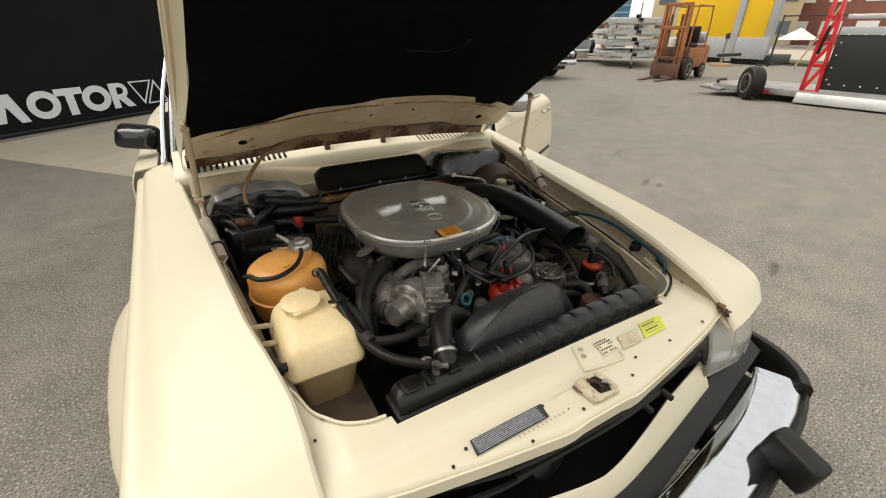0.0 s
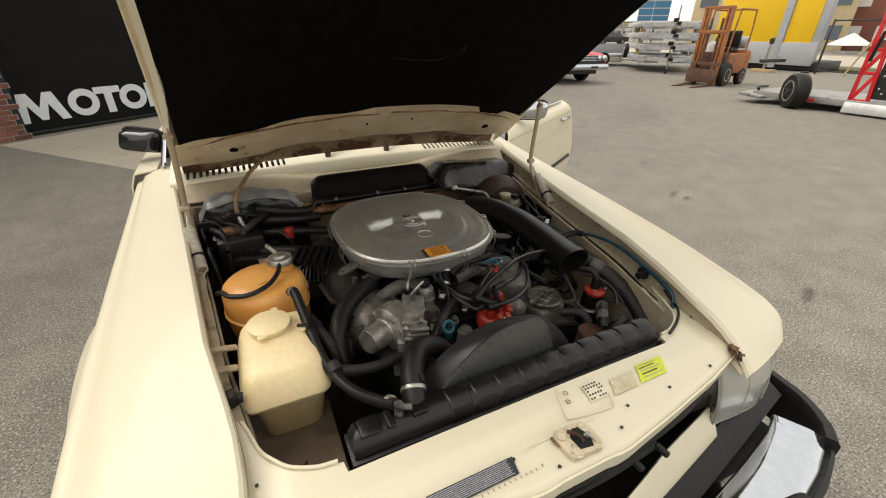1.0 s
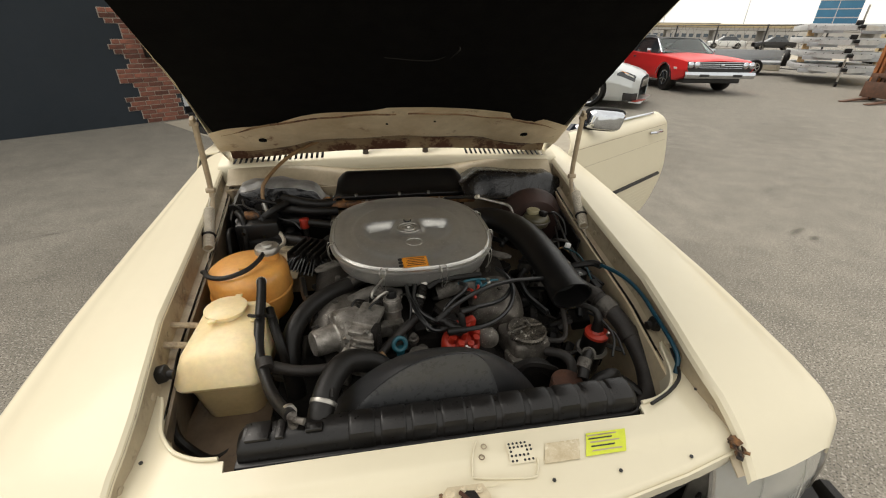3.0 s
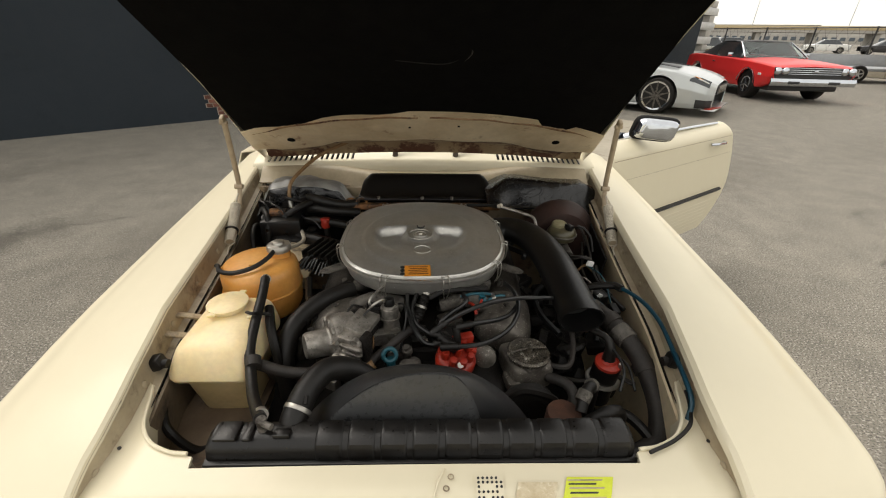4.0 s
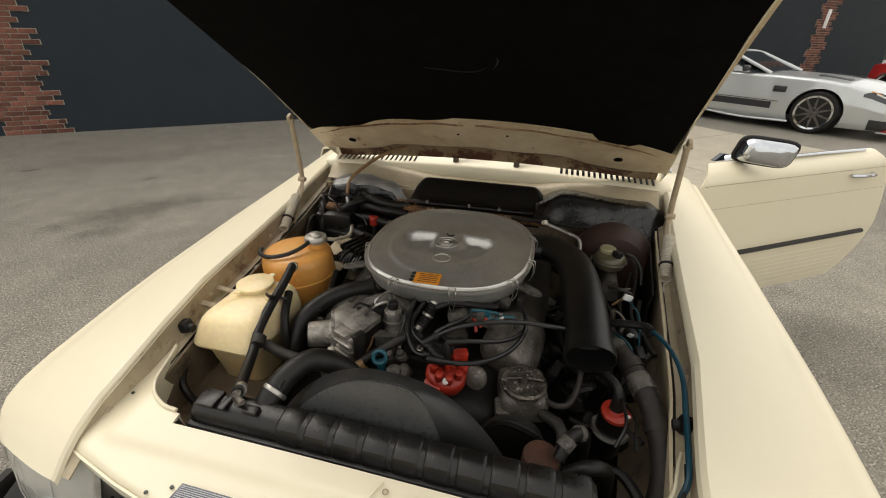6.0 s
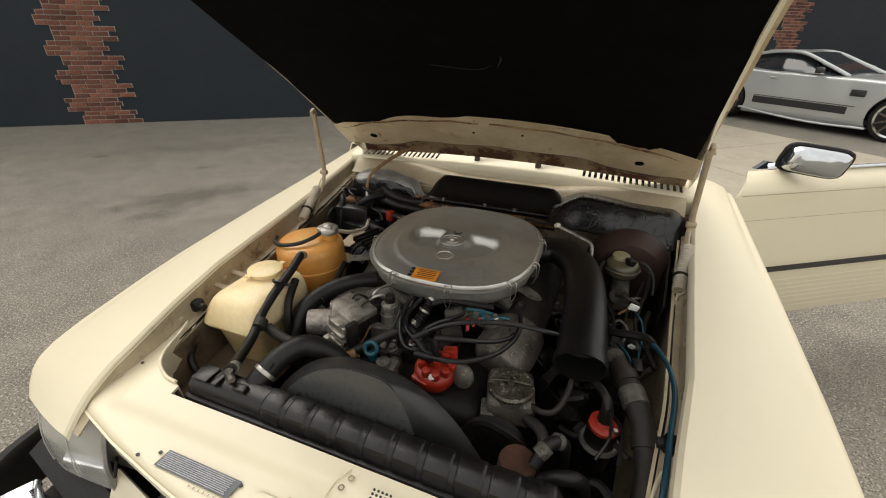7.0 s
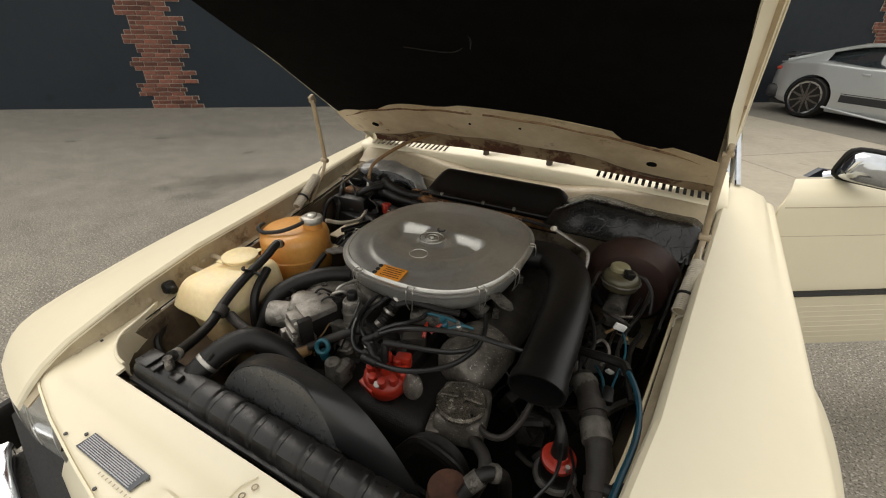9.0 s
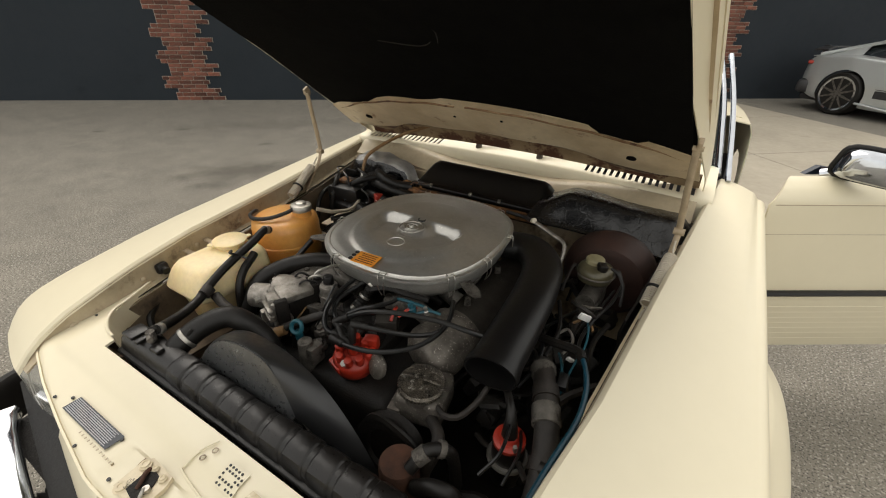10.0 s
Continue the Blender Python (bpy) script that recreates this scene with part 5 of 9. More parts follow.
part("tank_pad", b, RAD_BLACK, radiator)
b = cyl(nb(), (-0.272, 0.718, 0.760), (-0.272, 0.718, 0.790), 0.009, seg=12)
cyl(b, (-0.272, 0.716, 0.784), (-0.250, 0.706, 0.784), 0.006, seg=10)
part("vent_nipple", b, ALU_DIRTY, radiator)

# top hose
bm = tube(nb(), [(-0.232, 0.722, 0.736), (-0.228, 0.752, 0.756), (-0.212, 0.800, 0.778), (-0.183, 0.842, 0.785), (-0.140, 0.862, 0.764), (-0.105, 0.87, 0.725), (-0.09, 0.88, 0.66)], 0.0245, 14)
th = part("radiator_hose", bm, RUBBER, car, "thick black radiator top hose")
bm = cyl(nb(), (-0.2260, 0.759, 0.7595), (-0.2236, 0.7665, 0.7632), 0.0262, seg=28, bev=0.001)
part("hose_clamp", bm, STEEL, th)
bm = tube(nb(), [(-0.206, 0.756, 0.782), (-0.206, 0.770, 0.789)], 0.0045, 6)
part("clamp_screw", bm, GRIME, th)

# --- fan shroud ---
SHROUD = surface("grey_black_moulding", (0.017, 0.017, 0.018), (0.022, 0.022, 0.022), 12, rough=0.30, rough2=0.46, spec=0.55, bump=0.05)
# Paler copy of the moulding: the front face's sky sheen is in the colour.
SHROUD_SHEEN = surface("sheen_grey_moulding", (0.048, 0.049, 0.051), (0.038, 0.039, 0.040), 10, rough=0.22, rough2=0.40, spec=0.7, bump=0.04)


def shroud_crest(t):
    """Top edge of the upright front face, t = -1..1."""
    return Vector((0.022 + (0.185 if t < 0 else 0.094) * t, 0.758, 0.742 + 0.112 * (1 - abs(t) ** (2.2 if t < 0 else 3.6))))


def shroud_rim(t):
    """Rear edge of the hump, wider and a little lower than the crest."""
    return Vector((-0.010 + 0.272 * t, 0.808, 0.60 + 0.226 * (1 - abs(t) ** (2.1 if t < 0 else 2.6))))


def shroud_top(t, v):
    if v <= 1:
        p = shroud_crest(t).lerp(shroud_rim(t), v)
        return p + Vector((0, -0.004 * math.sin(math.pi * v), 0.005 * math.sin(math.pi * v)))
    p = shroud_rim(t)
    k = v - 1
    return Vector((p.x * (1 - 0.10 * k), p.y + 0.010 * k, p.z - 0.05 * k))


turns_s = [math.sin(a) for a in ticks(-math.pi / 2, math.pi / 2, 60)]
bm = sheet(nb(), shroud_top, turns_s, [0, 0.04, 0.2, 0.4, 0.6, 0.8, 0.94, 1.0, 1.15, 1.6, 2.0])
solid(bm, -0.003)
shroud = part("fan_shroud", bm, SHROUD, car, "black moulded fan shroud", angle=50)
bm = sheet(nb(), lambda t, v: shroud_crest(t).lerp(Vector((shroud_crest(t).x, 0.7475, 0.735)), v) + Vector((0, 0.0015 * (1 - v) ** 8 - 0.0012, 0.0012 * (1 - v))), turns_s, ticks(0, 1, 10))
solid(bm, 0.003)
part("shroud_face", bm, SHROUD_SHEEN, shroud, "front face with sky sheen put into its paler grey")
bm = nb()
for k in range(5):
    a = radians(30 + 72 * k)
    box(bm, (0.02 + 0.11 * math.sin(a), 0.84, 0.47 + 0.11 * math.cos(a)), (0.07, 0.012, 0.20), (0, 57.3 * a, 0), bev=0.004)
part("fan_blade", bm, BLACK, shroud)
cyl_b = cyl(nb(), (0.02, 0.80, 0.47), (0.02, 0.90, 0.47), 0.06, seg=24)
part("fan_hub", cyl_b, ALU_DIRTY, shroud)

# --- engine block and heads, mostly in shade ---
bm = box(nb(), (0.0, 1.25, 0.50), (0.42, 0.72, 0.34), bev=0.04, seg=3)
box(bm, (0.0, 1.24, 0.66), (0.22, 0.50, 0.08), bev=0.03)
part("engine_block", bm, GRIME, car)
for side in (-1, 1):
    bm = nb()
    tube(bm, [(side * 0.200, 1.035, 0.690), (side * 0.208, 1.06, 0.694), (side * 0.218, 1.11, 0.698), (side * 0.224, 1.165, 0.698)], lambda t: 0.040 + 0.036 * min(1, t * 2.2) ** 0.5, 24, 8, flat=0.84)
    vc = part("valve_cover", bm, ALU_MID, car, "grimy cast alloy valve cover")
    # rear stretch of the cover, in a darker alloy than the front dome
    bm = tube(nb(), [(side * 0.224, 1.160, 0.690), (side * 0.236, 1.35, 0.692), (side * 0.242, 1.56, 0.692)], 0.066, 20, 6, flat=0.84)
    part("cam_cover", bm, CAM_DARK, vc)
    for y in (1.10, 1.22, 1.40):
        b = cyl(nb(), (side * 0.222, y, 0.742), (side * 0.222, y, 0.765), 0.010, 0.008, seg=8)
        part("cover_nut", b, ALU_DIRTY, vc)
for k in range(4):
    for sg in (-1, 1):
        bm = tube(nb(), [(sg * 0.05, 1.12 + 0.11 * k, 0.75), (sg * 0.12, 1.12 + 0.11 * k, 0.765), (sg * 0.19, 1.12 + 0.11 * k, 0.735)], 0.022, 10)
        part("intake_runner", bm, ALU_DIRTY, car)

# --- air pump, left of the engine ---
bm = nb()
AX = Vector((-0.86, -0.46, 0.10))
PM = Matrix.Translation((-0.205, 0.985, 0.742)) @ AX.to_track_quat("Z", "Y").to_matrix().to_4x4()
lathe(bm, [(0.0, -0.052), (0.056, -0.052), (0.061, -0.047), (0.062, -0.004), (0.059, 0.006), (0.050, 0.012), (0.036, 0.014), (0.033, 0.018), (0.031, 0.062), (0.028, 0.068), (0.0, 0.069)], PM, 34)
pump = part("air_pump", bm, ALU, car, "cast alloy air pump housing", angle=28)
for k in range(7):
    a = radians(-60 + 40 * k)
    bm = box(nb(), (0.050 * math.cos(a), 0.050 * math.sin(a), 0.004), (0.010, 0.016, 0.020), (0, 0, math.degrees(a)), bev=0.002)
    bm.transform(PM)
    part("pump_rib", bm, ALU, pump)
for c, s_, r in (((-0.150, 0.940, 0.770), (0.060, 0.036, 0.044), (0, 0, -24)), ((-0.146, 0.946, 0.722), (0.052, 0.042, 0.036), (0, 0, -24)), ((-0.188, 0.930, 0.716), (0.020, 0.020, 0.058), (0, 0, -24)), ((-0.136, 0.985, 0.790), (0.056, 0.080, 0.020), (0, 8, -20)), ((-0.172, 0.926, 0.690), (0.070, 0.030, 0.022), (0, 0, -24)),
                 ((-0.120, 0.932, 0.748), (0.016, 0.030, 0.104), (0, 0, -24)), ((-0.158, 0.920, 0.746), (0.050, 0.012, 0.010), (0, 0, -24)), ((-0.152, 0.917, 0.776), (0.056, 0.012, 0.008), (0, 0, -24)), ((-0.150, 0.918, 0.760), (0.052, 0.012, 0.006), (0, 0, -24)), ((-0.124, 1.01, 0.75), (0.03, 0.10, 0.09), (0, 0, -20)), ((-0.200, 0.915, 0.676), (0.030, 0.024, 0.030), (0, 0, -24)), ((-0.136, 0.912, 0.700), (0.024, 0.016, 0.030), (0, 12, -24))):
    bm = box(nb(), c, s_, r, bev=0.0035)
    part("pump_boss", bm, GRIME if c[0] > -0.13 else ALU, pump)
for c in ((-0.188, 0.918, 0.700), (-0.140, 0.928, 0.790), (-0.182, 0.922, 0.785), (-0.132, 0.935, 0.702)):
    part("pump_bolt", cyl(nb(), c, (c[0] - 0.004, c[1] - 0.012, c[2]), 0.0075, seg=6), STEEL, pump)
bm = cyl(nb(), (-0.165, 1.015, 0.735), (-0.145, 1.02, 0.738), 0.058, seg=26, bev=0.004)
part("pump_pulley", bm, GRIME, pump)

# fuel injection hardware
bm = nb()
cyl(bm, (-0.078, 1.040, 0.715), (-0.078, 1.044, 0.796), 0.024, 0.0225, 22, bev=0.003)
cyl(bm, (-0.078, 1.044, 0.764), (-0.078, 1.044, 0.772), 0.027, 0.027, 22, bev=0.002)
cyl(bm, (-0.078, 1.044, 0.794), (-0.078, 1.045, 0.800), 0.019, 0.018, 18)
cyl(bm, (-0.124, 1.048, 0.71), (-0.124, 1.050, 0.784), 0.018, 0.016, 16, bev=0.002)
box(bm, (-0.098, 1.030, 0.722), (0.094, 0.056, 0.030), (0, 0, 8), bev=0.004)
box(bm, (-0.086, 1.012, 0.742), (0.062, 0.024, 0.010), (0, 0, 8), bev=0.002)
box(bm, (-0.062, 1.014, 0.700), (0.030, 0.022, 0.030), (0, 0, 8), bev=0.003)
for k in range(4):
    box(bm, (-0.110 + 0.016 * k, 1.008, 0.727), (0.006, 0.016, 0.034), (0, 0, 8), bev=0.001)
cyl(bm, (-0.08, 1.02, 0.705), (-0.08, 0.996, 0.688), 0.013, seg=12)
valve = part("warm_up_regulator", bm, ALU, car, "bright alloy fuel regulator")
part("regulator_cap", cyl(nb(), (-0.078, 1.045, 0.798), (-0.078, 1.046, 0.820), 0.014, 0.012, 14, bev=0.002), BLACK, valve)
part("regulator_cap", cyl(nb(), (-0.124, 1.050, 0.782), (-0.124, 1.050, 0.800), 0.012, 0.010, 12), BLACK, valve)
bm = nb()
tube(bm, [(-0.088, 1.046, 0.805), (-0.09, 1.03, 0.825), (-0.115, 1.02, 0.815), (-0.14, 1.04, 0.77)], 0.0035, 6)
tube(bm, [(-0.12, 1.05, 0.785), (-0.125, 1.05, 0.81), (-0.10, 1.09, 0.82), (-0.08, 1.14, 0.80)], 0.004, 6)
part("fuel_line", bm, STEEL, valve)
bm = nb()
tube(bm, [(-0.012, 1.066, 0.742), (0.002, 1.090, 0.770), (0.014, 1.11, 0.796)], lambda t: 0.0135 + 0.0012 * math.sin(t * 60), 16, 16)
ribbed = part("ribbed_connector", bm, RUBBER, car, "black ribbed hose connector with silver bands")
for a in ((-0.002, 1.084, 0.763), (0.011, 1.1045, 0.7895)):
    p = Vector(a)
    part("silver_band", cyl(nb(), p, p + Vector((0.0022, 0.0036, 0.0045)), 0.0158, seg=18), STEEL, ribbed)
bm = cyl(nb(), (-0.022, 1.062, 0.732), (-0.008, 1.078, 0.748), 0.011, 0.014, 14)
part("silver_fitting", bm, STEEL, car)

# red distributor, its leads and vacuum can
bm = nb()
DM = pose(0.084, 0.948, 0.722, 14, 8, 0)
lathe(bm, [(0.0, -0.045), (0.036, -0.045), (0.046, -0.030), (0.048, -0.016), (0.0475, -0.002), (0.044, 0.006), (0.037, 0.010), (0.0, 0.012)], DM, 32)
box(bm, (0.062, 0.914, 0.706), (0.044, 0.016, 0.020), (14, 0, -18), bev=0.004)
box(bm, (0.108, 0.982, 0.745), (0.034, 0.022, 0.034), (8, 0, 20), bev=0.006)
box(bm, (0.122, 0.962, 0.728), (0.022, 0.030, 0.030), (8, 0, -10), bev=0.006)
dist = part("distributor", bm, RED, car, "orange-red distributor cap")
for k in range(8):
    a = 2 * math.pi * (k + 0.5) / 8
    bm = nb()
    cyl(bm, DM @ Vector((0.030 * math.cos(a), 0.030 * math.sin(a), 0.004)), DM @ Vector((0.031 * math.cos(a), 0.031 * math.sin(a), 0.030)), 0.0105, 0.0085, 10, bev=0.001)
    part("lead_tower", bm, RED, dist)
part("lead_tower", cyl(nb(), DM @ Vector((0, 0, 0.006)), DM @ Vector((0, 0, 0.034)), 0.011, 0.009, 10), RED, dist)
part("cap_screw", cyl(nb(), (0.091, 0.912, 0.728), (0.091, 0.907, 0.734), 0.0075, seg=6), STEEL, dist)
# each lead leaves the cap sideways in a thick boot
LEADS = ((((0.047, 0.925, 0.770), (0.089, 0.917, 0.779)), ((0.120, 0.922, 0.778), (0.154, 0.937, 0.775), (0.190, 0.965, 0.773), (0.220, 1.000, 0.774), (0.240, 1.040, 0.782), (0.245, 1.075, 0.790), (0.238, 1.110, 0.798), (0.222, 1.145, 0.800))),
         (((0.080, 0.956, 0.801), (0.120, 0.965, 0.804)), ((0.145, 0.978, 0.798), (0.170, 0.994, 0.790), (0.200, 1.020, 0.779), (0.225, 1.046, 0.775), (0.242, 1.066, 0.782))),
         (((0.027, 0.957, 0.783), (0.060, 0.968, 0.806)), ((0.095, 0.975, 0.826), (0.131, 0.984, 0.838), (0.171, 1.006, 0.836), (0.213, 1.030, 0.827), (0.256, 1.052, 0.816), (0.304, 1.063, 0.808), (0.345, 1.080, 0.795))),
         (((0.062, 0.952, 0.765), (0.030, 0.944, 0.762)), ((0.012, 0.944, 0.766), (-0.001, 0.951, 0.776), (-0.016, 0.974, 0.787), (-0.026, 1.005, 0.795), (-0.034, 1.045, 0.798), (-0.036, 1.090, 0.800))),
         (((0.066, 0.938, 0.768), (0.042, 0.952, 0.780)), ((0.048, 0.975, 0.800), (0.072, 0.992, 0.815), (0.098, 1.010, 0.822), (0.112, 1.045, 0.815), (0.105, 1.085, 0.800))),
         (((0.058, 0.965, 0.765), (0.020, 0.972, 0.772)), ((-0.004, 0.985, 0.782), (-0.018, 1.010, 0.790), (-0.022, 1.050, 0.790), (-0.012, 1.10, 0.795))))
for boot, run in LEADS:
    a, c = Vector(boot[0]), Vector(boot[1])
    bm = tube(nb(), [a, a.lerp(c, 0.5), c], lambda t: 0.0095 - 0.0022 * t + 0.0012 * (0.70 < t < 0.85), 12, 6)
    part("lead_boot", bm, RUBBER, dist)
    tower = DM @ Vector((0.0, 0.0, 0.026))
    part("boot_neck", tube(nb(), [a.lerp(tower, 0.75), a.lerp(tower, 0.3) + Vector((0, 0, 0.006)), a], 0.0085, 10, 4), RUBBER, dist)
    part("spark_lead", tube(nb(), [c.lerp(a, 0.2), c] + [Vector(p) for p in run], 0.0056, 9, 6), LEAD, dist)
bm = lathe(nb(), [(0, -0.016), (0.012, -0.016), (0.026, -0.006), (0.028, 0), (0.026, 0.006), (0.012, 0.012), (0, 0.013)], pose(0.150, 0.948, 0.722, 70, 0, -20), 22)
tube(bm, [(0.150, 0.955, 0.725), (0.12, 0.952, 0.715), (0.10, 0.948, 0.71)], 0.005, 6)
part("vacuum_can", bm, ALU_MID, dist)

# teal sensor and pipe
bm = torus(nb(), pose(-0.068, 0.925, 0.748, 62, 0, 10), 0.0145, 0.0052, 20, 8)
cyl(bm, (-0.066, 0.928, 0.715), (-0.068, 0.926, 0.735), 0.010, seg=10)
part("teal_connector", bm, TEAL, car)
bm = tube(nb(), [(-0.13, 0.905, 0.722), (-0.11, 0.925, 0.730), (-0.06, 0.965, 0.752), (-0.02, 0.995, 0.765), (0.01, 1.0, 0.76)], 0.0105, 10)
part("bypass_hose", bm, HOSE_GREY, car)
bm = cyl(nb(), (-0.135, 0.90, 0.715), (-0.105, 0.92, 0.728), 0.015, 0.012, 12)
part("brass_joint", bm, BROWN_HOSE, car)
bm = nb()
cyl(bm, (-0.030, 0.915, 0.655), (-0.03, 0.912, 0.735), 0.022, 0.017, 14, bev=0.004)
box(bm, (-0.015, 0.92, 0.70), (0.03, 0.04, 0.05), bev=0.006)
part("thermostat_housing", bm, ALU_DIRTY, car)

# power steering pump
bm = nb()
box(bm, (0.255, 0.975, 0.672), (0.105, 0.11, 0.075), (0, 0, 12), bev=0.016, seg=3)
box(bm, (0.215, 0.93, 0.66), (0.03, 0.05, 0.03), (0, 0, 12), bev=0.006)
cyl(bm, (0.256, 0.965, 0.695), (0.256, 0.965, 0.716), 0.048, 0.046, 28, bev=0.003)
psp = part("power_steering_pump", bm, ALU_MID, car, "grimy alloy power steering pump")
GREASE = surface("greasy_speckled_metal", (0.16, 0.14, 0.11), (0.035, 0.03, 0.025), 45, rough=0.14, rough2=0.42, metal=0.6, bump=0.9, bump_scale=90, stain=(0.55, 0.52, 0.46), stain_scale=60, stain_at=0.58, stain_soft=0.05)
bm = lathe(nb(), [(0.050, 0.714), (0.051, 0.722), (0.047, 0.727), (0.040, 0.724), (0.0, 0.726)], pose(0.256, 0.962, 0), 32)
tube(bm, [(0.215, 0.955, 0.732), (0.256, 0.962, 0.737), (0.296, 0.97, 0.732)], 0.005, 8, flat=0.7)
cyl(bm, (0.256, 0.962, 0.726), (0.256, 0.962, 0.742), 0.009, 0.007, 8)
part("pump_lid", bm, GREASE, psp, "greasy round reservoir lid")
bm = lathe(nb(), [(0.02, -0.016), (0.072, -0.016), (0.066, -0.004), (0.066, 0.004), (0.072, 0.016), (0.05, 0.016), (0.046, 0.008), (0.02, 0.006), (0, 0.006)], pose(0.245, 0.865, 0.625, 80, 0, 4), 36)
part("pulley", bm, GRIME, psp)
bm = tube(nb(), [(0.17, 0.862, 0.632), (0.21, 0.86, 0.694), (0.245, 0.86, 0.700), (0.30, 0.862, 0.672), (0.312, 0.865, 0.62)], 0.006, 6, flat=1.6)
part("fan_belt", bm, RUBBER, psp)
bm = nb()
tube(bm, [(0.302, 0.945, 0.700), (0.33, 0.93, 0.704), (0.355, 0.945, 0.702), (0.372, 0.985, 0.712), (0.38, 1.03, 0.73)], 0.0065, 8)
part("hard_pipe", bm, HOSE_GREY, psp)
bm = tube(nb(), [(0.30, 0.93, 0.675), (0.335, 0.90, 0.682), (0.345, 0.87, 0.672), (0.335, 0.85, 0.63), (0.33, 0.84, 0.55)], 0.0125, 10)
part("pump_hose", bm, HOSE_GREY, psp)

# rusty canister and clamped hoses at the front corner
bm = cyl(nb(), (0.305, 0.815, 0.60), (0.305, 0.815, 0.690), 0.040, 0.036, 24, bev=0.006)
can = part("rusty_canister", bm, RUST, car, "rust-brown metal canister")
bm = nb()
tube(bm, [(0.335, 0.805, 0.70), (0.352, 0.835, 0.728), (0.375, 0.855, 0.722), (0.385, 0.87, 0.69), (0.39, 0.88, 0.60)], 0.012, 10)
part("elbow_hose", bm, RUBBER, can)
part("hose_clamp", cyl(nb(), (0.340, 0.82, 0.714), (0.352, 0.835, 0.726), 0.0155, seg=14), ALU_DIRTY, can)
bm = nb()
cyl(bm, (0.366, 0.85, 0.727), (0.374, 0.856, 0.722), 0.0155, seg=14)
part("hose_clamp", bm, ALU_DIRTY, can)
bm = tube(nb(), [(0.35, 0.80, 0.67), (0.385, 0.80, 0.70), (0.42, 0.81, 0.69), (0.43, 0.82, 0.62), (0.43, 0.82, 0.5)], 0.014, 10)
part("elbow_hose", bm, RUBBER, can)

# ignition coil
bm = cyl(nb(), (0.452, 0.975, 0.56), (0.455, 0.962, 0.684), 0.032, 0.032, 26, bev=0.004)
coil = part("ignition_coil", bm, BLACK, car, "black ignition coil with a red cap")
bm = lathe(nb(), [(0.031, 0.0), (0.031, 0.008), (0.027, 0.011), (0.019, 0.012), (0.015, 0.018), (0.0, 0.019)], pose(0.455, 0.962, 0.683, 5, 0, 0), 26)
part("coil_cap", bm, RED, coil)
bm = nb()
tube(bm, [(0.454, 0.962, 0.700), (0.452, 0.965, 0.735), (0.440, 0.985, 0.752), (0.40, 1.05, 0.735)], lambda t: 0.016 - 0.008 * min(1, t * 1.6), 10)
part("coil_lead", bm, RUBBER, coil)
bm = cyl(nb(), (0.474, 0.942, 0.690), (0.474, 0.940, 0.704), 0.0045, seg=6)
part("coil_terminal", bm, STEEL, coil)
bm = torus(nb(), pose(0.454, 0.968, 0.63), 0.036, 0.006, 24, 6)
part("coil_bracket", bm, STEEL, coil)

# thick hose with a grey joint along the right wing, and the blue tube
bm = tube(nb(), [(0.455, 1.13, 0.735), (0.475, 1.08, 0.742), (0.497, 1.03, 0.735), (0.520, 0.97, 0.715), (0.534, 0.91, 0.685), (0.535, 0.85, 0.65), (0.515, 0.80, 0.615), (0.46, 0.775, 0.60), (0.40, 0.77, 0.59)], 0.0235, 14)
heater = part("heater_hose", bm, HOSE_GREY, car, "thick dusty hose")
for a, b2 in (((0.482, 1.065, 0.742), (0.492, 1.042, 0.738)), ((0.527, 0.945, 0.702), (0.531, 0.925, 0.692))):
    b = cyl(nb(), a, b2, 0.027, seg=16)
    part("hose_clamp", b, HOSE_GREY, heater)
b = cyl(nb(), (0.496, 1.03, 0.735), (0.510, 0.995, 0.726), 0.0275, seg=16, bev=0.002)
part("plastic_joint", b, ALU_DIRTY, heater)
b = cyl(nb(), (0.46, 1.115, 0.737), (0.472, 1.085, 0.742), 0.028, 0.022, 16)
part("plastic_joint", b, ALU_DIRTY, heater)
bm = tube(nb(), [(0.470, 1.165, 0.775), (0.515, 1.145, 0.792), (0.540, 1.10, 0.800), (0.557, 1.04, 0.802), (0.560, 0.97, 0.798), (0.546, 0.88, 0.790), (0.536, 0.81, 0.780), (0.530, 0.77, 0.765), (0.522, 0.755, 0.735)], 0.0052, 8)
blue = part("blue_tube", bm, BLUE, car, "blue plastic tube along the wing")
bm = tube(nb(), [(0.42, 1.19, 0.755), (0.46, 1.17, 0.772), (0.515, 1.146, 0.7925), (0.530, 1.12, 0.797)], 0.010, 8)
part("tube_sleeve", bm, RUBBER, blue)
bm = tube(nb(), [(0.534, 0.80, 0.765), (0.530, 0.770, 0.752), (0.510, 0.732, 0.749), (0.465, 0.700, 0.748), (0.408, 0.676, 0.748)], 0.0036, 6)
part("bay_seal", bm, RUBBER, car)

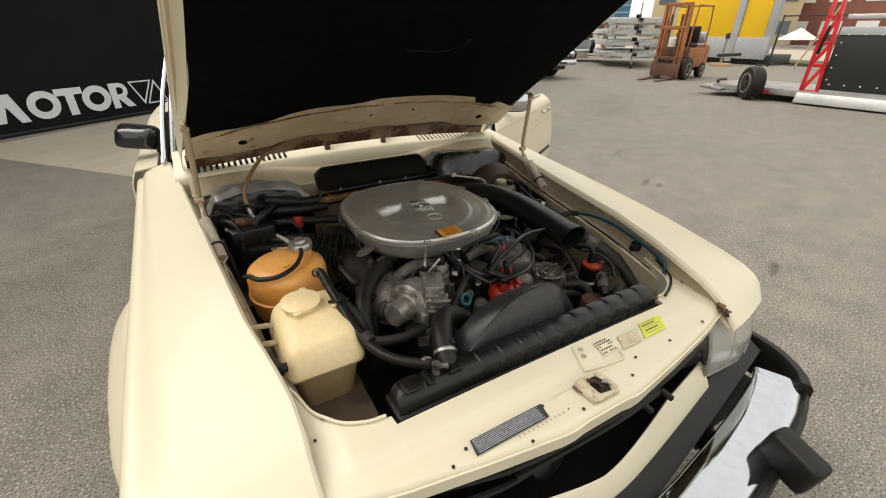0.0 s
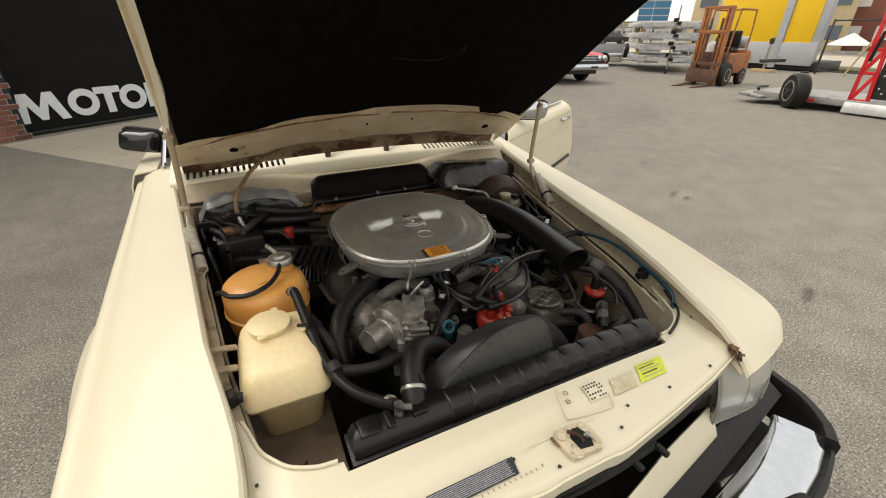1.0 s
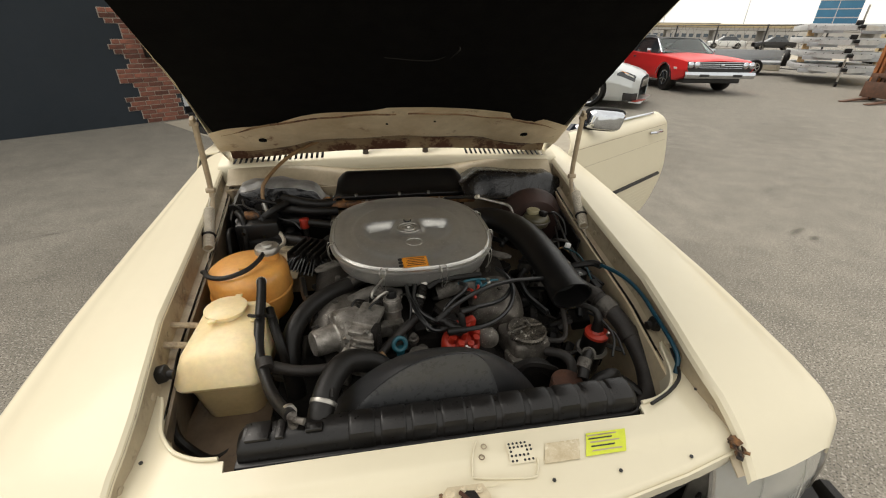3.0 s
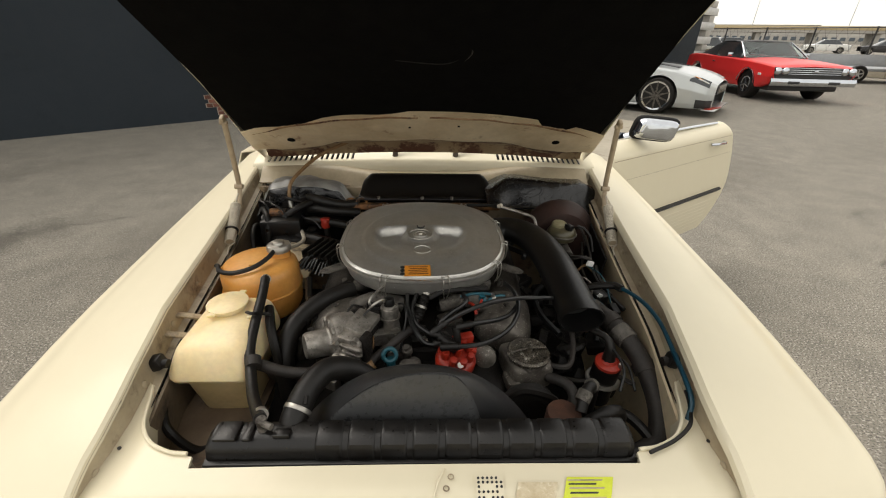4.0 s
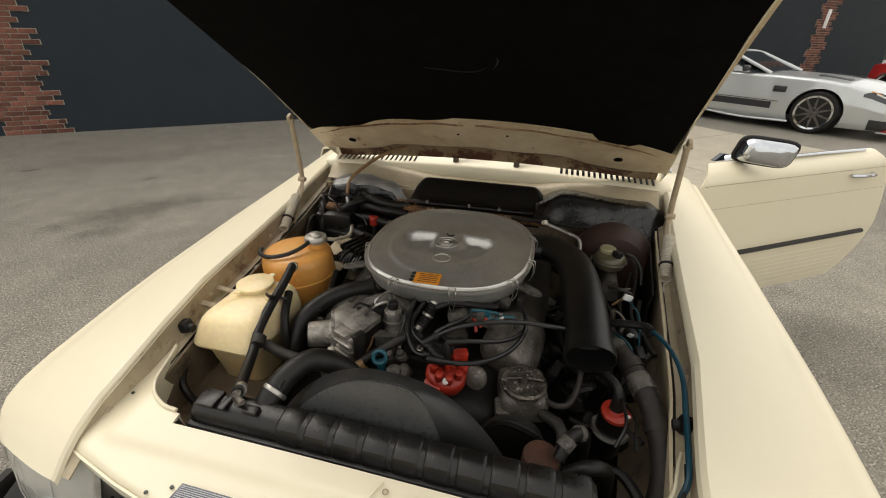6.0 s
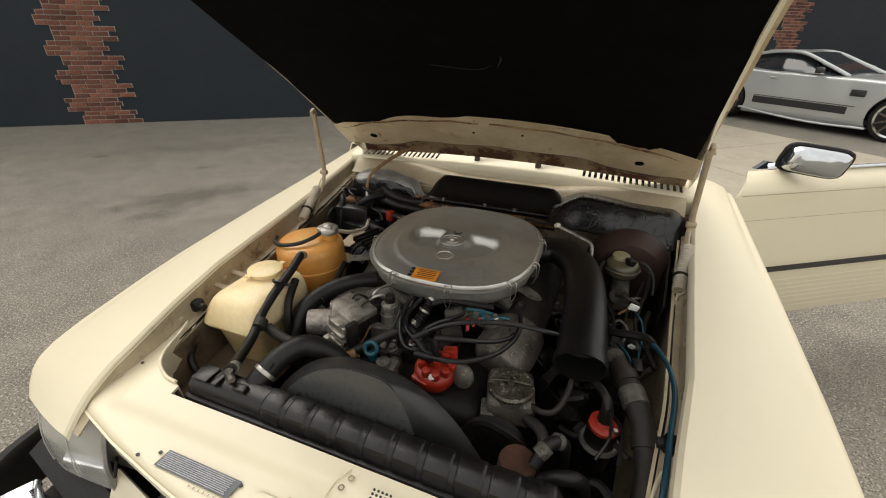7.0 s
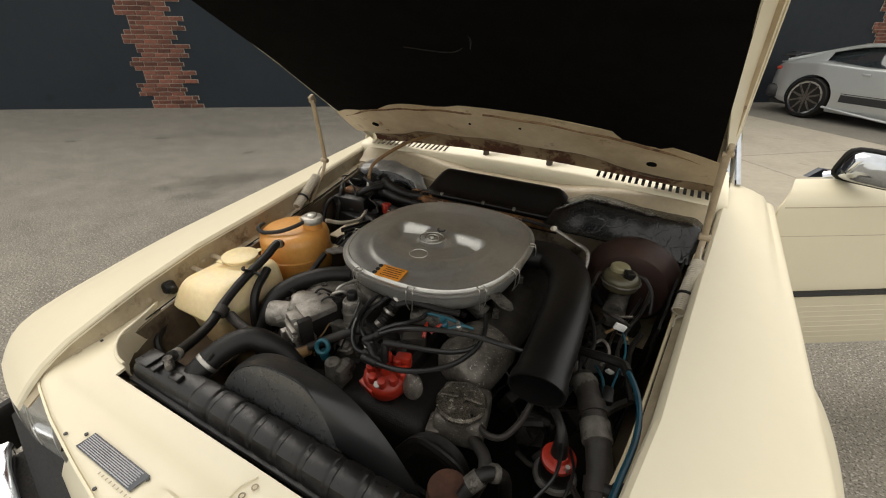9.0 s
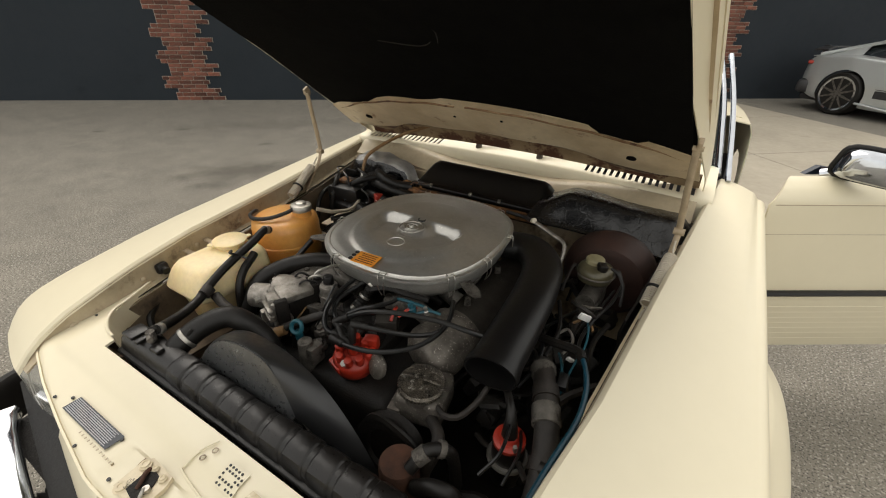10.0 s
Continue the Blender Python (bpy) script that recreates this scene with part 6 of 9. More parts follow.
# brake booster and master cylinder
bm = lathe(nb(), [(0.0, -0.075), (0.05, -0.075), (0.075, -0.05), (0.125, -0.02), (0.132, 0.0), (0.128, 0.02), (0.10, 0.06), (0.0, 0.07)], pose(0.492, 1.60, 0.735, 90, 0, 0), 40)
boost = part("brake_booster", bm, DRUM, car, "rusty brown brake booster drum")
bm = nb()
cyl(bm, (0.48, 1.55, 0.735), (0.472, 1.40, 0.735), 0.026, seg=18)
box(bm, (0.478, 1.47, 0.705), (0.05, 0.14, 0.04), bev=0.01)
part("master_cylinder", bm, ALU_DIRTY, boost)
MILKY = surface("milky_reservoir_plastic", (0.11, 0.097, 0.055), (0.06, 0.052, 0.03), 20, rough=0.28, bump=0.05, stain=(0.07, 0.055, 0.035), stain_scale=18, stain_at=0.55)
bm = nb()
lathe(bm, [(0.028, 0.762), (0.044, 0.772), (0.049, 0.788), (0.048, 0.798), (0.044, 0.806), (0.034, 0.812), (0.0, 0.814)], pose(0.470, 1.480, 0), 28)
part("fluid_reservoir", bm, MILKY, boost, "cloudy brake fluid reservoir")
MILKY_CAP = surface("pale_yellow_cap", (0.30, 0.27, 0.16), (0.22, 0.195, 0.11), 20, rough=0.35)
part("reservoir_band", torus(nb(), pose(0.470, 1.480, 0.790), 0.049, 0.003, 28, 6), ALU_DIRTY, boost)
part("reservoir_cap", lathe(nb(), [(0.025, 0.810), (0.025, 0.822), (0.021, 0.826), (0, 0.826)], pose(0.462, 1.492, 0), 18), MILKY_CAP, boost)
bm = box(nb(), (0.487, 1.462, 0.822), (0.022, 0.026, 0.014), (0, 8, 30), bev=0.003)
cyl(bm, (0.487, 1.462, 0.808), (0.487, 1.462, 0.822), 0.013, seg=12)
part("level_switch", bm, RUBBER, boost)
for a, c in (((0.520, 1.50, 0.80), (0.545, 1.44, 0.76)), ((0.420, 1.49, 0.79), (0.405, 1.42, 0.74))):
    part("brake_pipe", tube(nb(), [a, (a[0] + 0.4 * (c[0] - a[0]), a[1] - 0.03, a[2] + 0.012), (c[0], c[1] + 0.02, c[2] + 0.02), c], 0.0042, 6), HOSE_GREY, boost)
b = tube(nb(), [(0.51, 1.45, 0.83), (0.53, 1.44, 0.825), (0.55, 1.42, 0.80), (0.555, 1.40, 0.76)], 0.004, 6)
part("sensor_wire", b, RUBBER, boost)
b = tube(nb(), [(0.258, 1.545, 0.862), (0.29, 1.53, 0.858), (0.335, 1.51, 0.850), (0.372, 1.495, 0.838), (0.378, 1.46, 0.80), (0.375, 1.44, 0.76)], 0.0055, 8)
part("vacuum_pipe", b, ALU, boost)
b = lathe(nb(), [(0, -0.008), (0.007, -0.008), (0.008, 0), (0.007, 0.008), (0, 0.009)], pose(0.262, 1.542, 0.864, 60, 0, 40), 14)
part("vacuum_elbow", b, SPRING, boost)
b = tube(nb(), [(0.252, 1.548, 0.86), (0.22, 1.58, 0.85), (0.15, 1.61, 0.84)], 0.006, 6)
part("vacuum_hose", b, RUBBER, boost)

# heater intake box on the firewall
bm = nb()


def heater_box(u, v):
    w = 0.252 - 0.012 * v
    y = 1.668 + 0.105 * v
    z = 0.846 + 0.060 * sm(v * 1.02) ** 0.85
    e = max(0, abs(u) - 0.84) / 0.16
    z -= 0.030 * e * e * v
    y += 0.016 * e * e
    z -= 0.006 * math.sin(math.pi * v) * (1 - u ** 4)
    return (0.004 + u * w, y, z)


sheet(bm, heater_box, ticks(-1, 1, 32), ticks(0, 1, 12))
solid(bm, 0.006)
hb = part("heater_box", bm, BLACK, car, "black plastic heater intake cover")
bm = box(nb(), (0.004, 1.664, 0.842), (0.52, 0.022, 0.010), (0, 0, 0.5), bev=0.004)
part("box_flange", bm, BLACK, hb)
bm = nb()
sheet(bm, lambda u, v: (u * 0.245, 1.680 + 0.005 * v, 0.843 - 0.06 * v), ticks(-1, 1, 8), ticks(0, 1, 3))
solid(bm, 0.006)
part("box_front", bm, BLACK, hb)
for x in (-0.17, -0.01, 0.10):
    b = cyl(nb(), (x, 1.657, 0.843), (x, 1.657, 0.853), 0.006, seg=8)
    part("box_screw", b, STEEL, hb)
# bulkhead shelf behind
bm = nb()
sheet(bm, lambda x, v: (x, 1.70 + 0.21 * v, 0.84 + 0.03 * v + 0.035 * sm((v - 0.5) * 3) - 0.03 * math.exp(-(x / 0.30) ** 4)), ticks(-0.66, 0.66, 40), ticks(0.50, 1, 8))
solid(bm, 0.005)
# Cream darkened by hand: the raised hood's shade is put into this colour.
COWL_IN = surface("hood_shaded_cream", (0.50, 0.42, 0.29), (0.40, 0.33, 0.22), 8, rough=0.45, stain=(0.14, 0.08, 0.045), stain_scale=6, stain_at=0.62)
part("bulkhead_shelf", bm, COWL_IN, car, angle=60)

# grey insulation on the passenger side, leatherette cover on the driver side
bm = nb()


def pale_shield(u, v):
    x = -0.625 + 0.35 * u
    top = 0.872 + 0.022 * math.sin(math.pi * min(1, u * 1.1)) - 0.05 * sm((u - 0.85) / 0.15) - 0.04 * sm((0.10 - u) / 0.1)
    y = 1.80 - 0.10 * math.sin(v * math.pi / 2) - 0.05 * u * (1 - v)
    z = top - 0.09 * v ** 2.2
    return (x, y + 0.010 * noise.noise(Vector((x * 20, z * 20, 1))) - 0.010 * abs(noise.noise(Vector((x * 11, v * 2.5, 4)))), z + 0.007 * noise.noise(Vector((x * 24, y * 24, 3))) - 0.016 * abs(noise.noise(Vector((x * 9, v * 3, 7)))))


sheet(bm, pale_shield, ticks(0, 1, 34), ticks(0, 0.52, 8))
solid(bm, 0.006)
insul = part("heat_insulation", bm, SHIELD_PALE, car, "crumpled grey insulation sheet", angle=80)
# Open front below the pale top: its dark inside is painted as a sheet.
bm = sheet(nb(), pale_shield, ticks(0, 1, 34), ticks(0.52, 1, 8))
solid(bm, 0.005)
part("insulation_face", bm, SHIELD, insul, "dark sheet standing in for the shaded open front", angle=80)
bm = nb()


def dark_cover(u, v):
    x = 0.225 + 0.445 * u
    top = 0.862 + 0.030 * sm(u / 0.22) - 0.030 * sm((u - 0.25) / 0.75) - 0.02 * sm((u - 0.9) / 0.1)
    y = 1.80 - 0.165 * v + 0.04 * u - 0.055 * sm((0.22 - u) / 0.22) * v
    z = top - 0.005 * v - 0.072 * sm((v - 0.50) / 0.50) * sm((u + 0.03) / 0.25) + 0.010 * math.sin(v * 3.1)
    k = noise.noise(Vector((x * 16, y * 22, 5)))
    return (x, y + 0.004 * k, z + 0.0025 * noise.noise(Vector((x * 30, y * 12, 9))) + 0.004 * math.sin(9 * u) * (1 - v))


sheet(bm, dark_cover, ticks(0, 1, 44), ticks(0, 1, 22))
solid(bm, 0.006)
part("firewall_cover", bm, SHIELD, car, "cracked dark grey leatherette cover", angle=80)
bm = box(nb(), (0.655, 1.79, 0.846), (0.05, 0.04, 0.014), (0, 10, 20), bev=0.004)
part("corner_bracket", bm, ORANGE_RAIL, car)

# passenger side of the bay: black boxes, hoses, red cap
bm = nb()
box(bm, (-0.51, 1.60, 0.745), (0.14, 0.13, 0.12), (0, 0, 6), bev=0.012)
box(bm, (-0.47, 1.56, 0.70), (0.20, 0.10, 0.10), (0, 0, -8), bev=0.02)
relay = part("climate_servo", bm, BLACK, car, "black climate control housing")
for x, y, z in ((-0.545, 1.535, 0.775), (-0.480, 1.53, 0.765), (-0.475, 1.52, 0.715)):
    part("chrome_nut", cyl(nb(), (x, y, z), (x, y - 0.012, z), 0.006, seg=8), CHROME, relay)
bm = box(nb(), (-0.53, 1.60, 0.812), (0.06, 0.05, 0.014), bev=0.004)
part("bracket_plate", bm, ORANGE_RAIL, relay)
for pts, r in ((((-0.46, 1.66, 0.80), (-0.40, 1.63, 0.815), (-0.33, 1.615, 0.812), (-0.24, 1.63, 0.80)), 0.016), (((-0.46, 1.62, 0.77), (-0.39, 1.59, 0.785), (-0.31, 1.575, 0.78), (-0.22, 1.56, 0.77)), 0.014), (((-0.50, 1.58, 0.80), (-0.45, 1.60, 0.83), (-0.40, 1.66, 0.835), (-0.36, 1.70, 0.82)), 0.012),
               (((-0.45, 1.55, 0.74), (-0.36, 1.50, 0.75), (-0.27, 1.47, 0.74)), 0.018)):
    b = tube(nb(), pts, r, 10)
    part("heater_pipe", b, RUBBER, relay)
bm = cyl(nb(), (-0.354, 1.572, 0.765), (-0.354, 1.576, 0.800), 0.015, 0.017, 16, bev=0.002)
rc = part("dipstick_cap", bm, RED, car, "faded red dipstick cap")
bm = cyl(nb(), (-0.345, 1.56, 0.68), (-0.354, 1.574, 0.775), 0.009, seg=10)
part("dipstick_tube", bm, GRIME, rc)
bm = tube(nb(), [(-0.261, 1.87, 1.021), (-0.404, 1.80, 0.968), (-0.485, 1.70, 0.906), (-0.500, 1.672, 0.862), (-0.495, 1.655, 0.822)], 0.0068, 8)
wh = part("washer_hose", bm, BROWN_HOSE, car, "aged brown washer hose")
bm = tube(nb(), [(-0.495, 1.655, 0.822), (-0.480, 1.63, 0.786), (-0.450, 1.58, 0.764), (-0.412, 1.49, 0.758), (-0.416, 1.40, 0.778), (-0.44, 1.35, 0.80)], 0.0066, 8)
part("clear_hose", bm, SPRING, wh)
bm = cyl(nb(), (-0.497, 1.660, 0.832), (-0.493, 1.650, 0.812), 0.010, seg=10)
part("hose_joint", bm, STEEL, wh)
# Added panel that only turns this stretch of the firewall black.
bm = box(nb(), (-0.455, 1.705, 0.72), (0.36, 0.012, 0.19), bev=0.004)
part("firewall_mat", bm, GRIME, car, "black panel added on the firewall")
bm = box(nb(), (-0.375, 1.455, 0.728), (0.17, 0.15, 0.006), (0, 4, 6), bev=0.002)
part("bracket_shelf", bm, CREAM_IN, car, "stained cream bracket shelf")
for pts, r in ((((-0.585, 1.655, 0.80), (-0.575, 1.60, 0.822), (-0.548, 1.555, 0.812), (-0.545, 1.53, 0.76), (-0.55, 1.52, 0.69)), 0.010), (((-0.43, 1.675, 0.842), (-0.39, 1.640, 0.846), (-0.34, 1.628, 0.838), (-0.29, 1.64, 0.826), (-0.25, 1.655, 0.825)), 0.017), (((-0.56, 1.66, 0.77), (-0.52, 1.57, 0.79), (-0.48, 1.55, 0.775), (-0.44, 1.56, 0.755), (-0.40, 1.57, 0.74)), 0.007),
               (((-0.60, 1.64, 0.74), (-0.60, 1.56, 0.775), (-0.59, 1.50, 0.75), (-0.58, 1.47, 0.68)), 0.008), (((-0.47, 1.535, 0.70), (-0.43, 1.51, 0.735), (-0.38, 1.50, 0.745), (-0.33, 1.48, 0.735)), 0.006), (((-0.52, 1.68, 0.838), (-0.50, 1.64, 0.850), (-0.455, 1.63, 0.842), (-0.43, 1.65, 0.82)), 0.0055)):
    part("heater_pipe", tube(nb(), pts, r, 10), RUBBER, relay)
for x, y, z, r in ((-0.44, 1.655, 0.828, 0.026), (-0.405, 1.585, 0.75, 0.018), (-0.565, 1.60, 0.79, 0.022)):
    part("servo_drum", cyl(nb(), (x, y, z - 0.03), (x, y - 0.012, z + 0.012), r, r * 0.94, 20, bev=0.004), BLACK, relay)
for x in (-0.275, -0.235):
    part("pipe_clip", torus(nb(), pose(x, 1.652, 0.826, 90, 0, 20), 0.020, 0.004, 20, 6), ORANGE_RAIL, relay)
for k in range(9):
    part("thin_lead", tube(nb(), [(-0.40 + 0.012 * k, 1.33 - 0.006 * k, 0.735), (-0.37 + 0.010 * k, 1.345, 0.765 + 0.004 * (k % 3)), (-0.33 + 0.008 * k, 1.34 + 0.008 * k, 0.768), (-0.29 + 0.006 * k, 1.31 + 0.012 * k, 0.74)], 0.0028, 6, 4), LEAD, relay)
# heater shut-off motor block beside the valve cover
bm = nb()
box(bm, (-0.315, 1.405, 0.742), (0.11, 0.12, 0.07), (0, 0, -22), bev=0.01)
block = part("finned_block", bm, GRIME, car, "finned dark alloy block")
for k in range(6):
    part("fin", box(nb(), (-0.355 + 0.02 * k, 1.40 - 0.008 * k, 0.780), (0.006, 0.11, 0.016), (0, 0, -22), bev=0.002), GRIME, block)
bm = tube(nb(), [(-0.19, 1.17, 0.765), (-0.24, 1.13, 0.768), (-0.29, 1.08, 0.758), (-0.32, 1.02, 0.735), (-0.325, 0.97, 0.68), (-0.32, 0.95, 0.60)], 0.023, 12)
part("side_hose", bm, RUBBER, car, "black rubber coolant hose")

# dark tan tray under the bottle and a black harness on it
TRAY = surface("dark_tan_paint", (0.17, 0.12, 0.075), (0.09, 0.062, 0.04), 9, rough=0.6, bump=0.1, stain=(0.03, 0.022, 0.016), stain_scale=10, stain_at=0.55)
bm = nb()
sheet(bm, lambda x, y: (x, y, 0.60 + 0.10 * sm((0.76 - y) / 0.08)), ticks(-0.55, -0.37, 8), ticks(0.68, 1.2, 10))
solid(bm, 0.006)
part("battery_tray", bm, TRAY, car)
bm = tube(nb(), [(-0.545, 0.87, 0.70), (-0.535, 0.83, 0.675), (-0.51, 0.80, 0.655), (-0.47, 0.80, 0.60), (-0.43, 0.83, 0.59)], 0.009, 8)
part("wiring_harness", bm, RUBBER, car)
bm = tube(nb(), [(0.40, 0.86, 0.60), (0.46, 0.86, 0.63), (0.50, 0.80, 0.62), (0.52, 0.77, 0.58)], 0.012, 8)
part("wiring_harness", bm, RUBBER, car)

# loose wiring and small pipes along the driver's wing
for pts, r, mt in ((((0.545, 1.46, 0.79), (0.535, 1.38, 0.775), (0.515, 1.30, 0.772), (0.505, 1.22, 0.762), (0.52, 1.15, 0.758)), 0.0045, LEAD), (((0.53, 1.44, 0.775), (0.51, 1.36, 0.755), (0.49, 1.30, 0.752), (0.485, 1.22, 0.748)), 0.0035, LEAD), (((0.50, 1.30, 0.765), (0.515, 1.24, 0.776), (0.52, 1.19, 0.768), (0.512, 1.13, 0.752), (0.51, 1.07, 0.735)), 0.0024, TEAL),
                   (((0.42, 1.34, 0.76), (0.44, 1.28, 0.768), (0.455, 1.22, 0.760), (0.45, 1.15, 0.745)), 0.0050, RUBBER), (((0.40, 1.26, 0.74), (0.43, 1.20, 0.752), (0.445, 1.12, 0.742), (0.43, 1.05, 0.73)), 0.0040, LEAD), (((0.545, 1.33, 0.745), (0.53, 1.26, 0.742), (0.535, 1.18, 0.735), (0.55, 1.12, 0.73)), 0.0065, RUBBER),
                   (((0.44, 1.00, 0.73), (0.455, 0.955, 0.735), (0.46, 0.90, 0.725), (0.44, 0.86, 0.70)), 0.0034, LEAD), (((0.47, 0.98, 0.70), (0.485, 0.93, 0.708), (0.48, 0.87, 0.69)), 0.0030, LEAD), (((0.455, 1.32, 0.785), (0.475, 1.29, 0.800), (0.50, 1.285, 0.796), (0.515, 1.30, 0.775)), 0.0048, HOSE_GREY), (((0.475, 1.345, 0.765), (0.50, 1.34, 0.772), (0.52, 1.36, 0.765)), 0.0036, ALU)):
    part("wing_wire", tube(nb(), pts, r, 7), mt, car)
part("wire_clip", box(nb(), (0.497, 1.268, 0.790), (0.028, 0.008, 0.016), (0, 24, 30), bev=0.002), WHITE, car)
part("wire_plug", box(nb(), (0.507, 1.09, 0.752), (0.020, 0.036, 0.018), (12, 0, 8), bev=0.004), BLACK, car)
# thin wires looping over the front of the engine
for pts, r, mt in ((((-0.100, 1.03, 0.800), (-0.118, 1.01, 0.812), (-0.136, 1.00, 0.795), (-0.138, 0.99, 0.755), (-0.120, 0.985, 0.715)), 0.0026, LEAD), (((-0.055, 1.05, 0.800), (-0.042, 1.03, 0.812), (-0.034, 1.00, 0.800), (-0.040, 0.98, 0.765), (-0.048, 0.96, 0.725)), 0.0026, LEAD), (((-0.145, 1.05, 0.79), (-0.165, 1.035, 0.805), (-0.176, 1.02, 0.79), (-0.168, 1.00, 0.76)), 0.0030, RUBBER),
                   (((-0.115, 1.00, 0.745), (-0.112, 0.975, 0.735), (-0.118, 0.95, 0.715), (-0.105, 0.93, 0.70)), 0.0022, BROWN_HOSE), (((0.10, 1.08, 0.80), (0.13, 1.075, 0.812), (0.165, 1.085, 0.806), (0.19, 1.10, 0.79)), 0.0036, TEAL), (((0.120, 1.06, 0.795), (0.128, 1.04, 0.802), (0.134, 1.02, 0.790)), 0.0042, RED), (((0.02, 1.09, 0.79), (0.06, 1.10, 0.805), (0.12, 1.105, 0.806), (0.17, 1.12, 0.80)), 0.0075, RUBBER),
                   (((-0.60, 1.66, 0.84), (-0.585, 1.61, 0.852), (-0.555, 1.585, 0.84), (-0.55, 1.575, 0.80)), 0.0030, LEAD), (((-0.57, 1.665, 0.845), (-0.545, 1.60, 0.846), (-0.50, 1.575, 0.832), (-0.485, 1.56, 0.79)), 0.0034, LEAD), (((-0.445, 1.60, 0.80), (-0.42, 1.56, 0.808), (-0.385, 1.55, 0.80), (-0.36, 1.53, 0.78)), 0.0030, LEAD)):
    part("engine_wire", tube(nb(), pts, r, 7), mt, car)
for p, r, h, mt in (((0.155, 1.075, 0.790), 0.010, 0.022, TEAL), ((0.185, 1.09, 0.785), 0.007, 0.020, STEEL), ((-0.150, 0.955, 0.792), 0.006, 0.008, STEEL), ((-0.030, 0.965, 0.722), 0.012, 0.020, ALU_DIRTY), ((-0.012, 0.940, 0.700), 0.016, 0.024, CAM_DARK), ((0.010, 0.985, 0.735), 0.008, 0.016, STEEL), ((-0.555, 1.575, 0.792), 0.008, 0.014, ALU_DIRTY), ((-0.487, 1.558, 0.782), 0.008, 0.014, STEEL)):
    part("small_fitting", lathe(nb(), [(0.0, 0.0), (r, 0.0), (r, h * 0.5), (r * 0.7, h * 0.6), (r * 0.65, h), (0.0, h)], pose(*p, 12, -8, 0), 14), mt, car)
# small hoses, pipes and wires deep in the bay
rng = random.Random(11)
for i in range(52):
    right = i % 2
    if right:
        x, y, z = rng.uniform(0.30, 0.52), rng.uniform(0.9, 1.5), rng.uniform(0.60, 0.72)
    else:
        x, y, z = rng.uniform(-0.33, 0.12), rng.uniform(0.96, 1.45), rng.uniform(0.66, 0.755)
    pts = [(x, y, z)]
    for k in range(3):
        x += rng.uniform(-0.05, 0.05)
        y += rng.uniform(0.0, 0.08)
        z += rng.uniform(-0.04, 0.03)
        pts.append((x, y, min(z, 0.775)))
    b = tube(nb(), pts, rng.choice((0.003, 0.004, 0.006, 0.009)), 6, 4)
    part("small_hose", b, rng.choice((RUBBER, LEAD, GRIME, HOSE_GREY, LEAD)), car)
for i in range(60):
    right = i % 2
    c = (rng.uniform(0.29, 0.53), rng.uniform(0.95, 1.55), rng.uniform(0.54, 0.66)) if right else (rng.uniform(-0.36, 0.10), rng.uniform(0.95, 1.10), rng.uniform(0.60, 0.72))
    b = box(nb(), c, (rng.uniform(0.02, 0.06), rng.uniform(0.02, 0.06), rng.uniform(0.02, 0.06)), (rng.uniform(-30, 30), rng.uniform(-30, 30), rng.uniform(-90, 90)), bev=0.005)
    part("bracket", b, rng.choice((GRIME, GRIME, GRIME, CAM_DARK, ALU_DIRTY)), car)
for pts, mt in ((((0.47, 1.20, 0.72), (0.49, 1.15, 0.735), (0.50, 1.10, 0.74), (0.505, 1.06, 0.75)), TEAL), (((0.45, 1.24, 0.74), (0.47, 1.25, 0.755), (0.49, 1.22, 0.75), (0.48, 1.18, 0.74)), ALU), (((0.47, 1.30, 0.74), (0.50, 1.31, 0.76), (0.52, 1.28, 0.75)), BROWN_HOSE),
                (((0.14, 1.04, 0.79), (0.15, 1.06, 0.80), (0.155, 1.09, 0.79)), RED), (((0.16, 1.075, 0.785), (0.19, 1.09, 0.795), (0.215, 1.10, 0.79)), TEAL)):
    b = tube(nb(), pts, 0.0035, 6)
    part("wire", b, mt, car)
b = box(nb(), (0.50, 1.17, 0.742), (0.016, 0.006, 0.012), (20, 30, 20), bev=0.002)
part("wire_tag", b, WHITE, car)
bm = cyl(nb(), (0.51, 1.19, 0.70), (0.51, 1.19, 0.738), 0.025, 0.022, 18, bev=0.003)
part("relay_can", bm, BLACK, car)

# --- fittings on the lock panel ---
def on_panel(x, y, dz=0.0035):
    return Vector((x, y, lock_z(x, y) + dz))


def flat_tag(x0, x1, y0, y1, dz, th=0.0012, skew=0.0):
    b = nb()
    sheet(b, lambda u, v: on_panel(x0 + (x1 - x0) * u + skew * v, y0 + (y1 - y0) * v, dz), ticks(0, 1, 10), ticks(0, 1, 5))
    solid(b, th)
    return b


plate = part("data_plate", flat_tag(-0.284, -0.118, 0.546, 0.576, 0.0045, skew=0.004), PLATE, lock, "grey identification plate with pale lines")
for i in range(9):
    w = 0.152 - 0.003 * (i % 2)
    part("print_line", flat_tag(-0.278, -0.278 + w, 0.5480 + 0.0030 * i, 0.5493 + 0.0030 * i, 0.0056, 0.0006), PLATE_INK, plate)
for i in range(12):
    part("stamped_mark", flat_tag(-0.196 + 0.0108 * i, -0.1933 + 0.0108 * i, 0.5375, 0.542, 0.0034, 0.0003), GUTTER, lock)
lime = part("lime_sticker", flat_tag(0.236, 0.314, 0.602, 0.638, 0.0042, skew=0.015), LIME, lock, "lime yellow sticker")
for i in range(5):
    part("print_line", flat_tag(0.250, 0.308 - 0.012 * (i % 2), 0.6075 + 0.006 * i, 0.6097 + 0.006 * i, 0.0050, 0.0005, 0.002), INK if i % 2 else GUTTER, lime)
